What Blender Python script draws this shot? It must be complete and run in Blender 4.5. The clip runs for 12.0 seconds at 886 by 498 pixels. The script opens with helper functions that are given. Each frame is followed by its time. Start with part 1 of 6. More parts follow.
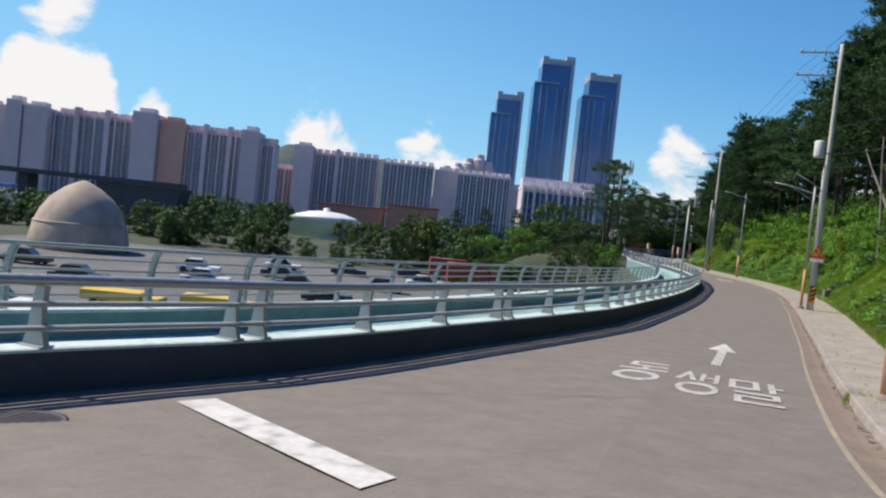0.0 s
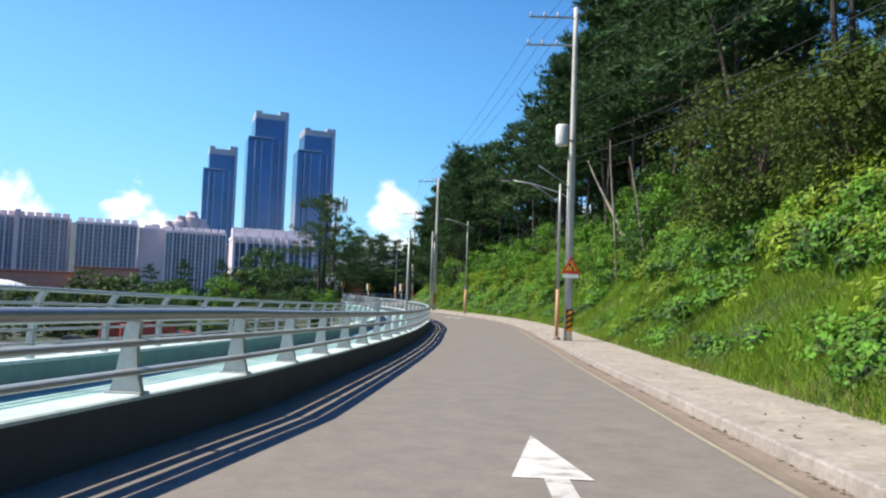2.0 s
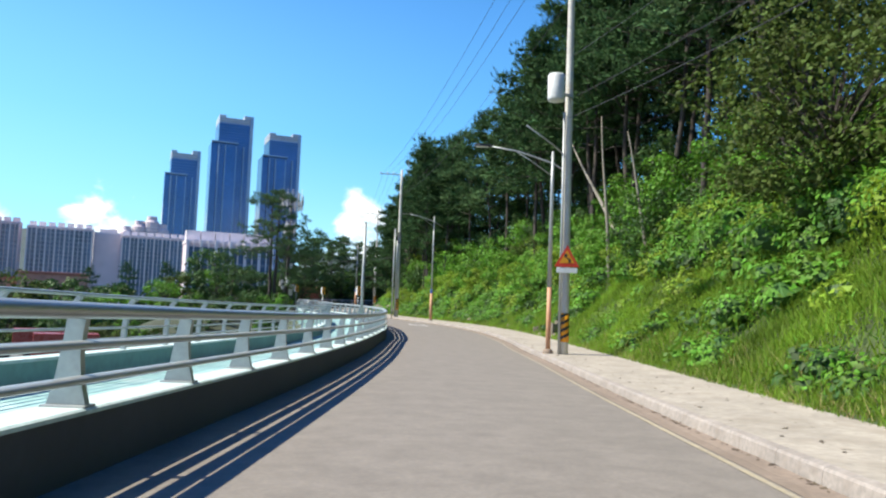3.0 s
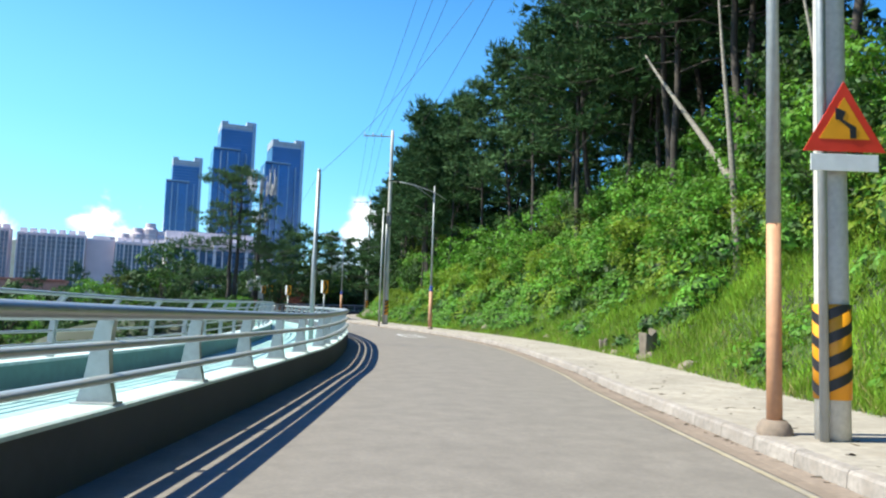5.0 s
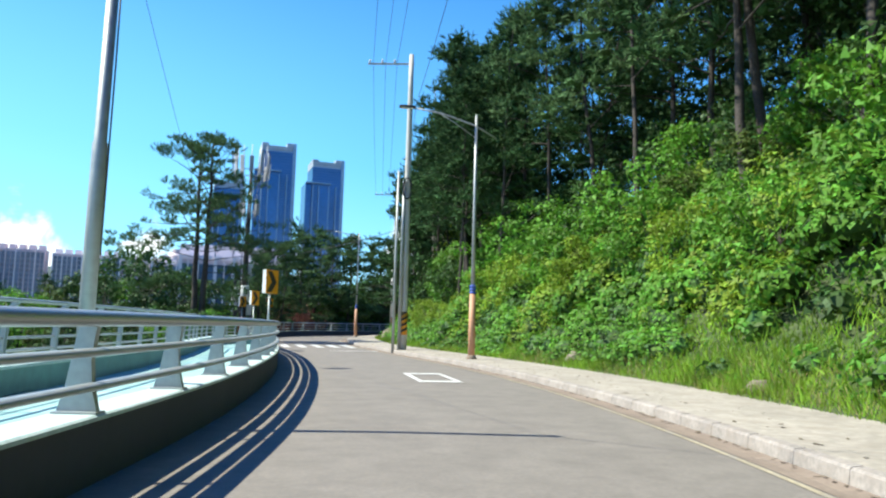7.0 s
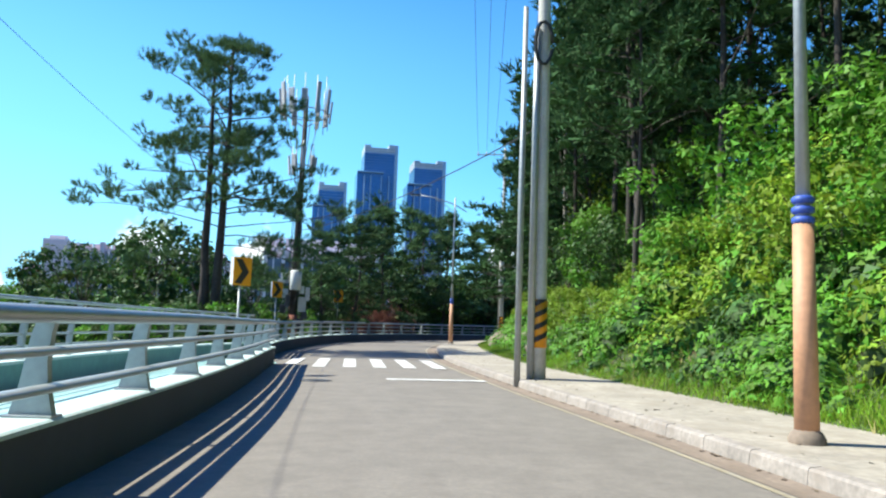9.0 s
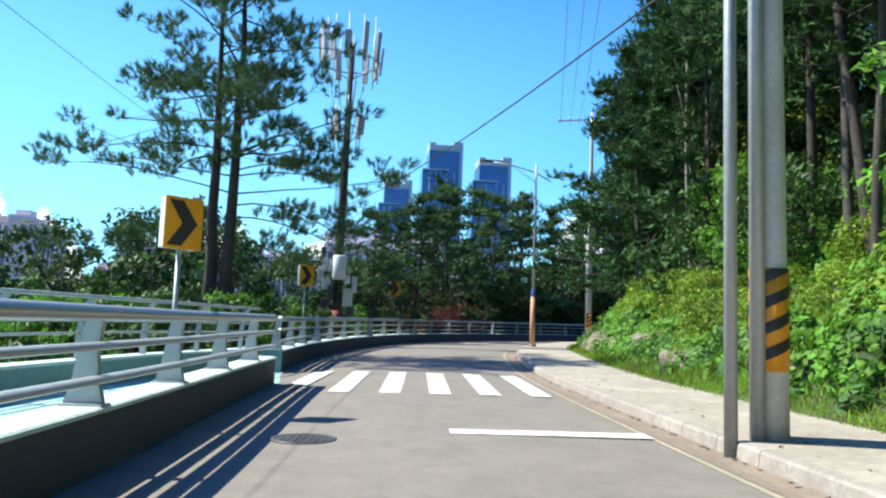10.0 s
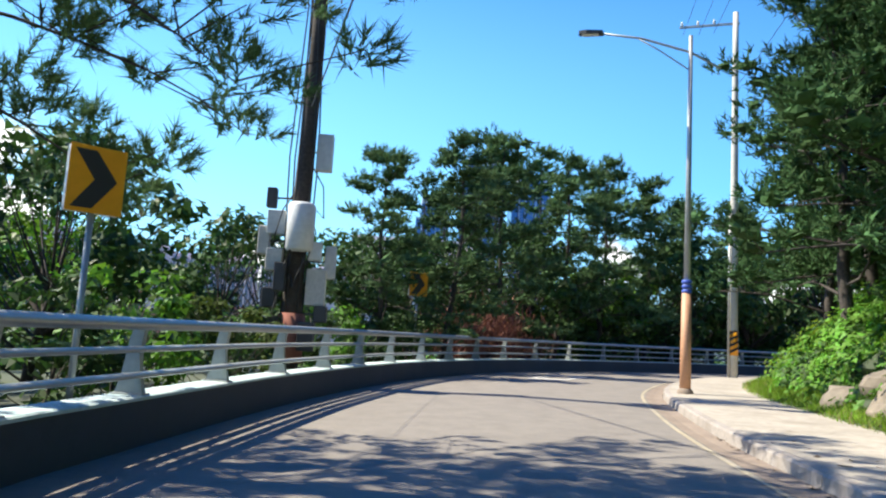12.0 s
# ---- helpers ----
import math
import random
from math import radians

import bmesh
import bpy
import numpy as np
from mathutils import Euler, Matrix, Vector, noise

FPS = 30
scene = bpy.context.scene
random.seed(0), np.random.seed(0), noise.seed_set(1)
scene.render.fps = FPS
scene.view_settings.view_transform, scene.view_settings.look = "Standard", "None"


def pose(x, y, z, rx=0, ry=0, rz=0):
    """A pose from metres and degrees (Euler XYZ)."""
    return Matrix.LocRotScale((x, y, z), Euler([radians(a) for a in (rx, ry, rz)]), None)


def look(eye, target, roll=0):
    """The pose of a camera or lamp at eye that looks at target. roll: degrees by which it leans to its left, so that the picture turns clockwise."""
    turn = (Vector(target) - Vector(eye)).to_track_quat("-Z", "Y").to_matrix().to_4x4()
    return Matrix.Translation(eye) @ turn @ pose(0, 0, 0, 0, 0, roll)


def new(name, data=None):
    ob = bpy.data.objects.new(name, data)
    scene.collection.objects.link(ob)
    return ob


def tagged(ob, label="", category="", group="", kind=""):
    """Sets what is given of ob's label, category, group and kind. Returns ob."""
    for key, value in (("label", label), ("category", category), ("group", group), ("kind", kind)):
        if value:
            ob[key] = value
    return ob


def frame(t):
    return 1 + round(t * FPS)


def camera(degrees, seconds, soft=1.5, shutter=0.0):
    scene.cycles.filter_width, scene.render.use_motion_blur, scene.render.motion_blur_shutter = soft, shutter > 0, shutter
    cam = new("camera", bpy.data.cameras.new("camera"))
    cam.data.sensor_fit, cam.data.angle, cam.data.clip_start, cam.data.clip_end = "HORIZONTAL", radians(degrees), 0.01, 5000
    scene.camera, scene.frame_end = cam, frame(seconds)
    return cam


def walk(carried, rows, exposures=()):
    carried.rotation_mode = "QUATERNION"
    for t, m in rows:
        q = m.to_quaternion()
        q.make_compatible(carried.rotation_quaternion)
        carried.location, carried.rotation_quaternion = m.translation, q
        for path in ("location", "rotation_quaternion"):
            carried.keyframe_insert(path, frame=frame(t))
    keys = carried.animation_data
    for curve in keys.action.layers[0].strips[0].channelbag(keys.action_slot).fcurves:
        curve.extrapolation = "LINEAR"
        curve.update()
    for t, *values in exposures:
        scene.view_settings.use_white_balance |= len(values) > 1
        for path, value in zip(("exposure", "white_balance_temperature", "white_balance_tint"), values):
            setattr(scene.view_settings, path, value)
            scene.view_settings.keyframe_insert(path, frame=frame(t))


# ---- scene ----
cam = camera(61.1, 12.0, soft=2.2)
# seconds, eye, yaw, pitch and lean to the left
ROWS = [
    (0.0, -0.21, 0.19, 1.27, 0.06, -2.12, 6.01),
    (0.5, 0.40, 3.49, 0.89, -6.79, -0.78, 5.37),
    (1.0, 1.49, 7.12, 0.56, -12.82, 0.79, 4.30),
    (1.5, 2.81, 10.75, 0.29, -17.63, 2.03, 2.93),
    (2.0, 4.33, 14.65, 0.10, -20.32, 3.59, 2.06),
    (2.5, 5.95, 18.59, -0.07, -21.92, 3.71, 2.28),
    (3.0, 7.65, 22.55, -0.19, -22.83, 4.30, 2.15),
    (3.5, 9.46, 26.70, -0.30, -22.95, 4.60, 2.10),
    (5.5, 17.30, 44.97, -0.62, -21.91, 5.17, 2.02),
    (6.0, 19.27, 49.81, -0.68, -21.36, 5.65, 2.16),
    (6.5, 21.19, 54.74, -0.72, -20.68, 6.21, 1.69),
    (7.0, 23.04, 59.62, -0.65, -19.08, 6.38, 1.54),
    (9.0, 27.87, 79.01, -0.51, -11.25, 6.32, 2.02),
    (9.5, 28.54, 83.63, -0.47, -8.66, 6.08, 2.26),
    (10.0, 29.07, 88.21, -0.45, -6.22, 6.00, 2.14),
    (10.5, 29.43, 92.95, -0.43, -4.15, 6.11, 2.07),
    (11.0, 29.70, 97.63, -0.32, -2.86, 5.95, 2.75),
    (11.5, 30.04, 102.23, -0.30, -2.52, 6.31, 3.05),
    (12.0, 30.50, 106.75, -0.34, -3.29, 7.22, 3.32),
]


def carried_pose(x, y, z, yaw, pitch, lean):
    a, b = radians(yaw), radians(pitch)
    return look((x, y, z), (x - math.sin(a) * math.cos(b), y + math.cos(a) * math.cos(b), z + math.sin(b)), lean)


walk(cam, [(r[0], carried_pose(*r[1:])) for r in ROWS], exposures=[(0.0, 0.16, 6720, 10), (1.0, 0.34, 6720, 10), (2.0, 0.62, 6650, 8), (3.0, 0.83, 6550, 5), (5.5, 0.98, 6300, 0), (10.5, 1.06, 6250, 1), (12.0, 1.2, 6650, 5)])

# ---- world, sun, exposure ----
SUN_AZ, SUN_EL = math.atan2(0.28, -0.96), radians(50)  # from the left, a little ahead
to_sun = Vector((math.cos(SUN_AZ) * math.cos(SUN_EL), math.sin(SUN_AZ) * math.cos(SUN_EL), math.sin(SUN_EL)))
world = bpy.data.worlds.new("sky")
scene.world = world
world.use_nodes = True
wn, wl = world.node_tree.nodes, world.node_tree.links
wn.clear()


def wnode(kind, **values):
    n = wn.new(kind)
    for k, v in values.items():
        n.inputs[k].default_value = v
    return n


sky = wn.new("ShaderNodeTexSky")
sky.sky_type, sky.sun_disc = "NISHITA", False
sky.sun_elevation, sky.sun_rotation = SUN_EL, math.pi / 2 - SUN_AZ
sky.air_density, sky.dust_density, sky.ozone_density = 1.0, 0.3, 3.0
hue = wnode("ShaderNodeHueSaturation", Saturation=1.66, Value=1.12, Hue=0.518)
wl.new(sky.outputs[0], hue.inputs["Color"])
# cumulus banks low over the horizon
tc = wn.new("ShaderNodeTexCoord")
sep = wn.new("ShaderNodeSeparateXYZ")
wl.new(tc.outputs["Generated"], sep.inputs[0])
squash = wn.new("ShaderNodeMapping")
squash.inputs["Scale"].default_value = (1, 1, 1.5)
wl.new(tc.outputs["Generated"], squash.inputs[0])
puff = wnode("ShaderNodeTexNoise", Scale=11.0, Detail=10.0, Roughness=0.56, Distortion=0.25)
wl.new(squash.outputs[0], puff.inputs["Vector"])


def wmath(op, a, b=None):
    n = wn.new("ShaderNodeMath")
    n.operation = op
    for i, v in enumerate((a, b)):
        if v is None:
            continue
        if isinstance(v, (int, float)):
            n.inputs[i].default_value = v
        else:
            wl.new(v, n.inputs[i])
    return n.outputs[0]


def wramp(value, lo, hi, a=0.0, b=1.0):
    n = wn.new("ShaderNodeMapRange")
    n.interpolation_type = "SMOOTHSTEP"
    for k, v in zip((1, 2, 3, 4), (lo, hi, a, b)):
        n.inputs[k].default_value = v
    wl.new(value, n.inputs[0])
    return n.outputs[0]


az = wmath("ARCTAN2", sep.outputs["X"], sep.outputs["Y"])  # 0 ahead, positive to the right
roof = None
for a, b, tall in ((-0.80, -0.52, 0.19), (-0.60, -0.38, 0.33), (-0.46, -0.30, 0.20), (-0.34, -0.18, 0.09), (-0.29, -0.07, 0.15), (-0.14, 0.12, 0.14), (0.05, 0.24, 0.07), (0.19, 0.39, 0.17), (0.40, 3.1, 0.15), (-3.1, -0.6, 0.2)):
    soft = 0.10
    hump = wmath("MULTIPLY", wmath("MULTIPLY", wramp(az, a, a + soft), wramp(az, b - soft, b, 1.0, 0.0)), tall)
    roof = hump if roof is None else wmath("MAXIMUM", roof, hump)
roof = wmath("ADD", roof, 0.012)
level = wmath("DIVIDE", sep.outputs["Z"], roof)
cut = wramp(level, 0.25, 1.35, 0.30, 0.80)
cloud = wramp(wmath("SUBTRACT", puff.outputs["Fac"], cut), -0.02, 0.15)
sunward = wn.new("ShaderNodeVectorMath")
sunward.operation = "DOT_PRODUCT"
sunward.inputs[1].default_value = Vector((to_sun.x, to_sun.y, 0)).normalized()
wl.new(tc.outputs["Generated"], sunward.inputs[0])
haze = wmath("MULTIPLY", wramp(sep.outputs["Z"], -0.05, 0.75, 0.85, 0.0), wramp(sunward.outputs["Value"], -0.75, 0.8, 0.4, 1.15))
mix_haze = wn.new("ShaderNodeMixRGB")
mix_haze.inputs[2].default_value = (2.75, 6.05, 8.9, 1)
wl.new(haze, mix_haze.inputs[0])
wl.new(hue.outputs[0], mix_haze.inputs[1])
mix_cloud = wn.new("ShaderNodeMixRGB")
mix_cloud.inputs[2].default_value = (8.2, 8.2, 8.4, 1)
wl.new(cloud, mix_cloud.inputs[0])
wl.new(mix_haze.outputs[0], mix_cloud.inputs[1])
back = wn.new("ShaderNodeBackground")
back.inputs["Strength"].default_value = 0.10
wl.new(mix_cloud.outputs[0], back.inputs[0])
wout = wn.new("ShaderNodeOutputWorld")
wl.new(back.outputs[0], wout.inputs[0])

sun = new("sun", bpy.data.lights.new("sun", "SUN"))
sun.data.energy, sun.data.angle, sun.data.color = 5.0, radians(0.55), (1.0, 0.92, 0.79)
sun.matrix_world = look(to_sun * 200, (0, 0, 0))

# ---- materials ----
def material(name, colour, rough=0.8, metal=0.0, grain=8.0, vary=0.25, bump=0.0, stain=0.0, stain_colour=(0.1, 0.09, 0.08),
             random_vary=0.0, island=False, through_light=0.0, spec=0.5, wave=0.0):
    """A surface with variation at two scales, bump, and stains with a shape of their own."""
    m = bpy.data.materials.new(name)
    m.use_nodes = True
    nd, lk = m.node_tree.nodes, m.node_tree.links
    b = nd["Principled BSDF"]
    b.inputs["Roughness"].default_value, b.inputs["Metallic"].default_value = rough, metal
    b.inputs["Specular IOR Level"].default_value = spec
    tex = nd.new("ShaderNodeTexCoord")
    geo = nd.new("ShaderNodeNewGeometry")

    def noise_node(scale, detail=4.0):
        n = nd.new("ShaderNodeTexNoise")
        n.inputs["Scale"].default_value, n.inputs["Detail"].default_value = scale, detail
        lk.new(geo.outputs["Position"], n.inputs["Vector"])
        return n.outputs["Fac"]

    def span(fac, lo, hi, a, c):
        n = nd.new("ShaderNodeMapRange")
        for k, v in zip((1, 2, 3, 4), (lo, hi, a, c)):
            n.inputs[k].default_value = v
        lk.new(fac, n.inputs[0])
        return n.outputs[0]

    fine, broad = noise_node(grain, 6), noise_node(grain * 0.09, 3)
    factor = nd.new("ShaderNodeMath")
    factor.operation = "MULTIPLY"
    lk.new(span(fine, 0.3, 0.7, 1 - vary, 1 + vary), factor.inputs[0])
    lk.new(span(broad, 0.3, 0.7, 1 - vary * 0.7, 1 + vary * 0.7), factor.inputs[1])
    last = factor.outputs[0]
    if random_vary:
        more = nd.new("ShaderNodeMath")
        more.operation = "MULTIPLY"
        source = geo.outputs["Random Per Island"] if island else nd.new("ShaderNodeObjectInfo").outputs["Random"]
        lk.new(span(source, 0, 1, 1 - random_vary, 1 + random_vary), more.inputs[0])
        lk.new(last, more.inputs[1])
        last = more.outputs[0]
    hsv = nd.new("ShaderNodeHueSaturation")
    hsv.inputs["Color"].default_value = (*colour, 1)
    lk.new(last, hsv.inputs["Value"])
    out = hsv.outputs[0]
    if island and random_vary:
        lk.new(span(geo.outputs["Random Per Island"], 0, 1, 0.485, 0.515), hsv.inputs["Hue"])
    if stain:
        mix = nd.new("ShaderNodeMixRGB")
        mix.inputs[2].default_value = (*stain_colour, 1)
        lk.new(span(noise_node(grain * 0.25, 8), 0.5, 0.72, 0, stain), mix.inputs[0])
        lk.new(out, mix.inputs[1])
        out = mix.outputs[0]
    lk.new(out, b.inputs["Base Color"])
    lk.new(span(fine, 0.3, 0.7, max(rough - 0.08, 0.02), min(rough + 0.08, 1)), b.inputs["Roughness"])
    if bump:
        bp = nd.new("ShaderNodeBump")
        bp.inputs["Strength"].default_value, bp.inputs["Distance"].default_value = 0.6, bump
        lk.new(fine, bp.inputs["Height"])
        lk.new(bp.outputs[0], b.inputs["Normal"])
    if through_light:
        tr, mx = nd.new("ShaderNodeBsdfTranslucent"), nd.new("ShaderNodeMixShader")
        lk.new(out, tr.inputs[0])
        mx.inputs[0].default_value = through_light
        lk.new(b.outputs[0], mx.inputs[1])
        lk.new(tr.outputs[0], mx.inputs[2])
        lk.new(mx.outputs[0], nd["Material Output"].inputs[0])
    return m


M = {}
M["asphalt"] = material("asphalt", (0.195, 0.172, 0.149), 0.85, grain=22, vary=0.14, bump=0.004, stain=0.3, stain_colour=(0.125, 0.108, 0.094))
M["tar"] = material("tar", (0.04, 0.04, 0.042), 0.6, grain=20)
M["line"] = material("road_paint", (0.62, 0.605, 0.575), 0.7, grain=16, vary=0.12, stain=0.85, stain_colour=(0.24, 0.215, 0.2))
M["line_worn"] = material("worn_road_paint", (0.5, 0.48, 0.45), 0.75, grain=30, vary=0.15, stain=0.95, stain_colour=(0.2, 0.18, 0.165))
M["line_yellow"] = material("worn_yellow_paint", (0.34, 0.29, 0.2), 0.75, grain=14, vary=0.2, stain=0.95, stain_colour=(0.3, 0.27, 0.23))
M["gutter"] = material("gutter_concrete", (0.225, 0.175, 0.135), 0.9, grain=14, vary=0.18, bump=0.004, stain=0.5, stain_colour=(0.2, 0.15, 0.11))
M["kerb"] = material("kerb_stone", (0.30, 0.265, 0.235), 0.85, grain=18, vary=0.2, bump=0.004, stain=0.6, stain_colour=(0.23, 0.19, 0.155), random_vary=0.06)
M["walk"] = material("pavement_concrete", (0.33, 0.292, 0.245), 0.9, grain=9, vary=0.2, bump=0.006, stain=0.6, stain_colour=(0.24, 0.20, 0.155), random_vary=0.05)
# The parapet face's shade is put into this base colour; the viaduct shares it.
M["parapet"] = material("shade_dark_concrete", (0.064, 0.066, 0.080), 0.85, grain=9, vary=0.15, bump=0.003, stain=0.3, stain_colour=(0.06, 0.064, 0.08))
M["cap"] = material("parapet_cap_paint", (0.50, 0.62, 0.62), 0.7, grain=9, vary=0.14, stain=0.6, stain_colour=(0.60, 0.63, 0.62))
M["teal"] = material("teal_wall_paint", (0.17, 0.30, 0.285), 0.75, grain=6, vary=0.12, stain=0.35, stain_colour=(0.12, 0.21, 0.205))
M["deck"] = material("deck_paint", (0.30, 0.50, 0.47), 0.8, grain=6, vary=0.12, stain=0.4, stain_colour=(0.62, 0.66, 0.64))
M["alu"] = material("aluminium_rail", (0.40, 0.415, 0.42), 0.42, 0.5, grain=12, vary=0.08)
M["post"] = material("painted_post", (0.33, 0.37, 0.38), 0.55, 0.25, grain=14, vary=0.1, random_vary=0.05)
M["steel"] = material("galvanised_steel", (0.36, 0.375, 0.375), 0.5, 0.5, grain=10, vary=0.1)
M["pole"] = material("pole_concrete", (0.52, 0.50, 0.46), 0.85, grain=16, vary=0.12, bump=0.002, stain=0.25, stain_colour=(0.4, 0.37, 0.33))
M["rust"] = material("salmon_pole_paint", (0.50, 0.265, 0.15), 0.6, grain=12, vary=0.12, stain=0.3, stain_colour=(0.42, 0.24, 0.15))
M["blue"] = material("blue_band", (0.05, 0.10, 0.42), 0.5, grain=12, vary=0.1)
M["yellow"] = material("yellow_sheet", (0.74, 0.31, 0.012), 0.45, grain=6, vary=0.08)
M["black"] = material("black_sheet", (0.02, 0.02, 0.025), 0.5, grain=6, vary=0.1)
M["red"] = material("red_sheet", (0.65, 0.04, 0.02), 0.45, grain=6, vary=0.08)
M["white"] = material("white_paint", (0.75, 0.75, 0.73), 0.55, grain=8, vary=0.07)
M["box"] = material("equipment_grey", (0.60, 0.61, 0.60), 0.55, grain=8, vary=0.1, random_vary=0.1)
M["panel"] = material("antenna_panel", (0.42, 0.41, 0.42), 0.55, grain=8, vary=0.12, random_vary=0.25)
M["dark"] = material("dark_metal", (0.06, 0.06, 0.065), 0.6, 0.3, grain=10, vary=0.1)
M["wire"] = material("cable", (0.03, 0.03, 0.032), 0.6)
M["litter"] = material("dry_leaf_litter", (0.085, 0.062, 0.04), 0.9, grain=12, vary=0.3, random_vary=0.5, island=True)
M["soil"] = material("soil", (0.045, 0.062, 0.02), 0.95, grain=3, vary=0.35, bump=0.02, stain=0.9, stain_colour=(0.07, 0.135, 0.02))
M["ground"] = material("lowland", (0.055, 0.065, 0.04), 0.95, grain=0.5, vary=0.3, stain=0.6, stain_colour=(0.05, 0.08, 0.03))
M["lot"] = material("yard_concrete", (0.13, 0.13, 0.128), 0.9, grain=1.0, vary=0.15, stain=0.3, stain_colour=(0.26, 0.25, 0.24))
M["rock"] = material("rock", (0.20, 0.165, 0.125), 0.9, grain=6, vary=0.25, bump=0.02, stain=0.4, stain_colour=(0.22, 0.2, 0.16), random_vary=0.15)
M["bark"] = material("pine_bark", (0.052, 0.043, 0.038), 0.95, grain=14, vary=0.4, bump=0.02)
M["bark_pale"] = material("pale_bark", (0.24, 0.215, 0.18), 0.95, grain=10, vary=0.35, bump=0.01)
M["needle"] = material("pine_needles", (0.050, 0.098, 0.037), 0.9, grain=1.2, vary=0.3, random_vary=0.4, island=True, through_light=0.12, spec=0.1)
# Lighter copy of the needles, with sunlight mixed into its colour.
M["needle_sunlit"] = material("sunlit_pine_needles", (0.088, 0.15, 0.062), 0.9, grain=1.2, vary=0.3, random_vary=0.4, island=True, through_light=0.18, spec=0.1)
M["leaf"] = material("vine_leaves", (0.115, 0.255, 0.026), 0.6, grain=0.9, vary=0.35, random_vary=0.4, island=True, through_light=0.35, spec=0.3)
M["leaf_bright"] = material("fresh_leaves", (0.20, 0.295, 0.026), 0.6, grain=0.9, vary=0.3, random_vary=0.35, island=True, through_light=0.35, spec=0.3)
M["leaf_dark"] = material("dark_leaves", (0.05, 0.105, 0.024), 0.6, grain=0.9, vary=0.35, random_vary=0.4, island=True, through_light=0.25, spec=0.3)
M["leaf_olive"] = material("olive_leaves", (0.066, 0.096, 0.02), 0.65, grain=0.9, vary=0.35, random_vary=0.4, island=True, through_light=0.3, spec=0.18)
M["grass"] = material("bank_grass", (0.175, 0.285, 0.024), 0.65, grain=0.5, vary=0.35, random_vary=0.35, island=True, through_light=0.35, spec=0.25)
M["straw"] = material("dry_grass", (0.33, 0.27, 0.12), 0.8, grain=0.8, vary=0.3, random_vary=0.35, island=True, through_light=0.25, spec=0.2)
M["pinkish"] = material("reddish_shrub", (0.28, 0.12, 0.09), 0.7, grain=0.9, vary=0.3, random_vary=0.4, island=True, through_light=0.25, spec=0.2)
M["apt"] = material("apartment_paint", (0.60, 0.50, 0.53), 0.85, grain=0.15, vary=0.06, random_vary=0.06)
M["apt_pink"] = material("salmon_apartment_paint", (0.62, 0.36, 0.29), 0.85, grain=0.15, vary=0.06)
M["apt_white"] = material("white_frame_paint", (0.74, 0.66, 0.68), 0.8, grain=0.15, vary=0.05)
M["apt_glass"] = material("apartment_glazing", (0.085, 0.13, 0.21), 0.18, 0.0, grain=0.8, vary=0.35, random_vary=0.2)
M["apt_slab"] = material("apartment_slab", (0.17, 0.21, 0.28), 0.8, grain=0.2, vary=0.08)
M["tower_glass"] = material("tower_glazing", (0.03, 0.10, 0.27), 0.12, 0.35, grain=0.3, vary=0.2, spec=0.9)
M["tower_trim"] = material("tower_trim", (0.26, 0.36, 0.50), 0.4, 0.2, grain=0.2, vary=0.1)
M["tower_crown"] = material("tower_crown", (0.40, 0.45, 0.52), 0.5, 0.1, grain=0.2, vary=0.1)
M["tank"] = material("pale_green_tank", (0.70, 0.83, 0.70), 0.6, grain=0.4, vary=0.08)
M["dome"] = material("weathered_dome", (0.42, 0.34, 0.27), 0.9, grain=0.5, vary=0.25, stain=0.5, stain_colour=(0.28, 0.26, 0.24))
M["brick"] = material("red_roofing", (0.28, 0.11, 0.08), 0.9, grain=0.5, vary=0.2)
M["salmon_wall"] = material("salmon_brick_wall", (0.36, 0.19, 0.15), 0.9, grain=0.8, vary=0.2)
# Aerial haze is painted into the far woods as a mild blue tint.
M["hills"] = material("haze_tinted_woods", (0.06, 0.085, 0.085), 0.95, grain=0.05, vary=0.3)
M["car_white"] = material("white_car_paint", (0.75, 0.75, 0.76), 0.25, grain=2, vary=0.04)
M["car_red"] = material("red_car_paint", (0.30, 0.05, 0.04), 0.3, grain=2, vary=0.05)
M["car_dark"] = material("dark_car_paint", (0.03, 0.03, 0.035), 0.25, grain=2, vary=0.05)
M["car_yellow"] = material("yellow_machine_paint", (0.75, 0.48, 0.03), 0.4, grain=2, vary=0.06)
M["car_glass"] = material("car_glass", (0.03, 0.04, 0.05), 0.1, grain=2, vary=0.05)

# ---- tools for building ----
def poly_mesh(name, verts, faces, mat, smooth=False):
    """One mesh from an array of points and one of faces with the same number of corners."""
    verts, faces = np.asarray(verts, np.float32).reshape(-1, 3), np.asarray(faces, np.int32)
    me = bpy.data.meshes.new(name)
    n, k = faces.shape
    me.vertices.add(len(verts))
    me.vertices.foreach_set("co", verts.ravel())
    me.loops.add(n * k)
    me.loops.foreach_set("vertex_index", faces.ravel())
    me.polygons.add(n)
    me.polygons.foreach_set("loop_start", np.arange(0, n * k, k, dtype=np.int32))
    me.polygons.foreach_set("use_smooth", np.full(n, smooth))
    me.update(calc_edges=True)
    me.validate()
    me.materials.append(M[mat])
    return me


def from_bm(name, bm, mat, smooth=False):
    me = bpy.data.meshes.new(name)
    bmesh.ops.recalc_face_normals(bm, faces=bm.faces)
    bm.to_mesh(me)
    bm.free()
    me.materials.append(M[mat])
    for p in me.polygons:
        p.use_smooth = smooth
    return me


def part(name, data, parent=None, at=None, label=""):
    ob = new(name, data)
    if parent is not None:
        ob.parent = parent
    if at is not None:
        ob.matrix_basis = at
    if label:
        ob["label"] = label
    return ob


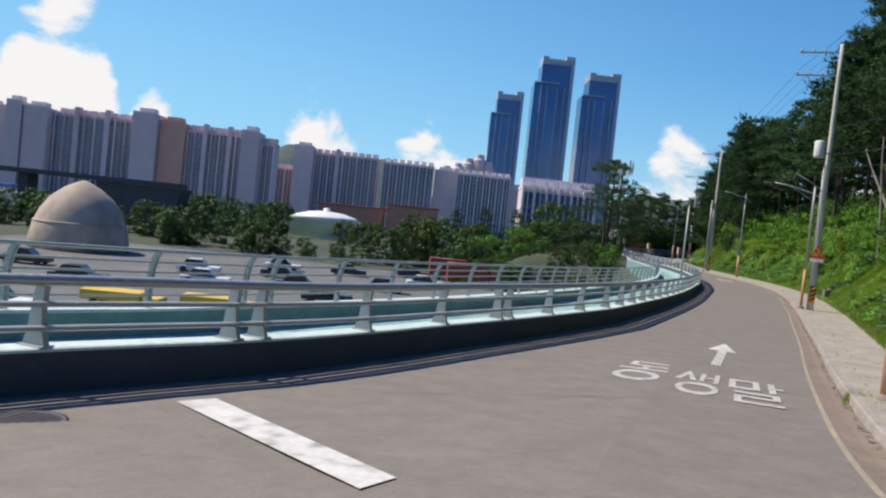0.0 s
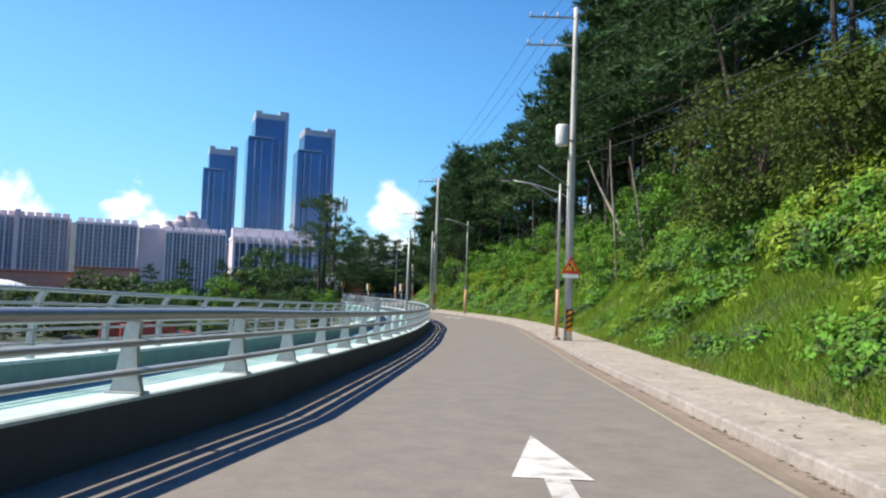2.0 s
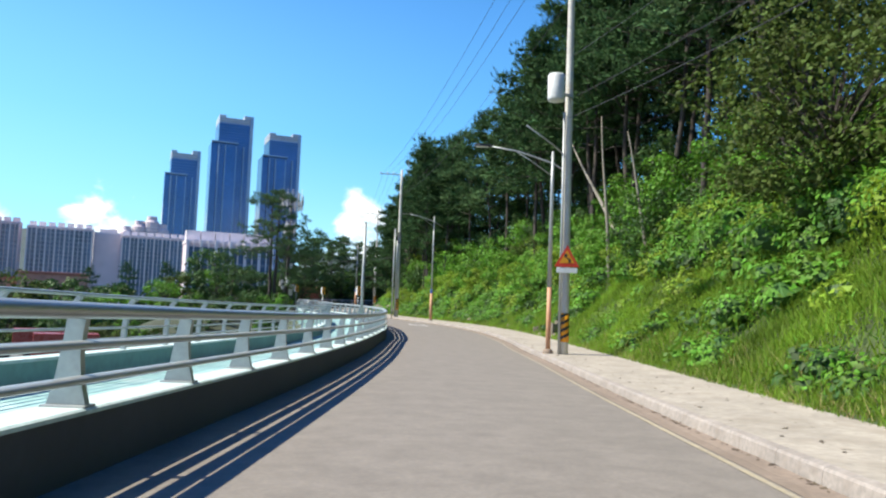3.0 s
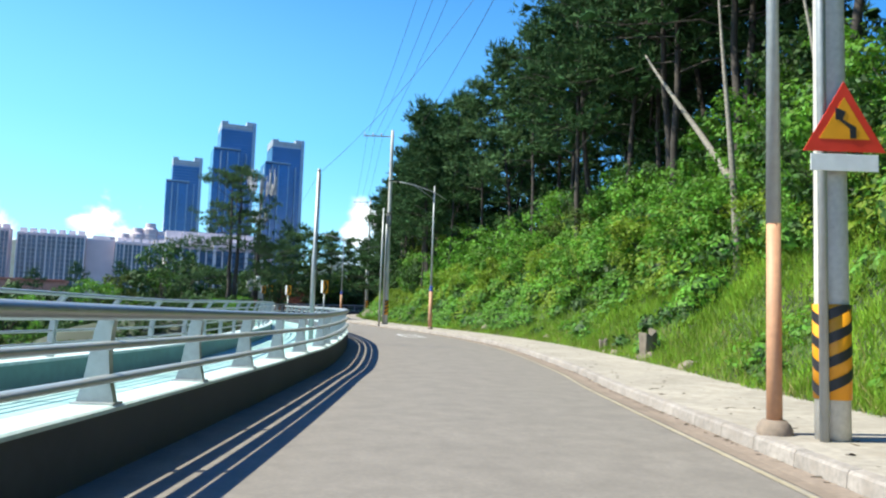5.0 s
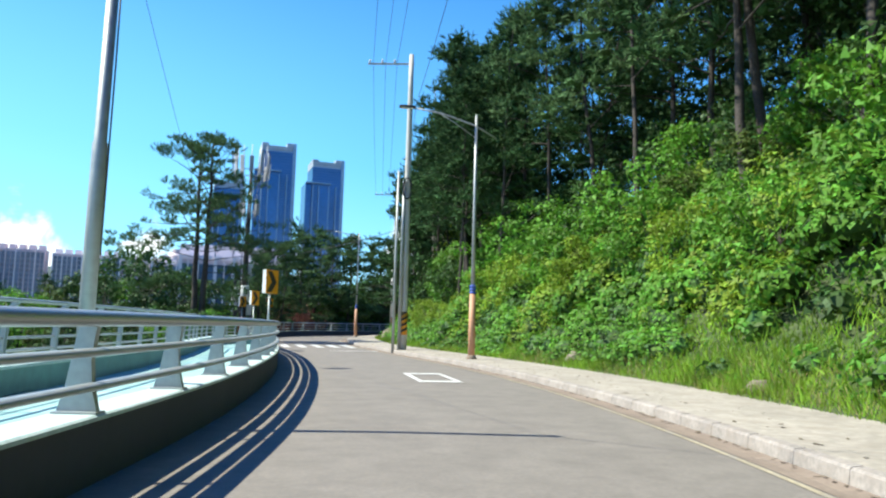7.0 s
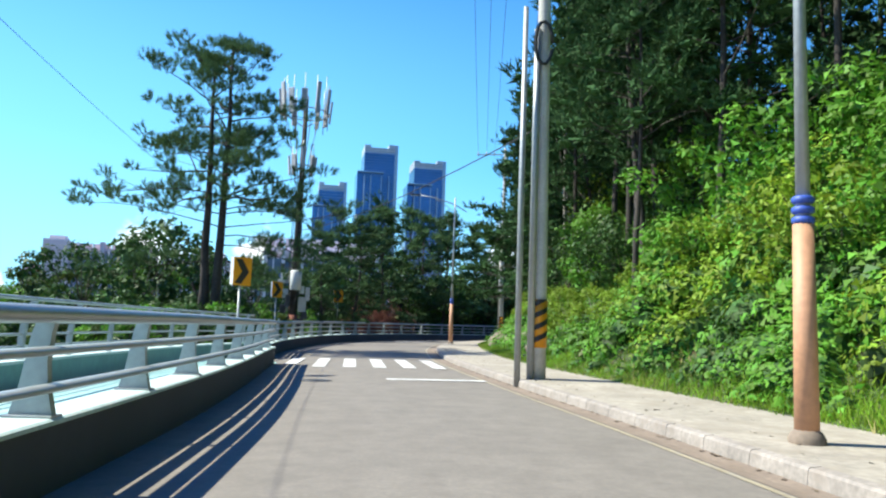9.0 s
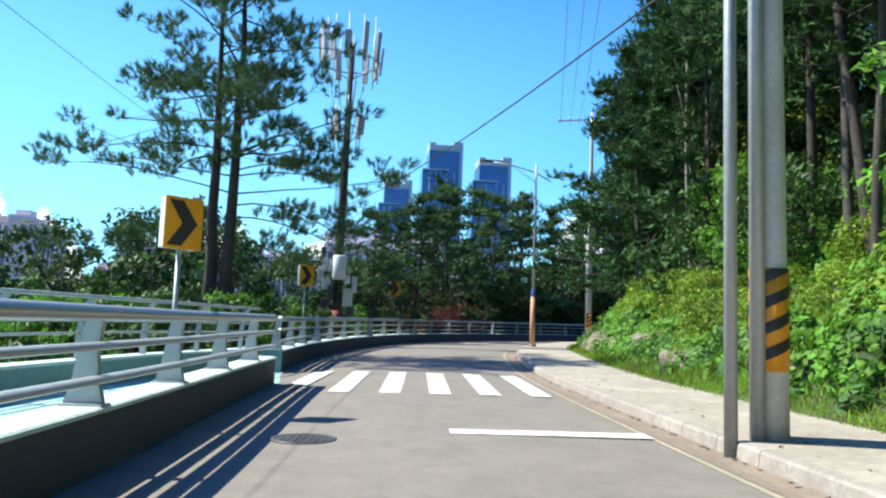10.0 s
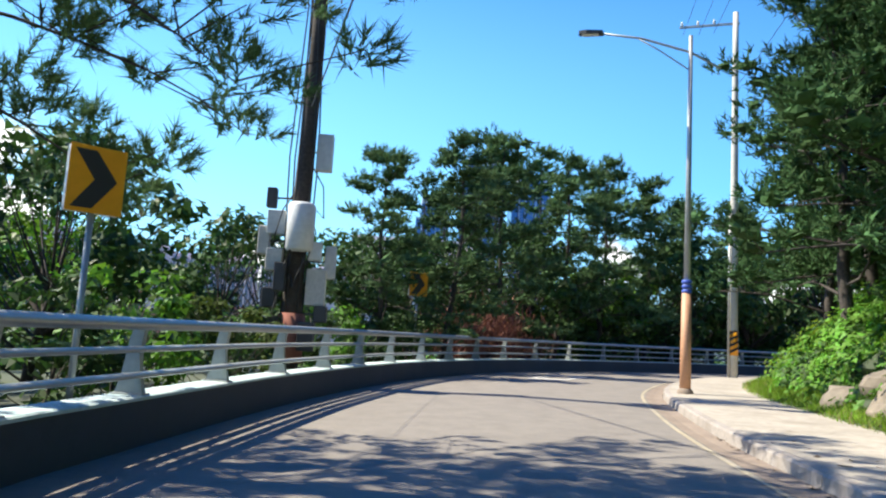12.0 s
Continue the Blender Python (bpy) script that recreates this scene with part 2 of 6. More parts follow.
def thing(name, at, label, category, group="", kind=""):
    ob = new(name)
    ob.empty_display_size = 0.1
    ob.matrix_basis = at if isinstance(at, Matrix) else Matrix.Translation(at)
    return tagged(ob, label, category, group, kind)


def add_box(bm, lo, hi, bevel=0.0):
    lo, hi = Vector(lo), Vector(hi)
    made = bmesh.ops.create_cube(bm, size=1.0, matrix=Matrix.Translation((lo + hi) / 2) @ Matrix.Diagonal((*(hi - lo), 1)))
    if bevel:
        edges = list({e for v in made["verts"] for e in v.link_edges})
        bmesh.ops.bevel(bm, geom=edges, offset=bevel, segments=2, affect="EDGES", profile=0.5)
    return bm


def box(lo, hi, bevel=0.0):
    return add_box(bmesh.new(), lo, hi, bevel)


def add_tube(bm, points, radii, sides=8, caps=True):
    """A round tube along points, with a radius at each."""
    points = [Vector(p) for p in points]
    rings = []
    side = None
    for i, p in enumerate(points):
        ahead = (points[min(i + 1, len(points) - 1)] - points[max(i - 1, 0)]).normalized()
        if side is None:
            side = ahead.orthogonal().normalized()
        side = (side - ahead * side.dot(ahead)).normalized()
        up = ahead.cross(side)
        r = radii[i] if isinstance(radii, (list, tuple)) else radii
        rings.append([bm.verts.new(p + (side * math.cos(a) + up * math.sin(a)) * r) for a in (2 * math.pi * k / sides for k in range(sides))])
    for a, b in zip(rings, rings[1:]):
        for k in range(sides):
            bm.faces.new((a[k], a[(k + 1) % sides], b[(k + 1) % sides], b[k]))
    if caps:
        bm.faces.new(rings[0][::-1])
        bm.faces.new(rings[-1])
    return bm


def tube(points, radii, sides=8):
    return add_tube(bmesh.new(), points, radii, sides)


def add_prism(bm, outline, matrix, depth):
    """A flat outline (x, y), pushed out by depth along z, at a pose."""
    lower = [bm.verts.new(matrix @ Vector((x, y, 0))) for x, y in outline]
    upper = [bm.verts.new(matrix @ Vector((x, y, depth))) for x, y in outline]
    bm.faces.new(lower[::-1])
    bm.faces.new(upper)
    n = len(outline)
    for k in range(n):
        bm.faces.new((lower[k], lower[(k + 1) % n], upper[(k + 1) % n], upper[k]))
    return bm


def prism(outline, matrix, depth):
    return add_prism(bmesh.new(), outline, matrix, depth)


def add_turned(bm, profile, sides=24, centre=(0, 0, 0)):
    """A turned body from (radius, height) pairs."""
    rings = []
    for r, z in profile:
        rings.append([bm.verts.new((centre[0] + r * math.cos(2 * math.pi * k / sides), centre[1] + r * math.sin(2 * math.pi * k / sides), centre[2] + z)) for k in range(sides)])
    for a, b in zip(rings, rings[1:]):
        for k in range(sides):
            bm.faces.new((a[k], a[(k + 1) % sides], b[(k + 1) % sides], b[k]))
    bm.faces.new(rings[0][::-1])
    bm.faces.new(rings[-1])
    return bm


# ---- the line of the road ----
CENTRE = [  # x, y and height of the carriageway under the driver's line
    (-1.6, -26.0, 2.0), (-1.2, -16.0, 1.3), (-0.7, -6.0, 0.52),
    (-0.21, 0.19, -0.06), (0.40, 3.49, -0.44), (1.49, 7.12, -0.77), (2.81, 10.75, -1.04), (4.33, 14.65, -1.23),
    (5.95, 18.59, -1.40), (7.65, 22.55, -1.52), (9.46, 26.70, -1.63), (13.3, 35.6, -1.82), (17.3, 44.97, -1.95),
    (21.19, 54.74, -2.03), (23.04, 59.62, -1.99), (25.9, 69.3, -1.90), (27.87, 79.01, -1.84), (29.07, 88.21, -1.78),
    (29.60, 95.3, -1.73), (30.04, 102.23, -1.67), (30.50, 107.5, -1.64), (31.3, 113.5, -1.58), (32.6, 121.0, -1.47),
    (34.9, 129.0, -1.36), (39.2, 137.0, -1.24), (45.5, 142.5, -1.12), (53.0, 146.0, -1.0), (62.0, 148.0, -0.9), (78.0, 149.5, -0.8),
]


def smooth_line(points, step=0.5):
    pts = [Vector(p) for p in points]
    pts = [pts[0] * 2 - pts[1]] + pts + [pts[-1] * 2 - pts[-2]]
    dense = []
    for a, b, c, d in zip(pts, pts[1:], pts[2:], pts[3:]):
        for k in range(40):
            u = k / 40
            dense.append(0.5 * (2 * b + (c - a) * u + (2 * a - 5 * b + 4 * c - d) * u * u + (3 * b - a - 3 * c + d) * u ** 3))
    dense.append(pts[-2])
    arr = np.array(dense)
    run = np.r_[0, np.cumsum(np.hypot(*np.diff(arr[:, :2], axis=0).T))]
    s = np.arange(0, run[-1], step)
    return s, np.stack([np.interp(s, run, arr[:, i]) for i in range(3)], 1)


RUN, ROAD = smooth_line(CENTRE)
HEAD = np.gradient(ROAD[:, :2], axis=0)
HEAD /= np.linalg.norm(HEAD, axis=1)[:, None]
RUN = RUN - RUN[np.argmin(np.abs(ROAD[:, 1] - 0.19))]
S_MIN, S_MAX = float(RUN[0]), float(RUN[-1])


def table(*pairs):
    xs, ys = zip(*pairs)
    return lambda s: np.interp(s, xs, ys)


def eased(line):
    """The same line with its corners rounded."""
    return lambda s: sum(line(np.asarray(s) + d) for d in (-4, -2, 0, 2, 4)) / 5


wall_at = table((-30, 14.0), (-6, 11.5), (0, 9.2), (4, 7.5), (9.3, 5.35), (13, 4.65), (17, 4.0), (21, 3.4), (25, 2.92), (32, 2.84), (40, 2.75), (60, 2.72), (66, 2.6), (75, 2.5), (100, 2.55), (109, 2.72),
                (112, 3.25), (118, 3.7), (126, 3.7), (140, 3.6), (200, 3.6))
gutter_at = eased(table((-30, -2.6), (8, -2.4), (16, -2.75), (28, -3.0), (40, -3.05), (54, -3.2), (65, -3.4), (70, -3.6), (80, -3.75), (88, -3.6), (96, -3.2), (101, -3.05),
                  (118, -2.9), (127, -3.0), (140, -3.1), (200, -3.1)))
back_at = eased(table((-30, -5.0), (25, -5.4), (35, -5.8), (55, -6.4), (84, -6.7), (100, -5.9), (106, -5.5), (114, -5.6), (125, -5.9), (135, -5.7), (200, -5.5)))
bank_at = table((-30, 0.09), (4, 0.085), (9.3, 0.064), (13, 0.05), (17, 0.034), (21, 0.015), (25, 0.0), (95, 0.0), (103, 0.012), (110, 0.018), (200, 0.02))
second_at = table((-30, 17.0), (-6, 14.5), (0, 12.2), (4, 10.5), (9.3, 8.3), (13, 7.6), (17, 7.0), (21, 6.5), (25, 6.2), (45, 6.0), (70, 5.9), (95, 5.7), (100, 5.6), (104, 5.3), (108, 4.8), (112, 4.05))


def tilt_at(s, lat):
    """The cross fall: down to the left as far as the parapet, and less on the right."""
    return -bank_at(s) * np.where(np.asarray(lat) > 0, np.minimum(lat, wall_at(s)), np.maximum(np.asarray(lat) * 0.35, -2.4))


def on(s, lat, up=0.0):
    """The point at a run along the road, that far to the left of its line and above the carriageway."""
    p = [float(np.interp(s, RUN, ROAD[:, i])) for i in range(3)]
    h = Vector((float(np.interp(s, RUN, HEAD[:, 0])), float(np.interp(s, RUN, HEAD[:, 1])))).normalized()
    return Vector((p[0] - h.y * lat, p[1] + h.x * lat, p[2] + float(tilt_at(s, lat)) + up))


def yaw_at(s):
    return math.atan2(-float(np.interp(s, RUN, HEAD[:, 0])), float(np.interp(s, RUN, HEAD[:, 1])))


def stand(s, lat, up=0.0, turn=0.0):
    """A pose on the road: y along it, x to its right."""
    return Matrix.Translation(on(s, lat, up)) @ Matrix.Rotation(yaw_at(s) + turn, 4, "Z")


def road_place(xy):
    """For an array of plan points: run, distance to the left, carriageway height."""
    xy = np.atleast_2d(xy)
    out = np.zeros((len(xy), 3))
    for a in range(0, len(xy), 4000):
        q = xy[a:a + 4000]
        d = q[:, None, :] - ROAD[None, :, :2]
        i = np.argmin((d ** 2).sum(-1), 1)
        e = d[np.arange(len(q)), i]
        h = HEAD[i]
        out[a:a + 4000] = np.stack([RUN[i] + (e * h).sum(1), h[:, 0] * e[:, 1] - h[:, 1] * e[:, 0], ROAD[i, 2]], 1)
    return out


def sweep(name, s0, s1, profile, mat, step=1.0, smooth=False, parent=None, label=""):
    """A strip along the road; profile(s) gives (lat, up) pairs, always as many."""
    ss = np.arange(s0, s1 + 1e-6, (s1 - s0) / max(1, round((s1 - s0) / step)))
    verts, k = [], 0
    for s in ss:
        row = profile(s)
        k = len(row)
        verts += [on(s, a, b) for a, b in row]
    n = len(ss)
    idx = np.arange(n * k).reshape(n, k)
    faces = np.stack([idx[:-1, :-1], idx[:-1, 1:], idx[1:, 1:], idx[1:, :-1]], -1).reshape(-1, 4)
    me = poly_mesh(name, np.array(verts), faces[:, ::-1], mat, smooth)
    return part(name, me, parent, label=label)


def solid_sweep(name, s0, s1, outline, mat, step=1.0, parent=None, label="", smooth=False):
    """A closed bar along the road; outline(s) gives the ring of (lat, up)."""
    ss = np.arange(s0, s1 + 1e-6, (s1 - s0) / max(1, round((s1 - s0) / step)))
    bm = bmesh.new()
    rings = [[bm.verts.new(on(s, a, b)) for a, b in outline(s)] for s in ss]
    k = len(rings[0])
    for p, q in zip(rings, rings[1:]):
        for i in range(k):
            bm.faces.new((p[i], p[(i + 1) % k], q[(i + 1) % k], q[i]))
    bm.faces.new(rings[0])
    bm.faces.new(rings[-1][::-1])
    return part(name, from_bm(name, bm, mat, smooth), parent, label=label)

# ---- carriageway, pavement, parapets ----
def structure(ob, label, category):
    return tagged(ob, label, category, kind="structure")


RING = [(math.cos(2 * math.pi * k / 10), math.sin(2 * math.pi * k / 10)) for k in range(10)]
END_1, START_2, END_2 = 109.0, 112.3, 176.0   # the parapet's opening lies between the first two

road = sweep("road", S_MIN, S_MAX, lambda s: [(wall_at(s) + 0.25, 0), (2.0, 0.0), (1.0, 0.012), (0, 0.018), (-1.2, 0.012), (gutter_at(s) + 0.0, 0)], "asphalt")
structure(road, "grey-brown asphalt carriageway of one lane, worn and patched", "road")
gutter = sweep("gutter", S_MIN, S_MAX, lambda s: [(gutter_at(s) + 0.004, 0.004), (gutter_at(s) - 0.20, -0.012), (gutter_at(s) - 0.42, -0.004), (gutter_at(s) - 0.43, -0.2)], "gutter")
structure(gutter, "tan concrete gutter strip stained with grit, beside the kerb", "gutter")
edge_line = sweep("edge_line", S_MIN, S_MAX, lambda s: [(gutter_at(s) + 0.12, 0.007), (gutter_at(s) + 0.045, 0.007)], "line_yellow")
structure(edge_line, "thin worn yellowish edge line on the asphalt", "road marking")
pavement = sweep("pavement", S_MIN, S_MAX, lambda s: [(gutter_at(s) - 0.58, 0.10), (gutter_at(s) - 0.581, 0.165), ((gutter_at(s) + back_at(s)) / 2, 0.175), (back_at(s) - 0.15, 0.18), (back_at(s) - 0.3, -0.1)], "walk")
structure(pavement, "pale sunlit concrete footway along the planted bank", "pavement")


def parapet(name, s0, s1, label):
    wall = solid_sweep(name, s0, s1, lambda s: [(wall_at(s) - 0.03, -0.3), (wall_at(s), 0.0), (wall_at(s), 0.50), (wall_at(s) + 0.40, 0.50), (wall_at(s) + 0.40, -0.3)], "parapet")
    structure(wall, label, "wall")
    solid_sweep("parapet_cap", s0 - 0.002, s1 + 0.002, lambda s: [(wall_at(s) - 0.012, 0.503), (wall_at(s) - 0.012, 0.535), (wall_at(s) + 0.015, 0.55), (wall_at(s) + 0.385, 0.55), (wall_at(s) + 0.41, 0.535), (wall_at(s) + 0.41, 0.503)], "cap", parent=wall, label="pale turquoise painted cap")
    return wall


parapet("wall_parapet_1", S_MIN + 12, END_1, "grey concrete parapet with a pale turquoise top beside the road")
parapet("wall_parapet_2", START_2, END_2, "grey concrete parapet curving round the bend beyond the crossing")
end_block = part("end_block", from_bm("end_block", box((-0.02, -0.12, -0.3), (0.5, 0.0, 0.565), 0.01), "teal"), None, stand(START_2, wall_at(START_2) + 0.45, 0))
structure(end_block, "teal painted end face of the second parapet", "wall")
deck = sweep("walkway_deck", S_MIN + 12, 108.9, lambda s: [(max(second_at(s) + 0.1, wall_at(s) + 0.5), 0.12), (wall_at(s) + 0.38, 0.12)], "deck")
structure(deck, "turquoise painted walkway deck between two parapets", "walkway")
landing = sweep("walkway_landing", 108.9, 112.4, lambda s: [(second_at(s) + 0.1, 0.02), (wall_at(s) - 0.1, 0.012)], "deck")
structure(landing, "pale turquoise painted landing at the opening in the parapet", "walkway")
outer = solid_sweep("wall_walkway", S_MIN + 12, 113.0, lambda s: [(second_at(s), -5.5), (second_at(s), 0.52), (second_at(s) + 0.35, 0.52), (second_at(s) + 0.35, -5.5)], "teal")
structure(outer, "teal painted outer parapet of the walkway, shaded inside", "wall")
solid_sweep("parapet_cap", S_MIN + 12, 113.0, lambda s: [(second_at(s) - 0.01, 0.523), (second_at(s) - 0.01, 0.57), (second_at(s) + 0.36, 0.57), (second_at(s) + 0.36, 0.523)], "cap", parent=outer, label="pale turquoise painted cap")

# ---- hill and lowland ----
slope_at = table((-30, 0.7), (10, 0.8), (25, 0.85), (60, 0.9), (88, 0.85), (98, 0.75), (108, 0.6), (120, 0.5), (135, 0.55), (200, 0.6))


def bumps(x, y, scale, seed=0.0):
    """Smooth rolling noise of about -1 to 1 on arrays."""
    x, y = np.asarray(x) * scale + seed, np.asarray(y) * scale - seed * 1.7
    return (np.sin(x * 1.3 + 1.7 * np.sin(y * 0.9)) + np.sin(y * 1.1 + 1.3 * np.sin(x * 1.4 + 2)) + 0.6 * np.sin(2.3 * x + 1.1 * y + 1.2 * np.sin(1.9 * y))) / 2.4


def hill_up(s, u):
    """Height of the bank over the footway, u metres behind its edge."""
    u = np.maximum(np.asarray(u, float), 0)
    k = slope_at(s)
    low = np.minimum(u, 13.0)
    h = k * low * low / (low + 0.9) + k * 0.5 * np.clip(u - 13, 0, 30) + 0.1 * np.clip(u - 43, 0, 60)
    return h + 0.25 * bumps(s, u, 0.9, 3) * np.clip(u / 2, 0, 1) + 0.6 * bumps(s, u, 0.25, 8) * np.clip(u / 6, 0, 1)


def on_many(s, lat, up):
    s, lat, up = (np.asarray(v, float) for v in (s, lat, up))
    p = np.stack([np.interp(s, RUN, ROAD[:, i]) for i in range(3)], 1)
    h = np.stack([np.interp(s, RUN, HEAD[:, i]) for i in range(2)], 1)
    h /= np.linalg.norm(h, axis=1)[:, None]
    return np.stack([p[:, 0] - h[:, 1] * lat, p[:, 1] + h[:, 0] * lat, p[:, 2] + tilt_at(s, lat) + up], 1)


hs = np.arange(S_MIN, 150.0, 1.0)
hu = np.r_[0, 0.3, 0.7, 1.2, 2, 3, 4, 5.5, 7, 9, 11, 13, 15, 17, 19]
grid_s, grid_u = np.meshgrid(hs, hu, indexing="ij")
verts = on_many(grid_s.ravel(), (back_at(grid_s) - grid_u).ravel(), (0.172 + hill_up(grid_s, grid_u)).ravel())
idx = np.arange(len(hs) * len(hu)).reshape(len(hs), len(hu))
faces = np.stack([idx[:-1, :-1], idx[:-1, 1:], idx[1:, 1:], idx[1:, :-1]], -1).reshape(-1, 4)
bank = part("ground_bank", poly_mesh("ground_bank", verts, faces[:, ::-1], "soil", True))
structure(bank, "dark soil of the steep overgrown bank above the footway", "bank")


def ground_height(xy):
    q = road_place(xy)
    s, lat, z = q.T
    near_z = z - 0.7 + tilt_at(s, lat)
    u = back_at(s) - lat
    z = z + tilt_at(s, lat)
    right = z + 0.17 + hill_up(s, u) - 0.35 - 0.5 * np.clip(u - 15, 0, 3)
    right = np.where(u > 15, z + 0.17 + hill_up(s, u) - 0.4, right)
    high = np.clip((np.asarray(xy)[:, 1] - 96) / 10, 0, 1)
    over = np.maximum(lat - np.where(s < 112, second_at(s) + 0.2, wall_at(s) + 0.3), 0)
    left_low = np.maximum(z - 0.7 - 1.2 * over, -7.0)
    left_high = np.maximum(z + 0.1 - 0.05 * over - 0.4 * np.clip(over - 14, 0, 30), -7.0)
    left = left_low * (1 - high) + left_high * high
    g = np.where(u > -0.2, right, np.where(over > 0, left, near_z))
    x, y = np.asarray(xy).T
    far = np.clip((np.hypot(x - 20, y - 60) - 110) / 80, 0, 1)
    g = np.where(s < S_MIN + 1, np.minimum(g, z - 0.7), g)
    return g * (1 - far) + far * -8.0


def axis(lo, hi, mid0, mid1, fine):
    steps = list(np.arange(mid0, mid1 + 1e-6, fine))
    d, v = fine, mid1
    while v < hi:
        d *= 1.25
        v += d
        steps.append(v)
    d, v = fine, mid0
    while v > lo:
        d *= 1.25
        v -= d
        steps.insert(0, v)
    return np.array(steps)


gx, gy = axis(-4000, 4000, -14, 84, 1.4), axis(-4000, 4000, -30, 176, 1.4)
mesh_x, mesh_y = np.meshgrid(gx, gy, indexing="ij")
plan = np.stack([mesh_x.ravel(), mesh_y.ravel()], 1)
verts = np.c_[plan, ground_height(plan)]
idx = np.arange(len(plan)).reshape(len(gx), len(gy))
faces = np.stack([idx[:-1, :-1], idx[1:, :-1], idx[1:, 1:], idx[:-1, 1:]], -1).reshape(-1, 4)
structure(part("ground", poly_mesh("ground", verts, faces, "ground", True)), "ground with scrub and earth reaching the horizon", "ground")
yard = part("yard", from_bm("yard", box((-60, 25, -7.3), (20, 112, -6.93)), "lot"))
structure(yard, "pale concrete yard and road far below the ramp", "yard")


def kerb_stone_mesh():
    return from_bm("kerb_stone", prism([(0.0, -0.15), (0.03, 0.125), (0.05, 0.152), (0.16, 0.165), (0.16, -0.15)], Matrix(((1, 0, 0, 0), (0, 0, 1, -0.497), (0, 1, 0, 0), (0, 0, 0, 1))), 0.994), "kerb")


# ---- road markings ----
def marking(name, outline, label, up=0.022, mat="line", category="road marking"):
    """A thin painted patch from corners (run, left) on the carriageway."""
    bm = bmesh.new()
    bm.faces.new([bm.verts.new(on(s, a, up)) for s, a in outline])
    bmesh.ops.triangulate(bm, faces=bm.faces)
    return tagged(part(name, from_bm(name, bm, mat)), label, category)


for k in range(-1, 5):
    a = 1.46 - k * 0.93
    s0 = 107.3 if k >= 0 else 108.7
    marking("crossing_bar", [(s0, a), (s0, a - 0.4), (113.0, a - 0.38), (113.0, a + 0.05)], "white painted bar of a pedestrian crossing", category="crossing bar")["group"] = "bars of the pedestrian crossing"
marking("stop_line", [(102.5, -0.5), (102.5, gutter_at(102) + 0.1), (102.9, gutter_at(102) + 0.1), (102.9, -0.5)], "white painted stop line before the crossing")
arrow = marking("direction_arrow", [(22.1, -0.40), (22.1, -1.12), (24.5, -0.72)], "white painted straight-ahead arrow, worn at its tail")
bm = bmesh.new()
bm.faces.new([bm.verts.new(on(s, a, 0.022)) for s, a in ((18.4, -0.68), (18.4, -0.9), (22.1, -0.9), (22.1, -0.68))])
part("arrow_shaft", from_bm("arrow_shaft", bm, "line_worn"), arrow)
marking("junction_line", [(7.42, 4.83), (7.82, 4.60), (5.62, 1.40), (5.2, 1.52)], "broad cracked white line across the lane mouth")


def lettering(s0, lat0, long_, wide, strokes, ring, label):
    """One painted Korean syllable: strokes as four corners (far, across) in fractions of its length and width, and a loop."""
    bm = bmesh.new()
    for q in strokes:
        if len(q) == 4 and not isinstance(q[0], tuple):
            a, b, c, d = q
            q = ((a, c), (a, d), (b, d), (b, c))
        bm.faces.new([bm.verts.new(on(s0 + long_ * p, lat0 - wide * r, 0.023)) for p, r in q])
    if ring:
        a, c, ra, rc = ring
        inner, outer_ring = [], []
        for k in range(16):
            t = 2 * math.pi * k / 16
            outer_ring.append(bm.verts.new(on(s0 + long_ * (a + ra * math.sin(t)), lat0 - wide * (c + rc * math.cos(t)), 0.023)))
            inner.append(bm.verts.new(on(s0 + long_ * (a + ra * 0.55 * math.sin(t)), lat0 - wide * (c + rc * 0.70 * math.cos(t)), 0.023)))
        for k in range(16):
            bm.faces.new((outer_ring[k], outer_ring[(k + 1) % 16], inner[(k + 1) % 16], inner[k]))
    return tagged(part("lane_lettering", from_bm("lane_lettering", bm, "line_worn")), label, "road marking", "painted lane word")


WORN = "worn white painted Korean syllable on the asphalt lane"
lettering(13.9, 0.92, 3.1, 0.92, [(0.93, 1.0, 0.12, 0.92), (0.74, 0.93, 0.12, 0.26), (0.74, 0.81, 0.12, 0.95), (0.62, 0.74, 0.44, 0.58), (0.54, 0.62, 0.0, 1.0)], (0.24, 0.48, 0.24, 0.46), WORN)
lettering(13.2, -0.2, 3.2, 0.78, [((1.0, 0.20), (1.0, 0.33), (0.58, 0.13), (0.58, -0.02)), ((0.9, 0.22), (0.9, 0.33), (0.58, 0.48), (0.58, 0.35)), (0.57, 0.97, 0.54, 0.65), (0.54, 1.0, 0.86, 0.98), (0.74, 0.8, 0.65, 0.86)], (0.25, 0.55, 0.25, 0.46), WORN)
lettering(13.0, -1.14, 3.2, 0.92, [(0.92, 1.0, 0.0, 0.58), (0.58, 0.66, 0.0, 0.58), (0.66, 0.92, 0.0, 0.13), (0.66, 0.92, 0.45, 0.58), (0.54, 1.0, 0.74, 0.87), (0.74, 0.81, 0.87, 1.02), (0.40, 0.47, 0.1, 0.9), (0.31, 0.40, 0.77, 0.9), (0.24, 0.31, 0.1, 0.9), (0.11, 0.24, 0.1, 0.23), (0.04, 0.11, 0.1, 0.92)], None, WORN)

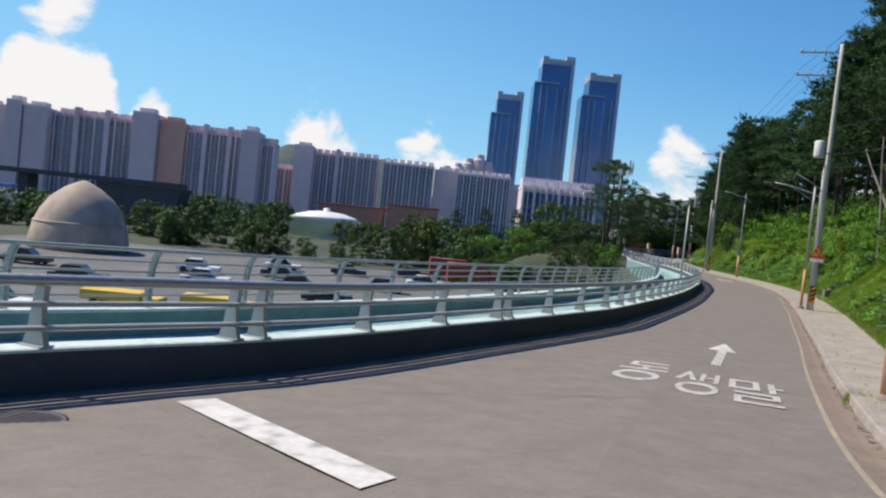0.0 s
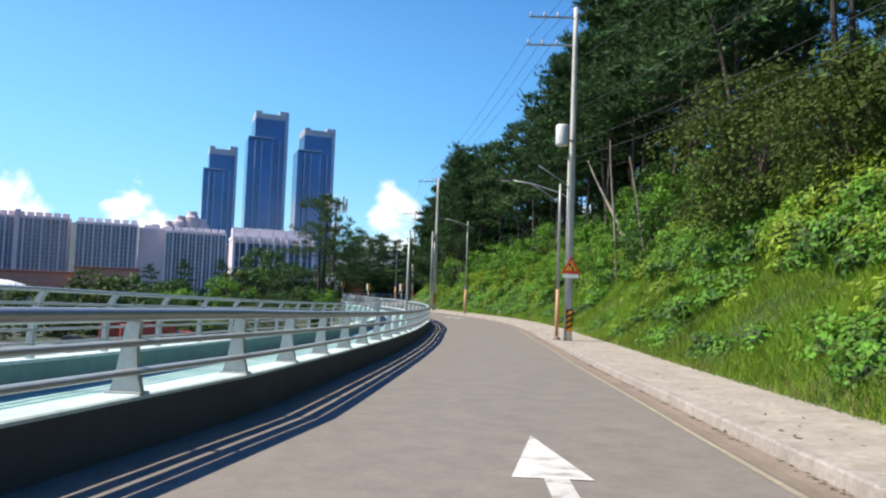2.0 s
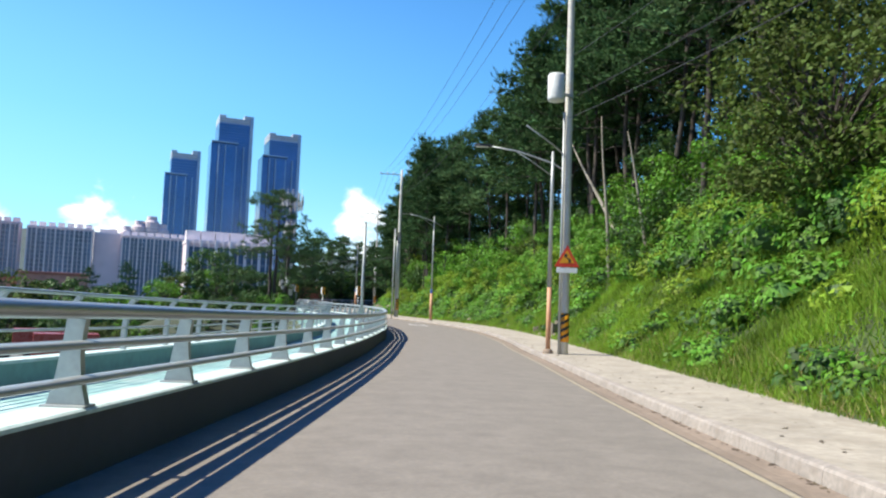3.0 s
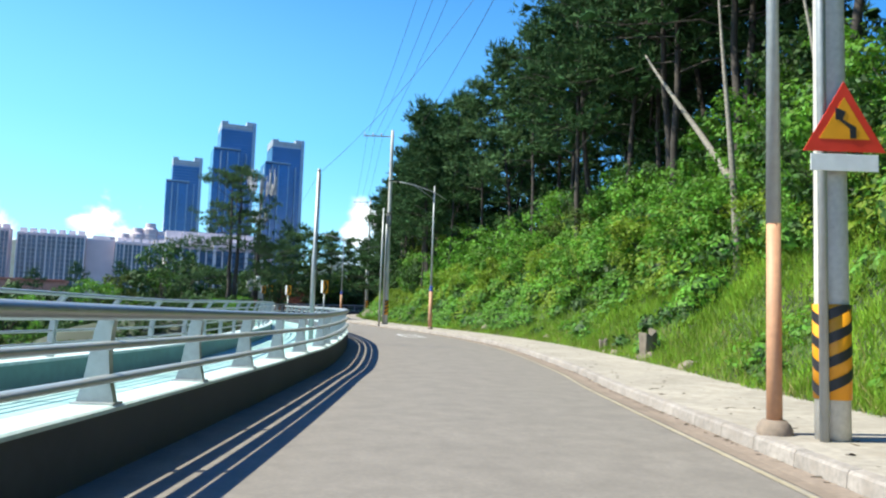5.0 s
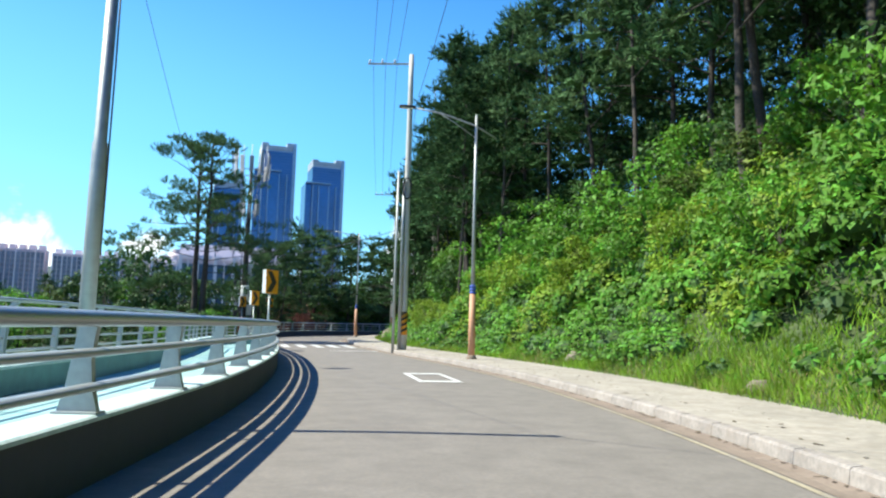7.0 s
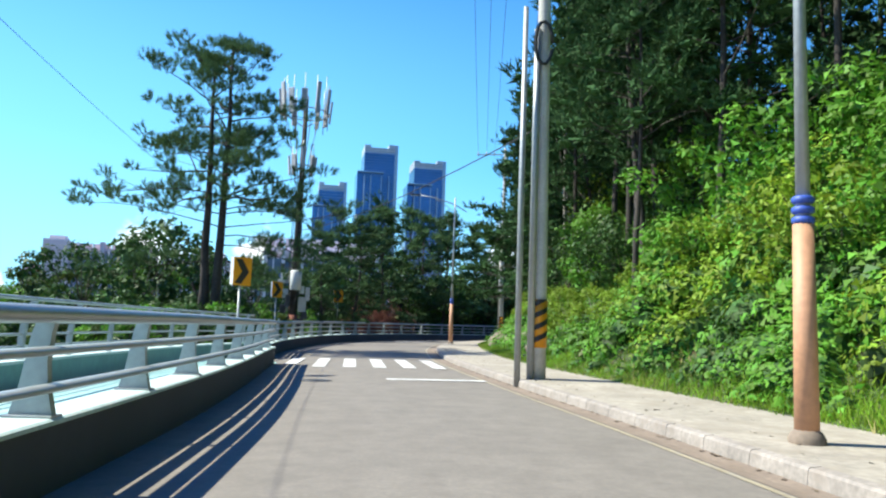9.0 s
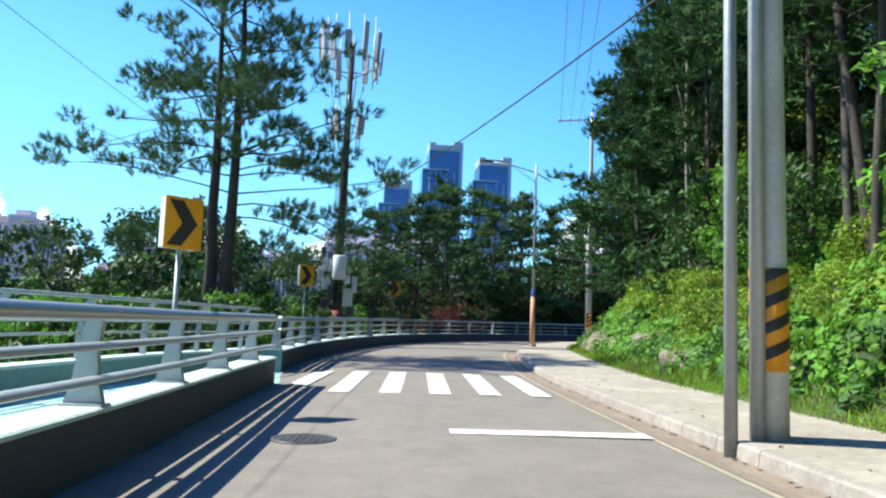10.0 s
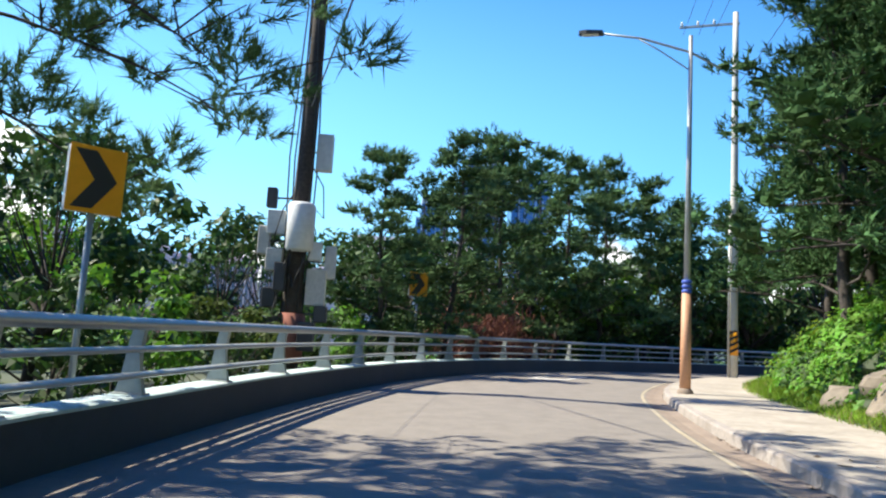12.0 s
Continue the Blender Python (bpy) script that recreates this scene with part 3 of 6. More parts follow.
# manhole covers
def manhole(s, lat, r):
    ob = thing("manhole_cover", stand(s, lat, 0.012), "dark iron manhole cover set in the asphalt", "manhole cover")
    part("rim", from_bm("rim", add_turned(bmesh.new(), [(r * 0.86, 0.004), (r * 0.88, 0.012), (r, 0.012), (r * 1.02, -0.02)], 32), "dark", True), ob)
    bm = add_turned(bmesh.new(), [(0.001, 0.008), (r * 0.86, 0.008), (r * 0.86, -0.02)], 32)
    for k in range(-3, 4):
        h = 0.72 * r * math.sqrt(max(0.05, 1 - (k / 4) ** 2))
        add_box(bm, (k * r * 0.21 - 0.012, -h, 0.006), (k * r * 0.21 + 0.012, h, 0.013))
    part("lid", from_bm("lid", bm, "tar"), ob)


manhole(5.9, 5.25, 0.34)
manhole(101.9, 1.15, 0.36)
# cracks in the asphalt
crack_rng = random.Random(4)
for s0, a0, s1, a1 in ((9.5, 3.2, 11.6, 0.6), (11.6, 0.6, 12.4, -0.9), (118, 2.4, 124, -2.4)):
    bm, rows = bmesh.new(), []
    n = max(8, int(abs(s1 - s0) * 3))
    for k in range(n + 1):
        t = k / n
        s, a = s0 + (s1 - s0) * t + crack_rng.gauss(0, 0.03), a0 + (a1 - a0) * t + crack_rng.gauss(0, 0.022)
        w = crack_rng.uniform(0.004, 0.014)
        rows.append((bm.verts.new(on(s, a - w, 0.0205)), bm.verts.new(on(s, a + w, 0.0205))))
    for p, q in zip(rows, rows[1:]):
        bm.faces.new((p[0], p[1], q[1], q[0]))
    part("crack", from_bm("crack", bm, "tar"), road)

for s0, a, w in ((82.3, -1.0, 1.1), (138.0, 1.2, 1.3)):
    frame_bm = bmesh.new()
    for q in ([(0, 0), (3.4, 0), (3.4, -0.15), (0, -0.15)], [(0, -w), (3.4, -w), (3.4, -w + 0.15), (0, -w + 0.15)], [(0, -0.15), (0.5, -0.15), (0.5, -w + 0.15), (0, -w + 0.15)], [(2.9, -0.15), (3.4, -0.15), (3.4, -w + 0.15), (2.9, -w + 0.15)]):
        frame_bm.faces.new([frame_bm.verts.new(on(s0 + p, a + r, 0.023)) for p, r in q])
    tagged(part("diamond_marking", from_bm("diamond_marking", frame_bm, "line")), "white outlined slow-down marking on the asphalt", "road marking")

# ---- railings on the parapets ----
def near_post_mesh():
    """A cast post: broad foot, curved back, x to the right of the road."""
    outline = [(-0.03, 0), (-0.035, 0.03), (-0.085, 0.2), (-0.10, 0.42), (-0.085, 0.62), (-0.055, 0.76), (-0.20, 0.76), (-0.235, 0.62), (-0.265, 0.42), (-0.30, 0.2), (-0.35, 0.03), (-0.355, 0)]
    bm = prism(outline, Matrix(((1, 0, 0, 0), (0, 0, 1, -0.04), (0, 1, 0, 0), (0, 0, 0, 1))), 0.08)
    bmesh.ops.bevel(bm, geom=[e for e in bm.edges], offset=0.008, segments=1, affect="EDGES")
    return from_bm("post", bm, "post")


def foot_plate_mesh():
    return from_bm("foot_plate", box((-0.375, -0.10, 0), (-0.01, 0.10, 0.018), 0.004), "steel")


NEAR_POST, FOOT = near_post_mesh(), foot_plate_mesh()


def near_railing(name, s0, s1, runs, label):
    rail = thing(name, on(s0, wall_at(s0) + 0.2, 0.55), label, "railing")
    back = rail.matrix_basis.inverted()
    for n, (up, deep, r, off) in enumerate(((0.77, 0.082, 0.036, 0.06), (1.05, 0.082, 0.036, 0.06), (1.325, 0.094, 0.07, 0.07))):
        ob = solid_sweep("top_rail" if n == 2 else "rail", s0, s1, lambda s: [(wall_at(s) + off + deep * c, up + r * d) for c, d in RING], "alu", step=0.8, smooth=True, label="thick aluminium top tube" if n == 2 else "")
        ob.parent = rail
        ob.matrix_basis = back
    for s in runs:
        post = part("post", NEAR_POST, rail, back @ stand(s, wall_at(s), 0.55))
        part("foot_plate", FOOT, post)
    return rail


runs_1 = [-5.25, -2.8, -0.35, 2.1, 4.55, 7.0, 9.25, 9.75, 12.25, 14.8, 17.3] + list(np.arange(17.85, 62.5, 2.452)) + list(np.arange(63.2, 108.9, 2.45))
near_railing("ramp_railing", -6.0, END_1 - 0.15, runs_1, "grey aluminium railing with three tubes and cast posts on the parapet")
near_railing("bend_railing", START_2 + 0.3, END_2 - 1, list(np.arange(START_2 + 0.45, END_2 - 1, 2.45)), "grey aluminium railing round the bend on its parapet")


def far_post_mesh():
    path = [(0, 0, 0), (0.0, 0, 0.35), (0.03, 0, 0.65), (0.10, 0, 0.88), (0.19, 0, 1.0)]
    bm = bmesh.new()
    for y in (-0.035, 0.035):
        ring = []
        for x, _, z in path:
            ring.append((x, z))
        outline = [(x - 0.05, z) for x, z in ring] + [(x + 0.04, z) for x, z in ring[::-1]]
        add_prism(bm, outline, Matrix(((1, 0, 0, 0), (0, 0, 1, y - 0.012), (0, 1, 0, 0), (0, 0, 0, 1))), 0.024)
    return from_bm("post", bm, "post")


FAR_POST = far_post_mesh()
walk_rail = thing("walkway_railing", on(-6, second_at(-6) + 0.15, 0.57), "slim grey metal railing with curved posts on the outer parapet", "railing")
back = walk_rail.matrix_basis.inverted()
for up, off, r in ((0.78, 0.15, 0.022), (0.98, 0.15, 0.022), (1.18, 0.13, 0.022), (1.36, 0.08, 0.022), (1.56, -0.03, 0.035)):
    ob = solid_sweep("rail", -6, 113.0, lambda s: [(second_at(s) + off + r * c, up + r * d) for c, d in RING[::2]], "alu", step=1.6, smooth=True)
    ob.parent, ob.matrix_basis = walk_rail, back
for s in list(np.arange(12.6 - 2.1 * 8, 12.7, 2.1)) + list(np.arange(13.3, 113.0, 2.1)):
    part("post", FAR_POST, walk_rail, back @ stand(s, second_at(s) + 0.15, 0.57))

# ---- poles, lamps, signs, wires ----
def pole_parts(pole, height, r0, r1, mat="pole"):
    steps = 8
    return part("shaft", from_bm("shaft", tube([(0, 0, -0.3 + (height + 0.3) * k / steps) for k in range(steps + 1)], [r0 + (r1 - r0) * k / steps for k in range(steps + 1)], 14), mat, True), pole)


def stripes(pole, z0, z1, r):
    """Black and yellow warning sleeve: slanted bands round a shaft."""
    sleeve = part("warning_sleeve", from_bm("warning_sleeve", add_turned(bmesh.new(), [(r, z0), (r, z1)], 20), "yellow", True), pole, label="yellow sleeve with slanted black bands")
    n = 4
    for k in range(n):
        bm = bmesh.new()
        base = z0 + (z1 - z0) * (k + 0.1) / n
        lower, upper = [], []
        for j in range(21):
            a = 2 * math.pi * j / 20
            rise = 0.16 * abs(((j / 20 * 2) % 2) - 1) * 2
            for row, dz in ((lower, 0), (upper, (z1 - z0) / n * 0.45)):
                row.append(bm.verts.new(((r + 0.006) * math.cos(a), (r + 0.006) * math.sin(a), min(base + dz + rise, z1))))
        for j in range(20):
            bm.faces.new((lower[j], lower[j + 1], upper[j + 1], upper[j]))
        part("black_band", from_bm("black_band", bm, "black", True), sleeve)


def crossarm(pole, z, half, turn=0.0, insulators=3):
    arm = part("crossarm", from_bm("crossarm", box((-2 * half, -0.04, z - 0.045), (0.15, 0.04, z + 0.045), 0.006), "steel"), pole, Matrix.Rotation(turn, 4, "Z"))
    for k in range(insulators):
        x = -2 * half + 0.1 + half * 1.15 * k / max(insulators - 1, 1)
        part("insulator", from_bm("insulator", add_turned(bmesh.new(), [(0.03, 0.05), (0.06, 0.08), (0.04, 0.13), (0.065, 0.16), (0.03, 0.24)], 10, (x, 0, z)), "box", True), arm)


def utility_pole(name, at, height, label, r0=0.19, r1=0.11, sleeve=None):
    pole = thing(name, at, label, "utility pole", "utility poles along the footway")
    pole_parts(pole, height, r0, r1)
    crossarm(pole, height - 0.5, 1.15, yaw_at(60), 3)
    if sleeve:
        stripes(pole, *sleeve)
    return pole


def on_footway(x, y):
    q = road_place(np.array([[x, y]]))[0]
    return Vector((x, y, q[2] + 0.17))


# the pole with the transformer and the bend sign
p = on_footway(22.62, 46.4)
pole_a = utility_pole("utility_pole", p, 16.3, "tall pale concrete utility pole with a transformer and a worn sleeve", sleeve=(0.45, 1.5, 0.2))
part("transformer", from_bm("transformer", add_turned(bmesh.new(), [(0.02, 0), (0.30, 0.02), (0.32, 0.1), (0.32, 0.95), (0.28, 1.02), (0.1, 1.06)], 20, (-0.72, -0.25, 9.3)), "box", True), pole_a, label="pale grey transformer can")
part("bracket", from_bm("bracket", box((-0.5, -0.29, 9.55), (0.0, -0.2, 9.65), 0.01), "steel"), pole_a)
crossarm(pole_a, 14.4, 1.2, yaw_at(50), 3)
part("conduit", from_bm("conduit", tube([(-0.24, -0.1, 0), (-0.24, -0.1, 5.0), (-0.23, -0.08, 9.0)], 0.05, 8), "steel", True), pole_a)
part("lamp_arm", from_bm("lamp_arm", tube([(0, 0, 7.3), (-0.8, -0.2, 7.7), (-2.0, -0.4, 8.2)], 0.03, 8), "steel", True), pole_a)

sign = thing("bend_warning_sign", Matrix.Translation(p + Vector((-0.08, -0.26, 3.2))) @ Matrix.Rotation(radians(-22), 4, "Z"), "red triangular bend warning sign fixed to the utility pole", "traffic sign")
side = 0.92
tri = [(-side / 2, 0), (side / 2, 0), (0, side * 0.866)]
facing = Matrix(((1, 0, 0, 0), (0, 0, 1, 0), (0, 1, 0, 0), (0, 0, 0, 1)))
part("plate", from_bm("plate", prism(tri, facing, 0.015), "red"), sign)
part("yellow_field", from_bm("yellow_field", prism([(x * 0.62, 0.14 + y * 0.60) for x, y in tri], Matrix.Translation((0, -0.004, 0)) @ facing, 0.004), "yellow"), sign)
part("bend_mark", from_bm("bend_mark", prism([(0.06, 0.15), (0.13, 0.15), (0.13, 0.28), (-0.02, 0.36), (0.02, 0.45), (-0.10, 0.50), (-0.10, 0.36), (-0.06, 0.36), (0.06, 0.26)], Matrix.Translation((0, -0.008, 0)) @ facing, 0.004), "black"), sign)
part("supplement_plate", from_bm("supplement_plate", box((-0.38, 0, -0.22), (0.38, 0.012, -0.03), 0.004), "white"), sign)
part("strap", from_bm("strap", box((-0.2, 0.012, 0.2), (0.24, 0.05, 0.26), 0.004), "steel"), sign)

# the pole by the crossing, with a thinner pole and conduit beside it
p = on_footway(33.70, 96.3)
pole_d = utility_pole("utility_pole", p, 15.4, "stout concrete utility pole with yellow and black sleeve before the crossing", 0.21, 0.12, (0.75, 1.9, 0.214))
part("conduit", from_bm("conduit", tube([(-0.24, -0.18, 0), (-0.22, -0.16, 6), (-0.2, -0.12, 8.6)], 0.085, 10), "steel", True), pole_d)
part("cable_coil", from_bm("cable_coil", tube([(-0.1 + 0.22 * math.cos(a * 0.5), -0.30, 8.2 + 0.55 * math.sin(a * 0.5)) for a in range(13)], 0.045, 6), "wire", True), pole_d)
p2 = on_footway(33.14, 96.1)
slim = thing("steel_post", p2, "slim grey steel post beside the utility pole", "post")
part("shaft", from_bm("shaft", tube([(0, 0, -0.3), (0, 0, 4.5), (0.02, 0, 9.1)], [0.075, 0.07, 0.06], 12), "steel", True), slim)

p = on_footway(44.2, 136.6)
pole_e = utility_pole("utility_pole", p, 15.5, "concrete utility pole with yellow and black sleeve at the far bend", sleeve=(0.9, 1.9, 0.2))
part("conduit", from_bm("conduit", tube([(-0.24, -0.1, 0), (-0.22, -0.1, 7)], 0.05, 8), "steel", True), pole_e)


def street_lamp(at, turn, height, arm, rust, label):
    lamp = thing("street_lamp", Matrix.Translation(at) @ Matrix.Rotation(turn, 4, "Z"), label, "street lamp", "street lamps along the footway")
    part("shaft", from_bm("shaft", tube([(0, 0, 2.45), (0, 0, 6), (0, 0, height)], [0.085, 0.065, 0.05], 12), "steel", True), lamp)
    part("lower_shaft", from_bm("lower_shaft", tube([(0, 0, -0.1), (0, 0, 2.5)], [0.138, 0.118] if rust is True else [0.09, 0.08], 14), "rust" if rust else "steel", True), lamp, label="salmon painted lower shaft" if rust else "")
    if rust is True:
        for k in range(3):
            part("blue_band", from_bm("blue_band", add_turned(bmesh.new(), [(0.10, 2.50 + 0.12 * k), (0.127, 2.52 + 0.12 * k), (0.127, 2.57 + 0.12 * k), (0.10, 2.59 + 0.12 * k)], 14), "blue", True), lamp)
    part("base", from_bm("base", add_turned(bmesh.new(), [(0.21, -0.15), (0.20, 0.06), (0.17, 0.12), (0.13, 0.16)], 12), "gutter", True), lamp)
    part("arm", from_bm("arm", tube([(0.3 * arm, 0, height - 0.9), (0.0, 0, height - 0.45), (-0.5 * arm, 0, height - 0.05), (-0.95 * arm, 0, height + 0.12)], [0.03, 0.035, 0.032, 0.028], 8), "steel", True), lamp)
    part("brace", from_bm("brace", tube([(0, 0, height - 0.95), (-0.32 * arm, 0, height - 0.38), (-0.55 * arm, 0, height - 0.03)], 0.018, 6), "steel", True), lamp)
    head = part("lamp_head", from_bm("lamp_head", prism([(-0.32, -0.08), (-0.12, -0.14), (0.3, -0.1), (0.34, 0.1), (-0.12, 0.14), (-0.32, 0.08)], Matrix.Translation((-0.95 * arm - 0.2, 0, height + 0.08)), 0.09), "dark"), lamp)
    part("lens", from_bm("lens", box((-0.24, -0.08, -0.012), (0.2, 0.08, 0.0)), "white"), head, Matrix.Translation((-0.95 * arm - 0.2, 0, height + 0.08)))
    return lamp


street_lamp(on_footway(33.66, 86.67), radians(-10), 9.6, 2.7, True, "street lamp with salmon lower shaft and blue bands on the footway")
street_lamp(on_footway(37.72, 125.1), radians(-14), 9.25, 2.5, True, "street lamp with a single curved arm at the bend")
street_lamp(on_footway(22.28, 46.9), radians(-22), 7.6, 2.6, "plain", "slim street lamp with a salmon foot beside the utility pole")
street_lamp(on_footway(7.64, 13.0), radians(-15), 8.0, 2.6, True, "street lamp with salmon lower shaft at the foot of the bank")

no_stop = thing("no_stopping_sign", Matrix.Translation(on_footway(7.52, 13.0) + Vector((0, -0.16, 3.53))) @ Matrix.Rotation(radians(-12), 4, "Z"), "white no-stopping sign with a red ring on the lamp shaft", "traffic sign")
part("plate", from_bm("plate", box((-0.25, 0, -0.24), (0.25, 0.012, 0.38), 0.004), "white"), no_stop)
ring_bm = bmesh.new()
for k in range(20):
    a, b = 2 * math.pi * k / 20, 2 * math.pi * (k + 1) / 20
    ring_bm.faces.new([ring_bm.verts.new((r * math.cos(t), -0.006, 0.17 + r * math.sin(t))) for r, t in ((0.16, a), (0.16, b), (0.12, b), (0.12, a))])
add_prism(ring_bm, [(-0.016, -0.13), (0.016, -0.13), (0.016, 0.13), (-0.016, 0.13)], Matrix.Translation((0, -0.007, 0.17)) @ Matrix.Rotation(radians(45), 4, "Y") @ facing, 0.003)
part("red_ring", from_bm("red_ring", ring_bm, "red"), no_stop)
part("lower_field", from_bm("lower_field", box((-0.235, -0.005, -0.225), (0.235, 0.0, -0.03)), "black"), no_stop)

# tall bare pole behind the parapet
p = Vector((21.95, 69.83, -1.8))
tall = thing("steel_pole", p, "tall tapered galvanised pole standing in the walkway", "pole")
part("shaft", from_bm("shaft", tube([(0, 0, 0), (0, 0, 3.4), (0, 0, 3.45), (0.02, 0, 6.8)], [0.10, 0.095, 0.08, 0.07], 14), "steel", True), tall)
part("cap", from_bm("cap", add_turned(bmesh.new(), [(0.072, 6.78), (0.085, 6.82), (0.06, 6.9)], 12, (0.02, 0, 0)), "steel", True), tall)
part("cable", from_bm("cable", tube([(0.10, 0.0, 2.0), (0.11, 0.0, 4.5), (0.10, 0, 6.7)], 0.012, 6), "wire", True), tall)


def chevron_sign(at, turn, label, size=1.0, leg=2.6):
    ob = thing("chevron_sign", Matrix.Translation(at) @ Matrix.Rotation(turn, 4, "Z") @ Matrix.Diagonal((size, size, size, 1)), label, "traffic sign", "chevron signs on the bend")
    part("support_post", from_bm("support_post", tube([(0, 0.09, -leg), (0, 0.09, 0.0)], 0.045, 10), "steel", True), ob)
    part("housing", from_bm("housing", box((-0.36, 0.012, -0.05), (0.36, 0.18, 0.85), 0.012), "white"), ob, label="white sheet-metal sign housing")
    part("plate", from_bm("plate", box((-0.37, 0, -0.06), (0.37, 0.012, 0.86), 0.004), "yellow"), ob)
    part("chevron", from_bm("chevron", prism([(-0.31, 0.0), (-0.03, 0.0), (0.27, 0.40), (-0.03, 0.80), (-0.31, 0.80), (-0.03, 0.40)], Matrix.Translation((0, -0.006, 0)) @ facing, 0.005), "black"), ob, label="black chevron pointing along the bend")
    return ob


chevron_sign((25.62, 82.9, 0.44), radians(46), "yellow chevron sign with black arrow on the ramp parapet", 0.79, 2.1)
chevron_sign((26.6, 98.9, 0.545), radians(44), "yellow chevron sign with black arrow behind the ramp parapet", 0.79, 3.3)
chevron_sign((27.2, 114.9, 0.88), radians(38), "yellow chevron sign with black arrow behind the bend parapet", 0.79, 3.3)
chevron_sign((31.3, 135.6, 1.5), radians(20), "small far chevron sign beyond the bend railing")


def wire(name, a, b, sag, label, r=0.014):
    a, b = Vector(a), Vector(b)
    pts = [a.lerp(b, k / 16) - Vector((0, 0, sag * 4 * (k / 16) * (1 - k / 16))) for k in range(17)]
    return tagged(part(name, from_bm(name, tube(pts, r, 5), "wire", True)), label, "cable", "overhead cables")


top_a, top_d, top_e = (22.6, 46.4, 14.4), (33.85, 96.3, 13.8), (44.2, 136.6, 13.9)
foot_0 = Vector((12.5, 2.0, float(ground_height(np.array([[12.5, 2.0]]))[0])))
utility_pole("utility_pole", foot_0, 14.3 - foot_0.z, "tall concrete utility pole at the start of the bank")
top_0 = (12.5, 2.0, 13.6)
arm_a, arm_d, arm_e, arm_0 = (22.6, 46.4, 13.0), (33.85, 96.3, 13.45), (44.2, 136.6, 13.6), (12.5, 2.0, 13.9)
for k in (-2.15, -1.5, -0.9):
    for a, b in ((arm_0, arm_a), (arm_a, arm_d), (arm_d, arm_e)):
        wire("overhead_cable", (a[0] + 0.94 * k, a[1] - 0.35 * k, a[2]), (b[0] + 0.94 * k, b[1] - 0.35 * k, b[2]), 0.9, "thin black overhead cable between the crossarms", 0.010)
for dx, dz in ((0.2, -2.5), (0.1, -5.0), (0.15, -6.6), (0.0, -7.4)):
    for a, b in ((top_0, top_a), (top_a, top_d), (top_d, top_e))[: 1 if dz < -4 else 3]:
        wire("overhead_cable", (a[0] + dx, a[1], a[2] + dz), (b[0] + dx, b[1], b[2] + dz), 0.9, "thin black overhead cable between utility poles", 0.012)
wire("overhead_cable", (28.1, 124.9, 5.3), (33.85, 96.3, 4.75), 0.45, "black cable slanting from the antenna mast to the pole", 0.018)
tag_bm = bmesh.new()
bmesh.ops.create_uvsphere(tag_bm, u_segments=12, v_segments=8, radius=0.07, matrix=Matrix.Translation((30.52, 112.9, 4.58)) @ Matrix.Diagonal((0.8, 0.8, 1.5, 1)))
tagged(part("cable_marker", from_bm("cable_marker", tag_bm, "white", True)), "small white marker hanging on the slanting cable", "cable marker")
wire("overhead_cable", (21.97, 69.83, 4.9), (26.6, 125.2, 4.7), 1.3, "black cable running past the tall pine to the mast", 0.005)
wire("overhead_cable", (21.97, 69.83, 4.9), (26.6, 60.5, 12.6), 0.7, "black cable from the bare pole", 0.008)

# ---- antenna mast ----
mast = thing("antenna_mast", (27.95, 125.4, -1.9), "dark antenna mast hung with panel antennas and grey equipment boxes", "antenna mast")
part("shaft", from_bm("shaft", tube([(0, 0, 0), (0, 0, 3), (0.1, 0, 9), (0.15, 0, 15.5)], [0.26, 0.24, 0.19, 0.12], 14), "bark", True), mast)
rng = random.Random(7)
for z, n, rad, h in ((14.6, 12, 1.5, 1.9), (11.2, 8, 0.75, 1.3)):
    ring = part("ring_frame", from_bm("ring_frame", tube([(0.12 + rad * math.cos(a * math.pi / 8), rad * math.sin(a * math.pi / 8), z) for a in range(17)], 0.035, 6), "steel", True), mast)
    for k in range(4):
        a = math.pi * k / 2
        part("strut", from_bm("strut", tube([(0.12, 0, z - 0.9), (0.12 + rad * math.cos(a), rad * math.sin(a), z)], 0.03, 6), "steel", True), mast)
    for k in range(n):
        a = 2 * math.pi * k / n + rng.uniform(-0.1, 0.1)
        lift = rng.uniform(0, 0.5)
        w = rng.choice((0.09, 0.13, 0.17))
        panel = box((-0.06, -w, 0), (0.06, w, h * rng.uniform(0.7, 1.1)), 0.02)
        part("panel_antenna", from_bm("panel_antenna", panel, "panel"), mast, Matrix.Translation((0.12 + rad * math.cos(a), rad * math.sin(a), z - 0.6 + lift)) @ Matrix.Rotation(a, 4, "Z") @ Matrix.Rotation(0.08, 4, "Y"))
        part("mount_pipe", from_bm("mount_pipe", tube([(0, 0, -0.5), (0, 0, h + 0.5)], 0.025, 6), "steel", True), mast, Matrix.Translation((0.12 + (rad - 0.12) * math.cos(a), (rad - 0.12) * math.sin(a), z - 0.6 + lift)))
part("cabinet", from_bm("cabinet", add_turned(bmesh.new(), [(0.3, 0), (0.34, 0.05), (0.34, 1.1), (0.28, 1.18)], 18, (0.1, -0.35, 3.6)), "box", True), mast, label="pale grey rounded equipment can")
kit = random.Random(23)
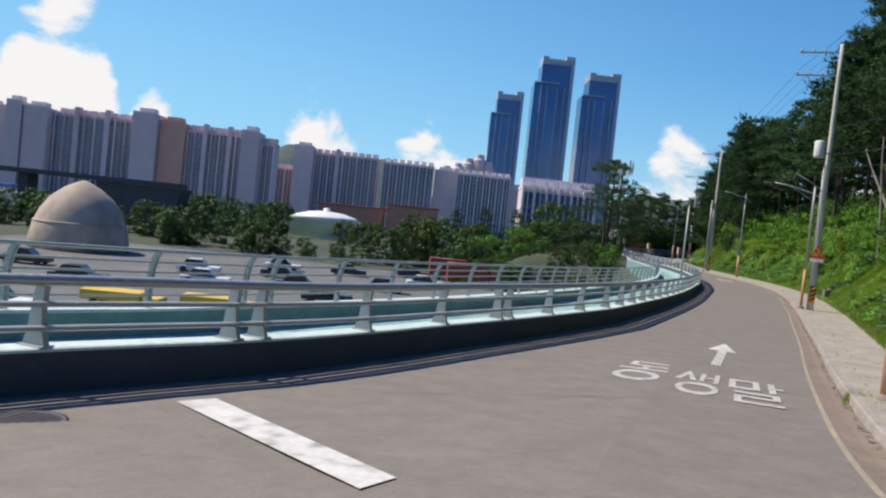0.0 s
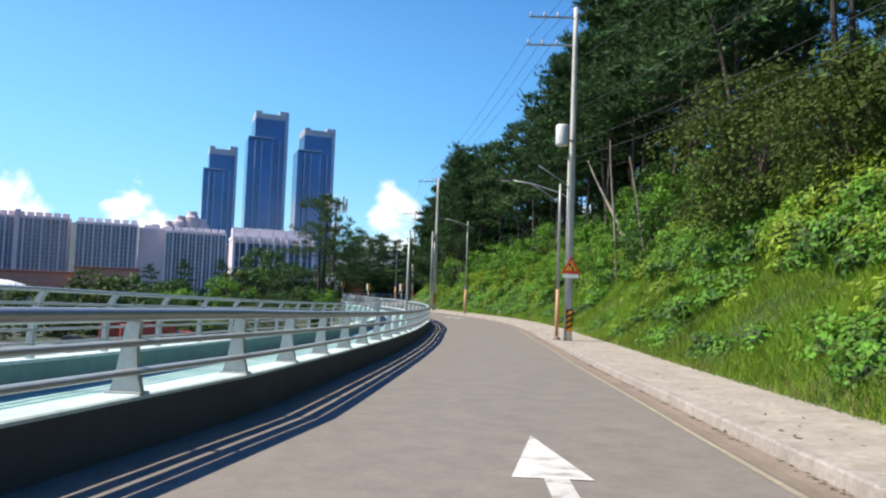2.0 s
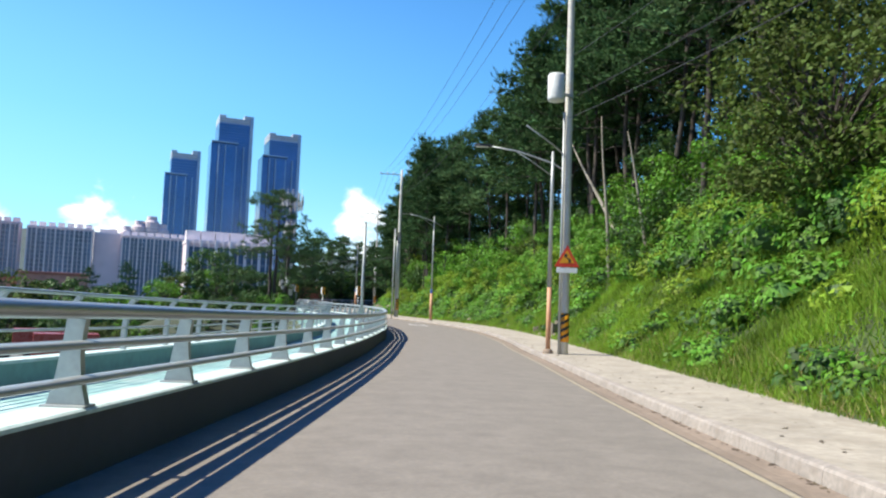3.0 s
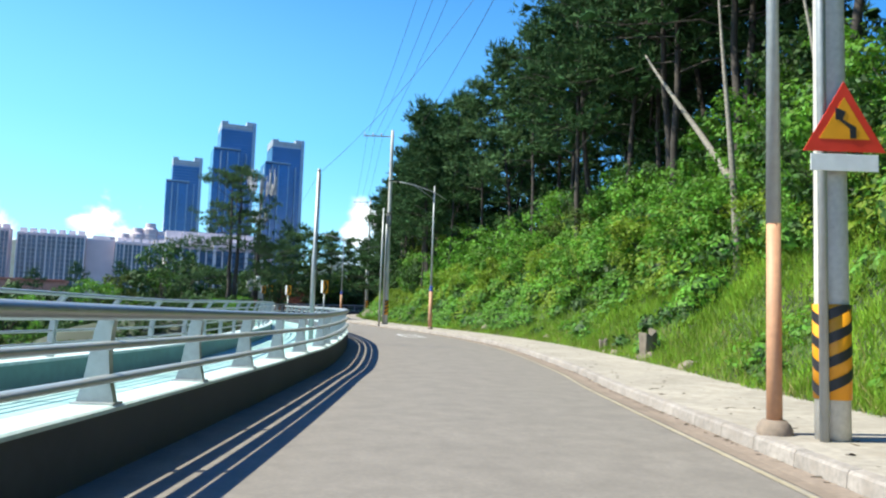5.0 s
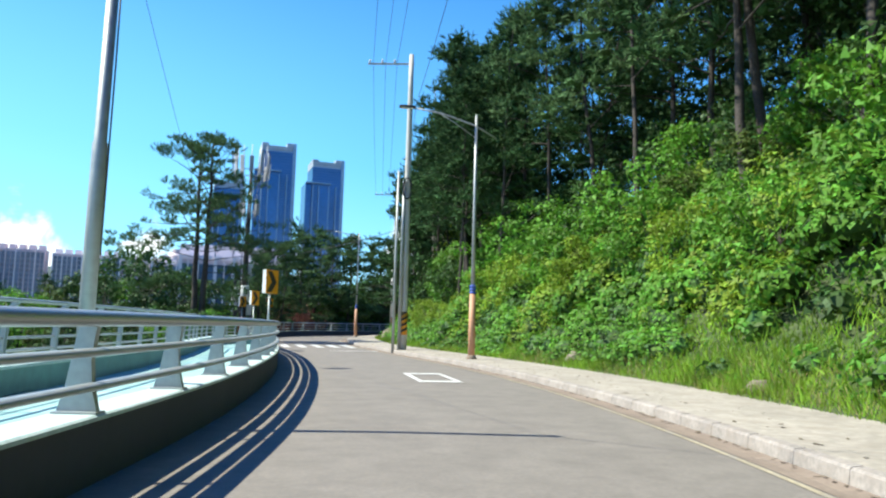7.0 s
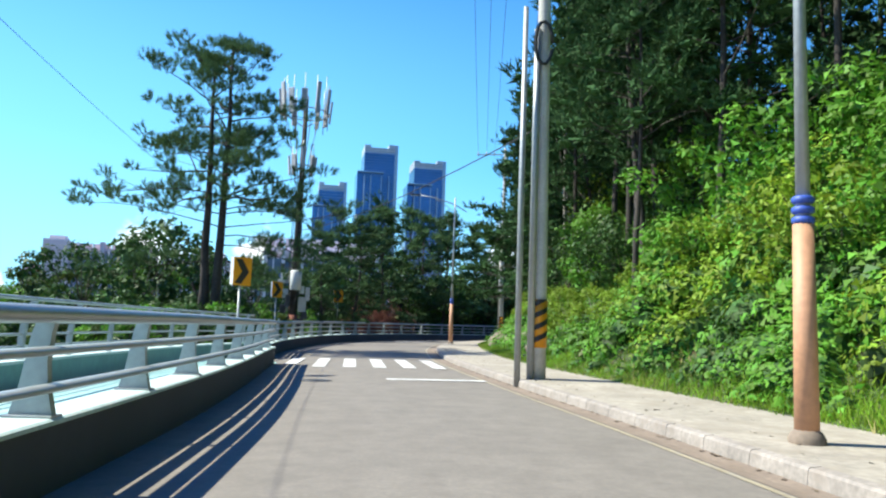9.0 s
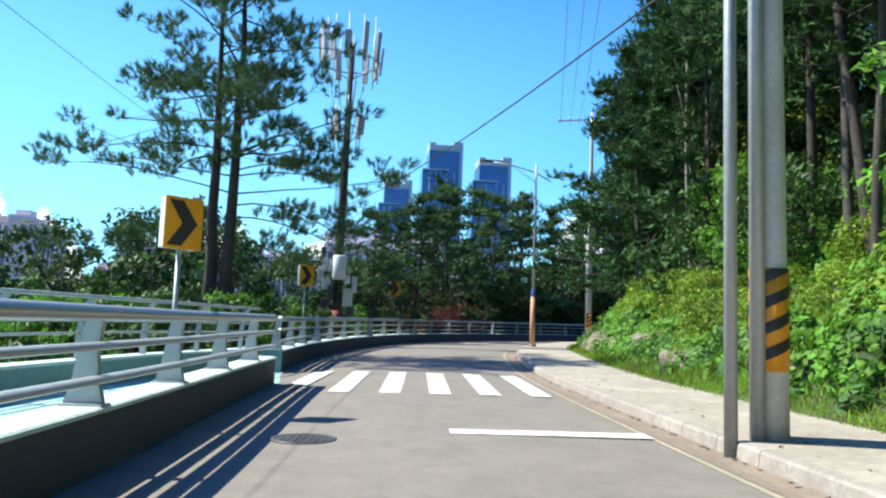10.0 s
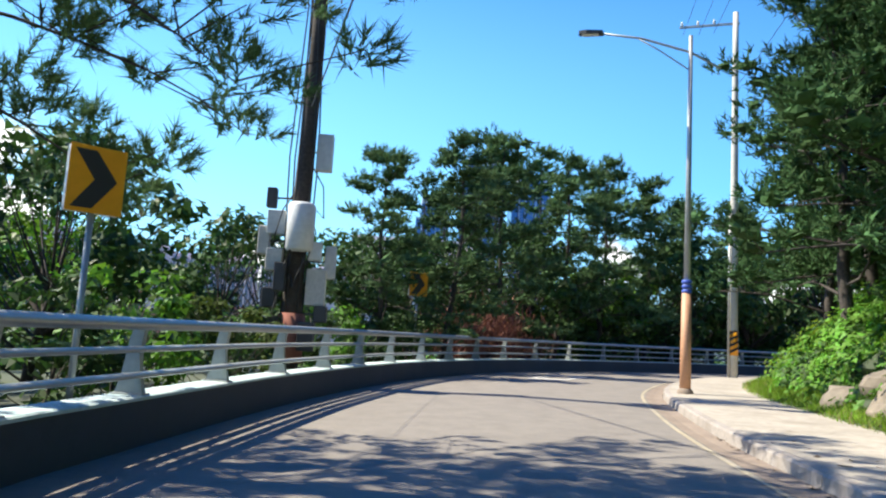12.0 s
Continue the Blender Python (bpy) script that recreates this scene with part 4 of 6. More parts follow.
for x, y, z, w, h, m in ((-0.52, -0.12, 4.0, 0.22, 0.6, "box"), (-0.50, -0.15, 3.1, 0.2, 0.55, "pole"), (0.55, -0.1, 2.3, 0.24, 0.9, "pole"), (0.50, 0.1, 5.7, 0.2, 0.95, "box"), (-0.58, 0.0, 2.2, 0.17, 0.5, "dark"), (0.48, -0.25, 3.4, 0.16, 0.45, "box"), (-0.3, -0.38, 2.6, 0.14, 0.7, "dark"), (0.72, -0.2, 1.9, 0.16, 0.4, "dark"), (-0.8, -0.05, 3.5, 0.14, 0.7, "pole"), (-0.45, -0.3, 1.4, 0.2, 0.6, "dark"), (0.42, -0.3, 1.2, 0.2, 0.7, "dark"), (0.85, 0.05, 3.0, 0.13, 0.8, "box"), (-0.72, 0.1, 4.7, 0.12, 0.5, "dark")):
    unit = part("equipment_box", from_bm("equipment_box", box((x - w, y - 0.14, z), (x + w, y + 0.14, z + h), 0.025), m), mast)
    part("bracket", from_bm("bracket", tube([(0, 0, z + h / 2), (x, y, z + h / 2)], 0.025, 6), "dark", True), unit)
for k in range(12):
    a, z = kit.uniform(0, 6.3), kit.uniform(1.6, 5.0)
    part("loose_cable", from_bm("loose_cable", tube([(0.28 * math.cos(a), 0.28 * math.sin(a), z), (0.62 * math.cos(a + 0.3), 0.62 * math.sin(a + 0.3), z - 0.35), (0.55 * math.cos(a + 0.8), 0.55 * math.sin(a + 0.8), z + 0.5), (0.25 * math.cos(a + 1), 0.25 * math.sin(a + 1), z + 1.0)], 0.018, 5), "wire", True), mast)
part("lower_sleeve", from_bm("lower_sleeve", add_turned(bmesh.new(), [(0.34, 0.9), (0.34, 2.1)], 16), "brick", True), mast, label="dull red sleeve")
for k in range(6):
    a = 1.05 * k
    part("feeder_cable", from_bm("feeder_cable", tube([(0.24 * math.cos(a), 0.24 * math.sin(a), 1.5), (0.36 * math.cos(a + 0.3), 0.36 * math.sin(a + 0.3), 6), (0.2 * math.cos(a), 0.2 * math.sin(a), 10), (0.9 * math.cos(a), 0.9 * math.sin(a), 14)], 0.022, 5), "wire", True), mast)

# ---- plants ----
def leaf_quads(centres, normals, sizes, rng, lean=0.5, plain=False):
    """Folded diamond leaves at points, or plain pointed ones: corners and faces."""
    n = len(centres)
    nrm = normals + rng.normal(0, lean, (n, 3))
    nrm /= np.linalg.norm(nrm, axis=1)[:, None] + 1e-9
    along = np.cross(nrm, rng.normal(0, 1, (n, 3)))
    along /= np.linalg.norm(along, axis=1)[:, None] + 1e-9
    across = np.cross(nrm, along)
    L, W = sizes[:, None], (sizes * rng.uniform(0.5, 0.8, n))[:, None]
    if plain:
        v = np.stack([centres - along * L * 0.5 - across * W * 0.45, centres - along * L * 0.4 + across * W * 0.5, centres + along * L * 0.55], 1)
        return v.reshape(-1, 3), np.arange(3 * n).reshape(n, 3)
    v = np.stack([centres - along * L * 0.5, centres + across * W * 0.5 - nrm * L * 0.1, centres + along * L * 0.5 - nrm * L * 0.08, centres - across * W * 0.5 - nrm * L * 0.1], 1)
    f = np.arange(4 * n).reshape(n, 4)
    return v.reshape(-1, 3), f


def blades(feet, heights, rng, width=0.022, lean=0.45):
    n = len(feet)
    d = rng.normal(0, lean, (n, 3))
    d[:, 2] = 1
    d /= np.linalg.norm(d, axis=1)[:, None]
    side = np.cross(d, rng.normal(0, 1, (n, 3)))
    side /= np.linalg.norm(side, axis=1)[:, None] + 1e-9
    h = heights[:, None]
    v = np.stack([feet - side * width, feet + side * width, feet + d * h + rng.normal(0, 0.12, (n, 3)) * h], 1)
    return v.reshape(-1, 3), np.arange(3 * n).reshape(n, 3)


def stuff(name, me, label, category):
    return tagged(part(name, me), label, category, kind="stuff")


def meadow(s, u):
    """Where the lower bank is fine grass rather than shrubs."""
    reach = np.interp(s, [0, 30, 48, 60, 72, 80, 88, 200], [4.6, 4.4, 4.3, 4.4, 4.0, 2.2, 0.9, 0.6])
    edge = reach + 0.8 * bumps(s, u, 0.45, 40)
    bank = np.clip((edge - u) / 0.8, 0, 1) * np.clip(0.95 + bumps(s, u, 0.6, 51), 0.3, 1)
    return np.maximum(bank, verge(s, u))


def verge(s, u):
    """The mown strip beside the footway near the bend."""
    return 0.95 * np.clip((s - 103) / 4, 0, 1) * np.clip((1.35 + 0.3 * bumps(s, u, 0.5, 33) - u) / 0.5, 0, 1)


def canopy(s, u):
    """How far the growth stands off the bank."""
    mound = np.clip(bumps(s, u, 0.75, 11) + 0.15, 0, 1) ** 0.8
    tall = np.clip(bumps(s, u, 0.33, 4) + 0.1, 0, 1)
    edge = np.clip((u - 0.3) / 1.8, 0, 1)
    soft = (1 - 0.6 * meadow(s, u)) * (1 - 0.6 * verge(s, u))
    rise = 1.1 * np.clip((u - 2.2) / 2.5, 0, 1)
    low = 1 - 0.45 * np.clip((s - 103) / 5, 0, 1)
    return low * ((0.2 + 0.9 * mound + 0.8 * tall + 0.15 * bumps(s, u, 2.6, 6) + rise) * soft) * (0.2 + 0.8 * edge)


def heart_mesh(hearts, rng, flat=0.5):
    """Ragged opaque cushions filling pads and clumps where their inside is shaded."""
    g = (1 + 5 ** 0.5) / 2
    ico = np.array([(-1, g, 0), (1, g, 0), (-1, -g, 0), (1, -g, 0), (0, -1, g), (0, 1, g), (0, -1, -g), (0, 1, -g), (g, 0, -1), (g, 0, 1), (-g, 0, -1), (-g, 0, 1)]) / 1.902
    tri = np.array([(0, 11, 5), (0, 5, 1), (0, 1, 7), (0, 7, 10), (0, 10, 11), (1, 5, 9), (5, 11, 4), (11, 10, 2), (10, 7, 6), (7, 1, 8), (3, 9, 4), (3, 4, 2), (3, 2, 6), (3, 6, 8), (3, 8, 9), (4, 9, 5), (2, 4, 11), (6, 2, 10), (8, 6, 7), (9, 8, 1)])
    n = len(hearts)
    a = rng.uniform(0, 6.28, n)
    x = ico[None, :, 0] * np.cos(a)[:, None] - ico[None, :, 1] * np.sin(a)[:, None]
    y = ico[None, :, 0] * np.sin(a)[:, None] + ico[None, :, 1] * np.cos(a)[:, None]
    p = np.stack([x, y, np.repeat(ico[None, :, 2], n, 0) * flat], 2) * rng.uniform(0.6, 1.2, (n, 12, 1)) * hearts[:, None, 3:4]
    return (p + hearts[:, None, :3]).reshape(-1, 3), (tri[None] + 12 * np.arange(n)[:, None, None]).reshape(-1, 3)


def bank_lobes(rng, count, s0, s1, u0, u1):
    """Rounded clumps of growth on the bank: plan place, radius and a patch value for each."""
    s, u = rng.uniform(s0, s1, count), rng.uniform(u0, u1, count)
    r = rng.uniform(0.42, 0.8, count) + 0.10 * np.clip(u, 0, 6) * rng.uniform(0.2, 1, count)
    keep = rng.uniform(0, 1, count) > 0.93 * meadow(s, u)
    s, u, r = s[keep], u[keep], r[keep] * (1 - 0.45 * np.clip(1.2 - u[keep], 0, 1))
    value = bumps(s, u, 0.45, 21) + 0.4 * bumps(s, u, 1.7, 2) + rng.normal(0, 0.3, len(s))
    return s, u, r, value


def lobe_leaves(rng, s, u, r, per, size):
    """Leaves over the open side of each clump."""
    n = np.maximum((per * r * r).astype(int), 12)
    base = on_many(s, back_at(s) - u, 0.17 + hill_up(s, u) + np.maximum(canopy(s, u), 0.05) * rng.uniform(0.55, 1.0, len(s)) - 0.3 * r)
    h = np.stack([np.interp(s, RUN, HEAD[:, i]) for i in range(2)], 1)
    face = np.stack([-h[:, 1] * 0.55, h[:, 0] * 0.55, np.full(len(s), 0.83)], 1)
    i = np.repeat(np.arange(len(s)), n)
    q = rng.normal(0, 1, (len(i), 3))
    q /= np.linalg.norm(q, axis=1)[:, None]
    under = (q * face[i]).sum(1)
    q = np.where((under < -0.42)[:, None], q - 2 * under[:, None] * face[i], q)
    ripple = 1 + 0.22 * np.sin(5 * q[:, 0] + 2.1 * i) * np.sin(5 * q[:, 1] - i) + 0.1 * np.sin(11 * q[:, 2] + i)
    c = base[i] + q * (r[i] * ripple * rng.uniform(0.84, 1.05, len(i)))[:, None] * np.array([1.05, 1.05, 0.8])
    near = u[i] < 2.2
    quads = leaf_quads(c[near], q[near] + np.array([0, 0, 0.35]), size * rng.uniform(0.6, 1.4, near.sum()), rng, 0.34)
    far = leaf_quads(c[~near], q[~near] + np.array([0, 0, 0.35]), 1.35 * size * rng.uniform(0.6, 1.4, (~near).sum()), rng, 0.34, True)
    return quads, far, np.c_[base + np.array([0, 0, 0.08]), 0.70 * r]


def patch(rng, n, u0, u1, s0=-12.0, s1=146.0):
    """Points scattered over the bank's growth, with outward normals and a patch value."""
    s, u = rng.uniform(s0, s1, n), rng.uniform(u0, u1, n)
    depth = rng.uniform(0, 1, n) ** 0.6
    c = np.maximum(canopy(s, u), 0.05)
    e = 0.25
    hx = (hill_up(s + e, u) + canopy(s + e, u) - hill_up(s - e, u) - canopy(s - e, u)) / (2 * e)
    hu_ = (hill_up(s, u + e) + canopy(s, u + e) - hill_up(s, u - e) - canopy(s, u - e)) / (2 * e)
    p = on_many(s, back_at(s) - u, 0.17 + hill_up(s, u) + c * depth)
    h = np.stack([np.interp(s, RUN, HEAD[:, i]) for i in range(2)], 1)
    nrm = np.stack([-h[:, 0] * hx - h[:, 1] * hu_, -h[:, 1] * hx + h[:, 0] * hu_, np.ones(n)], 1)
    nrm /= np.linalg.norm(nrm, axis=1)[:, None]
    return p, nrm, s, u


rng_np = np.random.default_rng(5)
lobe_s, lobe_u, lobe_r, lobe_v = (np.concatenate(a) for a in zip(bank_lobes(rng_np, 1250, 14, 88, 0.5, 9.0), bank_lobes(rng_np, 420, 84, 106, 0.4, 8.0), bank_lobes(rng_np, 520, 104, 144, 0.6, 8.0), bank_lobes(rng_np, 160, -8, 14, 0.6, 8.0)))
dry = (lobe_u < 1.5) & (lobe_s > 79) & (lobe_s < 91) & (lobe_v > 0.0)
lobe_hearts = []
for mat, chosen, size, label in (
    ("leaf", (lobe_v > -0.8) & (lobe_v <= 0.42) & ~dry, 0.15, "dense green vines and shrubs covering the bank"),
    ("leaf_bright", (lobe_v > 0.42) & ~dry, 0.13, "bright yellow-green weeds in patches on the bank"),
    # The lowest patch values take the darker leaf.
    ("leaf_dark", lobe_v <= -0.8, 0.16, "dark green vines in scattered patches of the bank"),
    ("leaf_olive", dry, 0.11, "brownish olive weeds in patches at the bank's foot"),
):
    quads, far, inside = lobe_leaves(rng_np, lobe_s[chosen], lobe_u[chosen], lobe_r[chosen], 255, size)
    stuff("undergrowth", poly_mesh("undergrowth", *quads, mat), label, "undergrowth")
    stuff("undergrowth", poly_mesh("undergrowth", *far, mat), label + " higher up", "undergrowth")
    lobe_hearts.append(inside)
# Dark leaf colour on these cushions paints the shade inside the clumps.
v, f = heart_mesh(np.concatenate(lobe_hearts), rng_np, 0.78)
stuff("undergrowth", poly_mesh("undergrowth", v, f, "leaf_dark"), "dark filling inside the bank clumps in place of their inner shade", "undergrowth")
# Dark leaf colour carries the shade between clumps and beneath the pines.
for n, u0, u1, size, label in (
    (22000, 0.6, 9.0, 0.17, "lower leaves between the bank clumps, darkened in place of shade"),
    (16000, 7.0, 18.0, 0.28, "green undergrowth below the pines, coloured dark for the shade there"),
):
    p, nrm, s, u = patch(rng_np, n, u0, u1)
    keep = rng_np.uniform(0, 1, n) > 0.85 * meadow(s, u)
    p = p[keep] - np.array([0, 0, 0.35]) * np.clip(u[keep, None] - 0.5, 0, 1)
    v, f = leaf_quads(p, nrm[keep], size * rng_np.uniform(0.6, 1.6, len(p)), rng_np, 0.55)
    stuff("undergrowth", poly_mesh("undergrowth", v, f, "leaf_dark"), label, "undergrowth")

for mat, n, u0, u1, h0, h1, lo, label in (
    ("grass", 280000, 0.1, 5.4, 0.18, 0.42, 0.35, "fine bright green grass on the lower bank"),
    ("grass", 34000, -0.1, 0.9, 0.10, 0.34, -2.0, "short green grass along the footway edge"),
    ("straw", 20000, -0.05, 1.4, 0.12, 0.42, 0.0, "dry straw-coloured grass at the foot of the bank"),
):
    s, u = rng_np.uniform(-12, 146, n), rng_np.uniform(u0, u1, n)
    if n > 100000:
        keep = rng_np.uniform(0, 1, n) < meadow(s, u)
    else:
        keep = bumps(s, u, 0.4, 15 if mat == "grass" else 30) + rng_np.normal(0, 0.3, n) > lo
    s, u = s[keep], u[keep]
    feet = on_many(s, back_at(s) - u, 0.15 + hill_up(s, u) + 0.8 * np.maximum(canopy(s, u), 0) * np.clip(u - 0.8, 0, 1))
    v, f = blades(feet, rng_np.uniform(h0, h1, len(s)) * np.where(s > 101, 0.5, 1.0), rng_np, 0.015 if n > 100000 else 0.009)
    stuff("bank_grass", poly_mesh("bank_grass", v, f, mat), label, "grass")


# fine leafy sprays on top of the bank's growth
for mat, n, lo, hi, label in (
    ("leaf", 40000, -3.0, 0.15, "fine green sprays on the shrubs of the bank"),
    ("grass", 46000, 0.05, 3.0, "fine bright green sprays on the weeds of the bank"),
):
    p, nrm, s, u = patch(rng_np, n, 0.4, 8.0, -4.0, 128.0)
    value = bumps(s, u, 0.45, 21) + 0.35 * bumps(s, u, 1.7, 2) + rng_np.normal(0, 0.15, n)
    keep = (value > lo) & (value < hi) & (rng_np.uniform(0, 1, n) > 0.7 * meadow(s, u))
    p = p[keep] + nrm[keep] * 0.06
    v, f = blades(p, rng_np.uniform(0.12, 0.3, len(p)), rng_np, 0.02, 0.8)
    stuff("undergrowth", poly_mesh("undergrowth", v, f, mat), label, "undergrowth")


def limb_path(start, direction, length, rng, droop=0.0, steps=5, wander=0.12):
    pts, d, p = [Vector(start)], Vector(direction).normalized(), Vector(start)
    for _ in range(steps):
        d = (d + Vector((rng.gauss(0, wander), rng.gauss(0, wander), rng.gauss(0, wander) - droop))).normalized()
        p = p + d * (length / steps)
        pts.append(p.copy())
    return pts


def tuft_mesh(centres, dirs, rng, needles, length, wide=0.075):
    """Brushes of needles set round short upturned shoots."""
    n = len(centres) * needles
    c, axis_ = np.repeat(centres, needles, 0), np.repeat(dirs, needles, 0)
    c = c + axis_ * (rng.uniform(-0.45, 0.55, (n, 1)) * length)
    d = axis_ * 0.8 + rng.normal(0, 0.42, (n, 3))
    d /= np.linalg.norm(d, axis=1)[:, None]
    L = length * rng.uniform(0.6, 1.2, (n, 1))
    side = np.cross(d, rng.normal(0, 1, d.shape))
    side /= np.linalg.norm(side, axis=1)[:, None] + 1e-9
    root = c + rng.normal(0, 0.05 * length, c.shape)
    w = wide * length
    v = np.stack([root - side * w, root + side * w, root + d * L], 1)
    return v.reshape(-1, 3), np.arange(3 * n).reshape(-1, 3)


def spray_mesh(hearts, rng, count):
    """Twigs with old needles, spreading from the middle of each pad."""
    n = len(hearts) * count
    c, r = np.repeat(hearts[:, :3], count, 0), np.repeat(hearts[:, 3:], count, 0) * rng.uniform(0.8, 1.5, (n, 1))
    d = rng.normal(0, 1, (n, 3)) * np.array([1, 1, 0.45])
    d /= np.linalg.norm(d, axis=1)[:, None]
    side = np.cross(d, rng.normal(0, 1, d.shape))
    side /= np.linalg.norm(side, axis=1)[:, None] + 1e-9
    root = c + rng.normal(0, 0.16, (n, 3)) * r
    v = np.stack([root - side * r * 0.16, root + side * r * 0.16, root + d * r], 1)
    return v.reshape(-1, 3), np.arange(3 * n).reshape(-1, 3)


def pine_meshes(seed, height, crown_from, spread, limbs, pads, tufts, needles, mat="needle", trunk_r=0.17, bend=0.35, twin=False, length=0.34, pad=0.4, taper=1.3, seg=5, boughs=(), wide=0.075, heart=0.68):
    """Trunk with limbs, and a crown of needle pads towards the limbs' ends."""
    rng, nrg = random.Random(seed), np.random.default_rng(seed)
    bm = bmesh.new()
    ends, dirs, hearts = [], [], []
    stems = [(Vector((0, 0, -0.5)), rng.uniform(-bend, bend), rng.uniform(-bend, bend), height)]
    if twin:
        stems = [(Vector((-0.22, 0, -0.5)), -0.1, 0.1, height * 0.93), (Vector((0.25, 0.1, -0.5)), 0.15, -0.2, height)]
    for root, bx, by, tall in stems:
        trunk = [root + Vector((bx * math.sin(2.2 * k / 8) + rng.gauss(0, 0.05), by * math.sin(1.7 * k / 8) + rng.gauss(0, 0.05), (tall + 0.5) * k / 8)) for k in range(9)]
        add_tube(bm, trunk, [trunk_r * (1 - 0.82 * k / 8) for k in range(9)], 9)
        own = boughs if tall == height else ()
        for i in range(limbs + len(own)):
            f = min(crown_from + (1 - crown_from) * (i + rng.random()) / limbs, 0.985)
            j = f * 8
            base = trunk[int(j)].lerp(trunk[min(int(j) + 1, 8)], j - int(j))
            a = i * 2.4 + rng.uniform(-0.5, 0.5)
            g = (f - crown_from) / (1 - crown_from)
            reach = spread * (1.05 - 0.78 * g ** taper) * rng.uniform(0.55, 1.15)
            path = limb_path(base, (math.cos(a), math.sin(a), rng.uniform(0.0, 0.35) + 0.5 * g), reach, rng, 0.015, seg, 0.15)
            if i >= limbs:
                rise, a, reach, dip, lift = own[i - limbs]
                j = rise / tall * 8
                base = trunk[int(j)].lerp(trunk[int(j) + 1], j - int(j))
                path = limb_path(base, (math.cos(a), math.sin(a), lift), reach, rng, dip, seg, 0.05)
            r = max(trunk_r * 0.30 * (1 - 0.6 * f), 0.014)
            add_tube(bm, path, [r * (1 - 0.8 * k / seg) for k in range(seg + 1)], 5 if seg > 3 else 4, False)
            for k in range(pads + (5 if i >= limbs else 0)):
                t = float(seg) if k == 0 else rng.uniform(0.36, 0.98) * seg
                n = min(int(t), seg - 1)
                q = path[n].lerp(path[n + 1], t - n)
                w = 0.17 * reach
                c = q + (Vector((0, 0, 0.1)) if k == 0 else Vector((rng.gauss(0, w), rng.gauss(0, w), abs(rng.gauss(0, w * 0.4)) + 0.1)))
                if seg > 3:
                    add_tube(bm, [q, c], [0.014, 0.007], 3, False)
                out = (c - base).normalized()
                wide_pad = pad * rng.uniform(0.6, 1.1)
                if heart:
                    hearts.append((*c, wide_pad * heart))
                for _ in range(tufts):
                    off = Vector((rng.gauss(0, 1), rng.gauss(0, 1), abs(rng.gauss(0, 1)) - 0.6)).normalized()
                    ends.append(c + Vector((off.x, off.y, off.z * 0.65)) * (wide_pad * rng.uniform(0.75, 1.05)))
                    dirs.append((out * 0.25 + off * 0.6 + Vector((rng.gauss(0, 0.2), rng.gauss(0, 0.2), 0.6))).normalized())
    v, f = tuft_mesh(np.array(ends), np.array(dirs), nrg, needles, length, wide)
    if heart:
        hearts = np.array(hearts)
        for hv, hf in (spray_mesh(hearts, nrg, 12 if seg > 2 else 3), heart_mesh(hearts * np.array([1, 1, 1, 0.72]), nrg)):
            v, f = np.concatenate([v, hv]), np.concatenate([f, hf + len(v)])
    return from_bm("trunk", bm, "bark", True), poly_mesh("crown", v, f, mat)


def broadleaf_meshes(seed, height, spread, clumps, leaves, size, mat, trunk_r=0.16, bark="bark", low=0.25, plain=False):
    rng, nrg = random.Random(seed), np.random.default_rng(seed)
    bm = bmesh.new()
    trunk = limb_path((0, 0, -0.4), (rng.uniform(-0.15, 0.15), rng.uniform(-0.15, 0.15), 1), height * 0.6, rng, 0, 6, 0.08)
    add_tube(bm, trunk, [trunk_r * (1 - 0.1 * k) for k in range(7)], 9)
    cs, ns = [], []
    for i in range(clumps):
        z = low + (1 - low) * rng.random()
        rad = spread * math.sqrt(max(0.05, 1 - ((z - 0.55) / 0.5) ** 2)) * rng.uniform(0.55, 1.05)
        a = rng.uniform(0, 2 * math.pi)
        c = Vector((rad * math.cos(a), rad * math.sin(a), z * height))
        start = trunk[min(6, max(1, int(z * 6)))]
        add_tube(bm, [start, start.lerp(c, 0.5) + Vector((0, 0, -0.15)), c], [trunk_r * 0.28, trunk_r * 0.16, 0.01], 3, False)
        m = int(leaves * rng.uniform(0.6, 1.4))
        q = nrg.normal(0, 1, (m, 3))
        q /= np.linalg.norm(q, axis=1)[:, None]
        rr = spread * rng.uniform(0.20, 0.38)
        cs.append(np.array(c) + q * nrg.uniform(0.45, 1.0, (m, 1)) * rr * np.array([1, 1, 0.7]))
        ns.append(q + np.array([0, 0, 0.5]))
    cs, ns = np.concatenate(cs), np.concatenate(ns)
    v, f = leaf_quads(cs, ns, size * nrg.uniform(0.6, 1.4, len(cs)), nrg, 0.5, plain)
    return from_bm("trunk", bm, bark, True), poly_mesh("crown", v, f, mat)


def tree(name, meshes, m, label, category="tree", group=""):
    ob = thing(name, m, label, category, group)
    part("trunk", meshes[0], ob)
    part("crown", meshes[1], ob)
    return ob


def upright(p, scale=1.0, turn=0.0, lean=0.0, lean_to=0.0):
    return Matrix.Translation(p) @ Matrix.Rotation(lean, 4, Vector((math.cos(lean_to), math.sin(lean_to), 0))) @ Matrix.Rotation(turn, 4, "Z") @ Matrix.Diagonal((scale, scale, scale, 1))


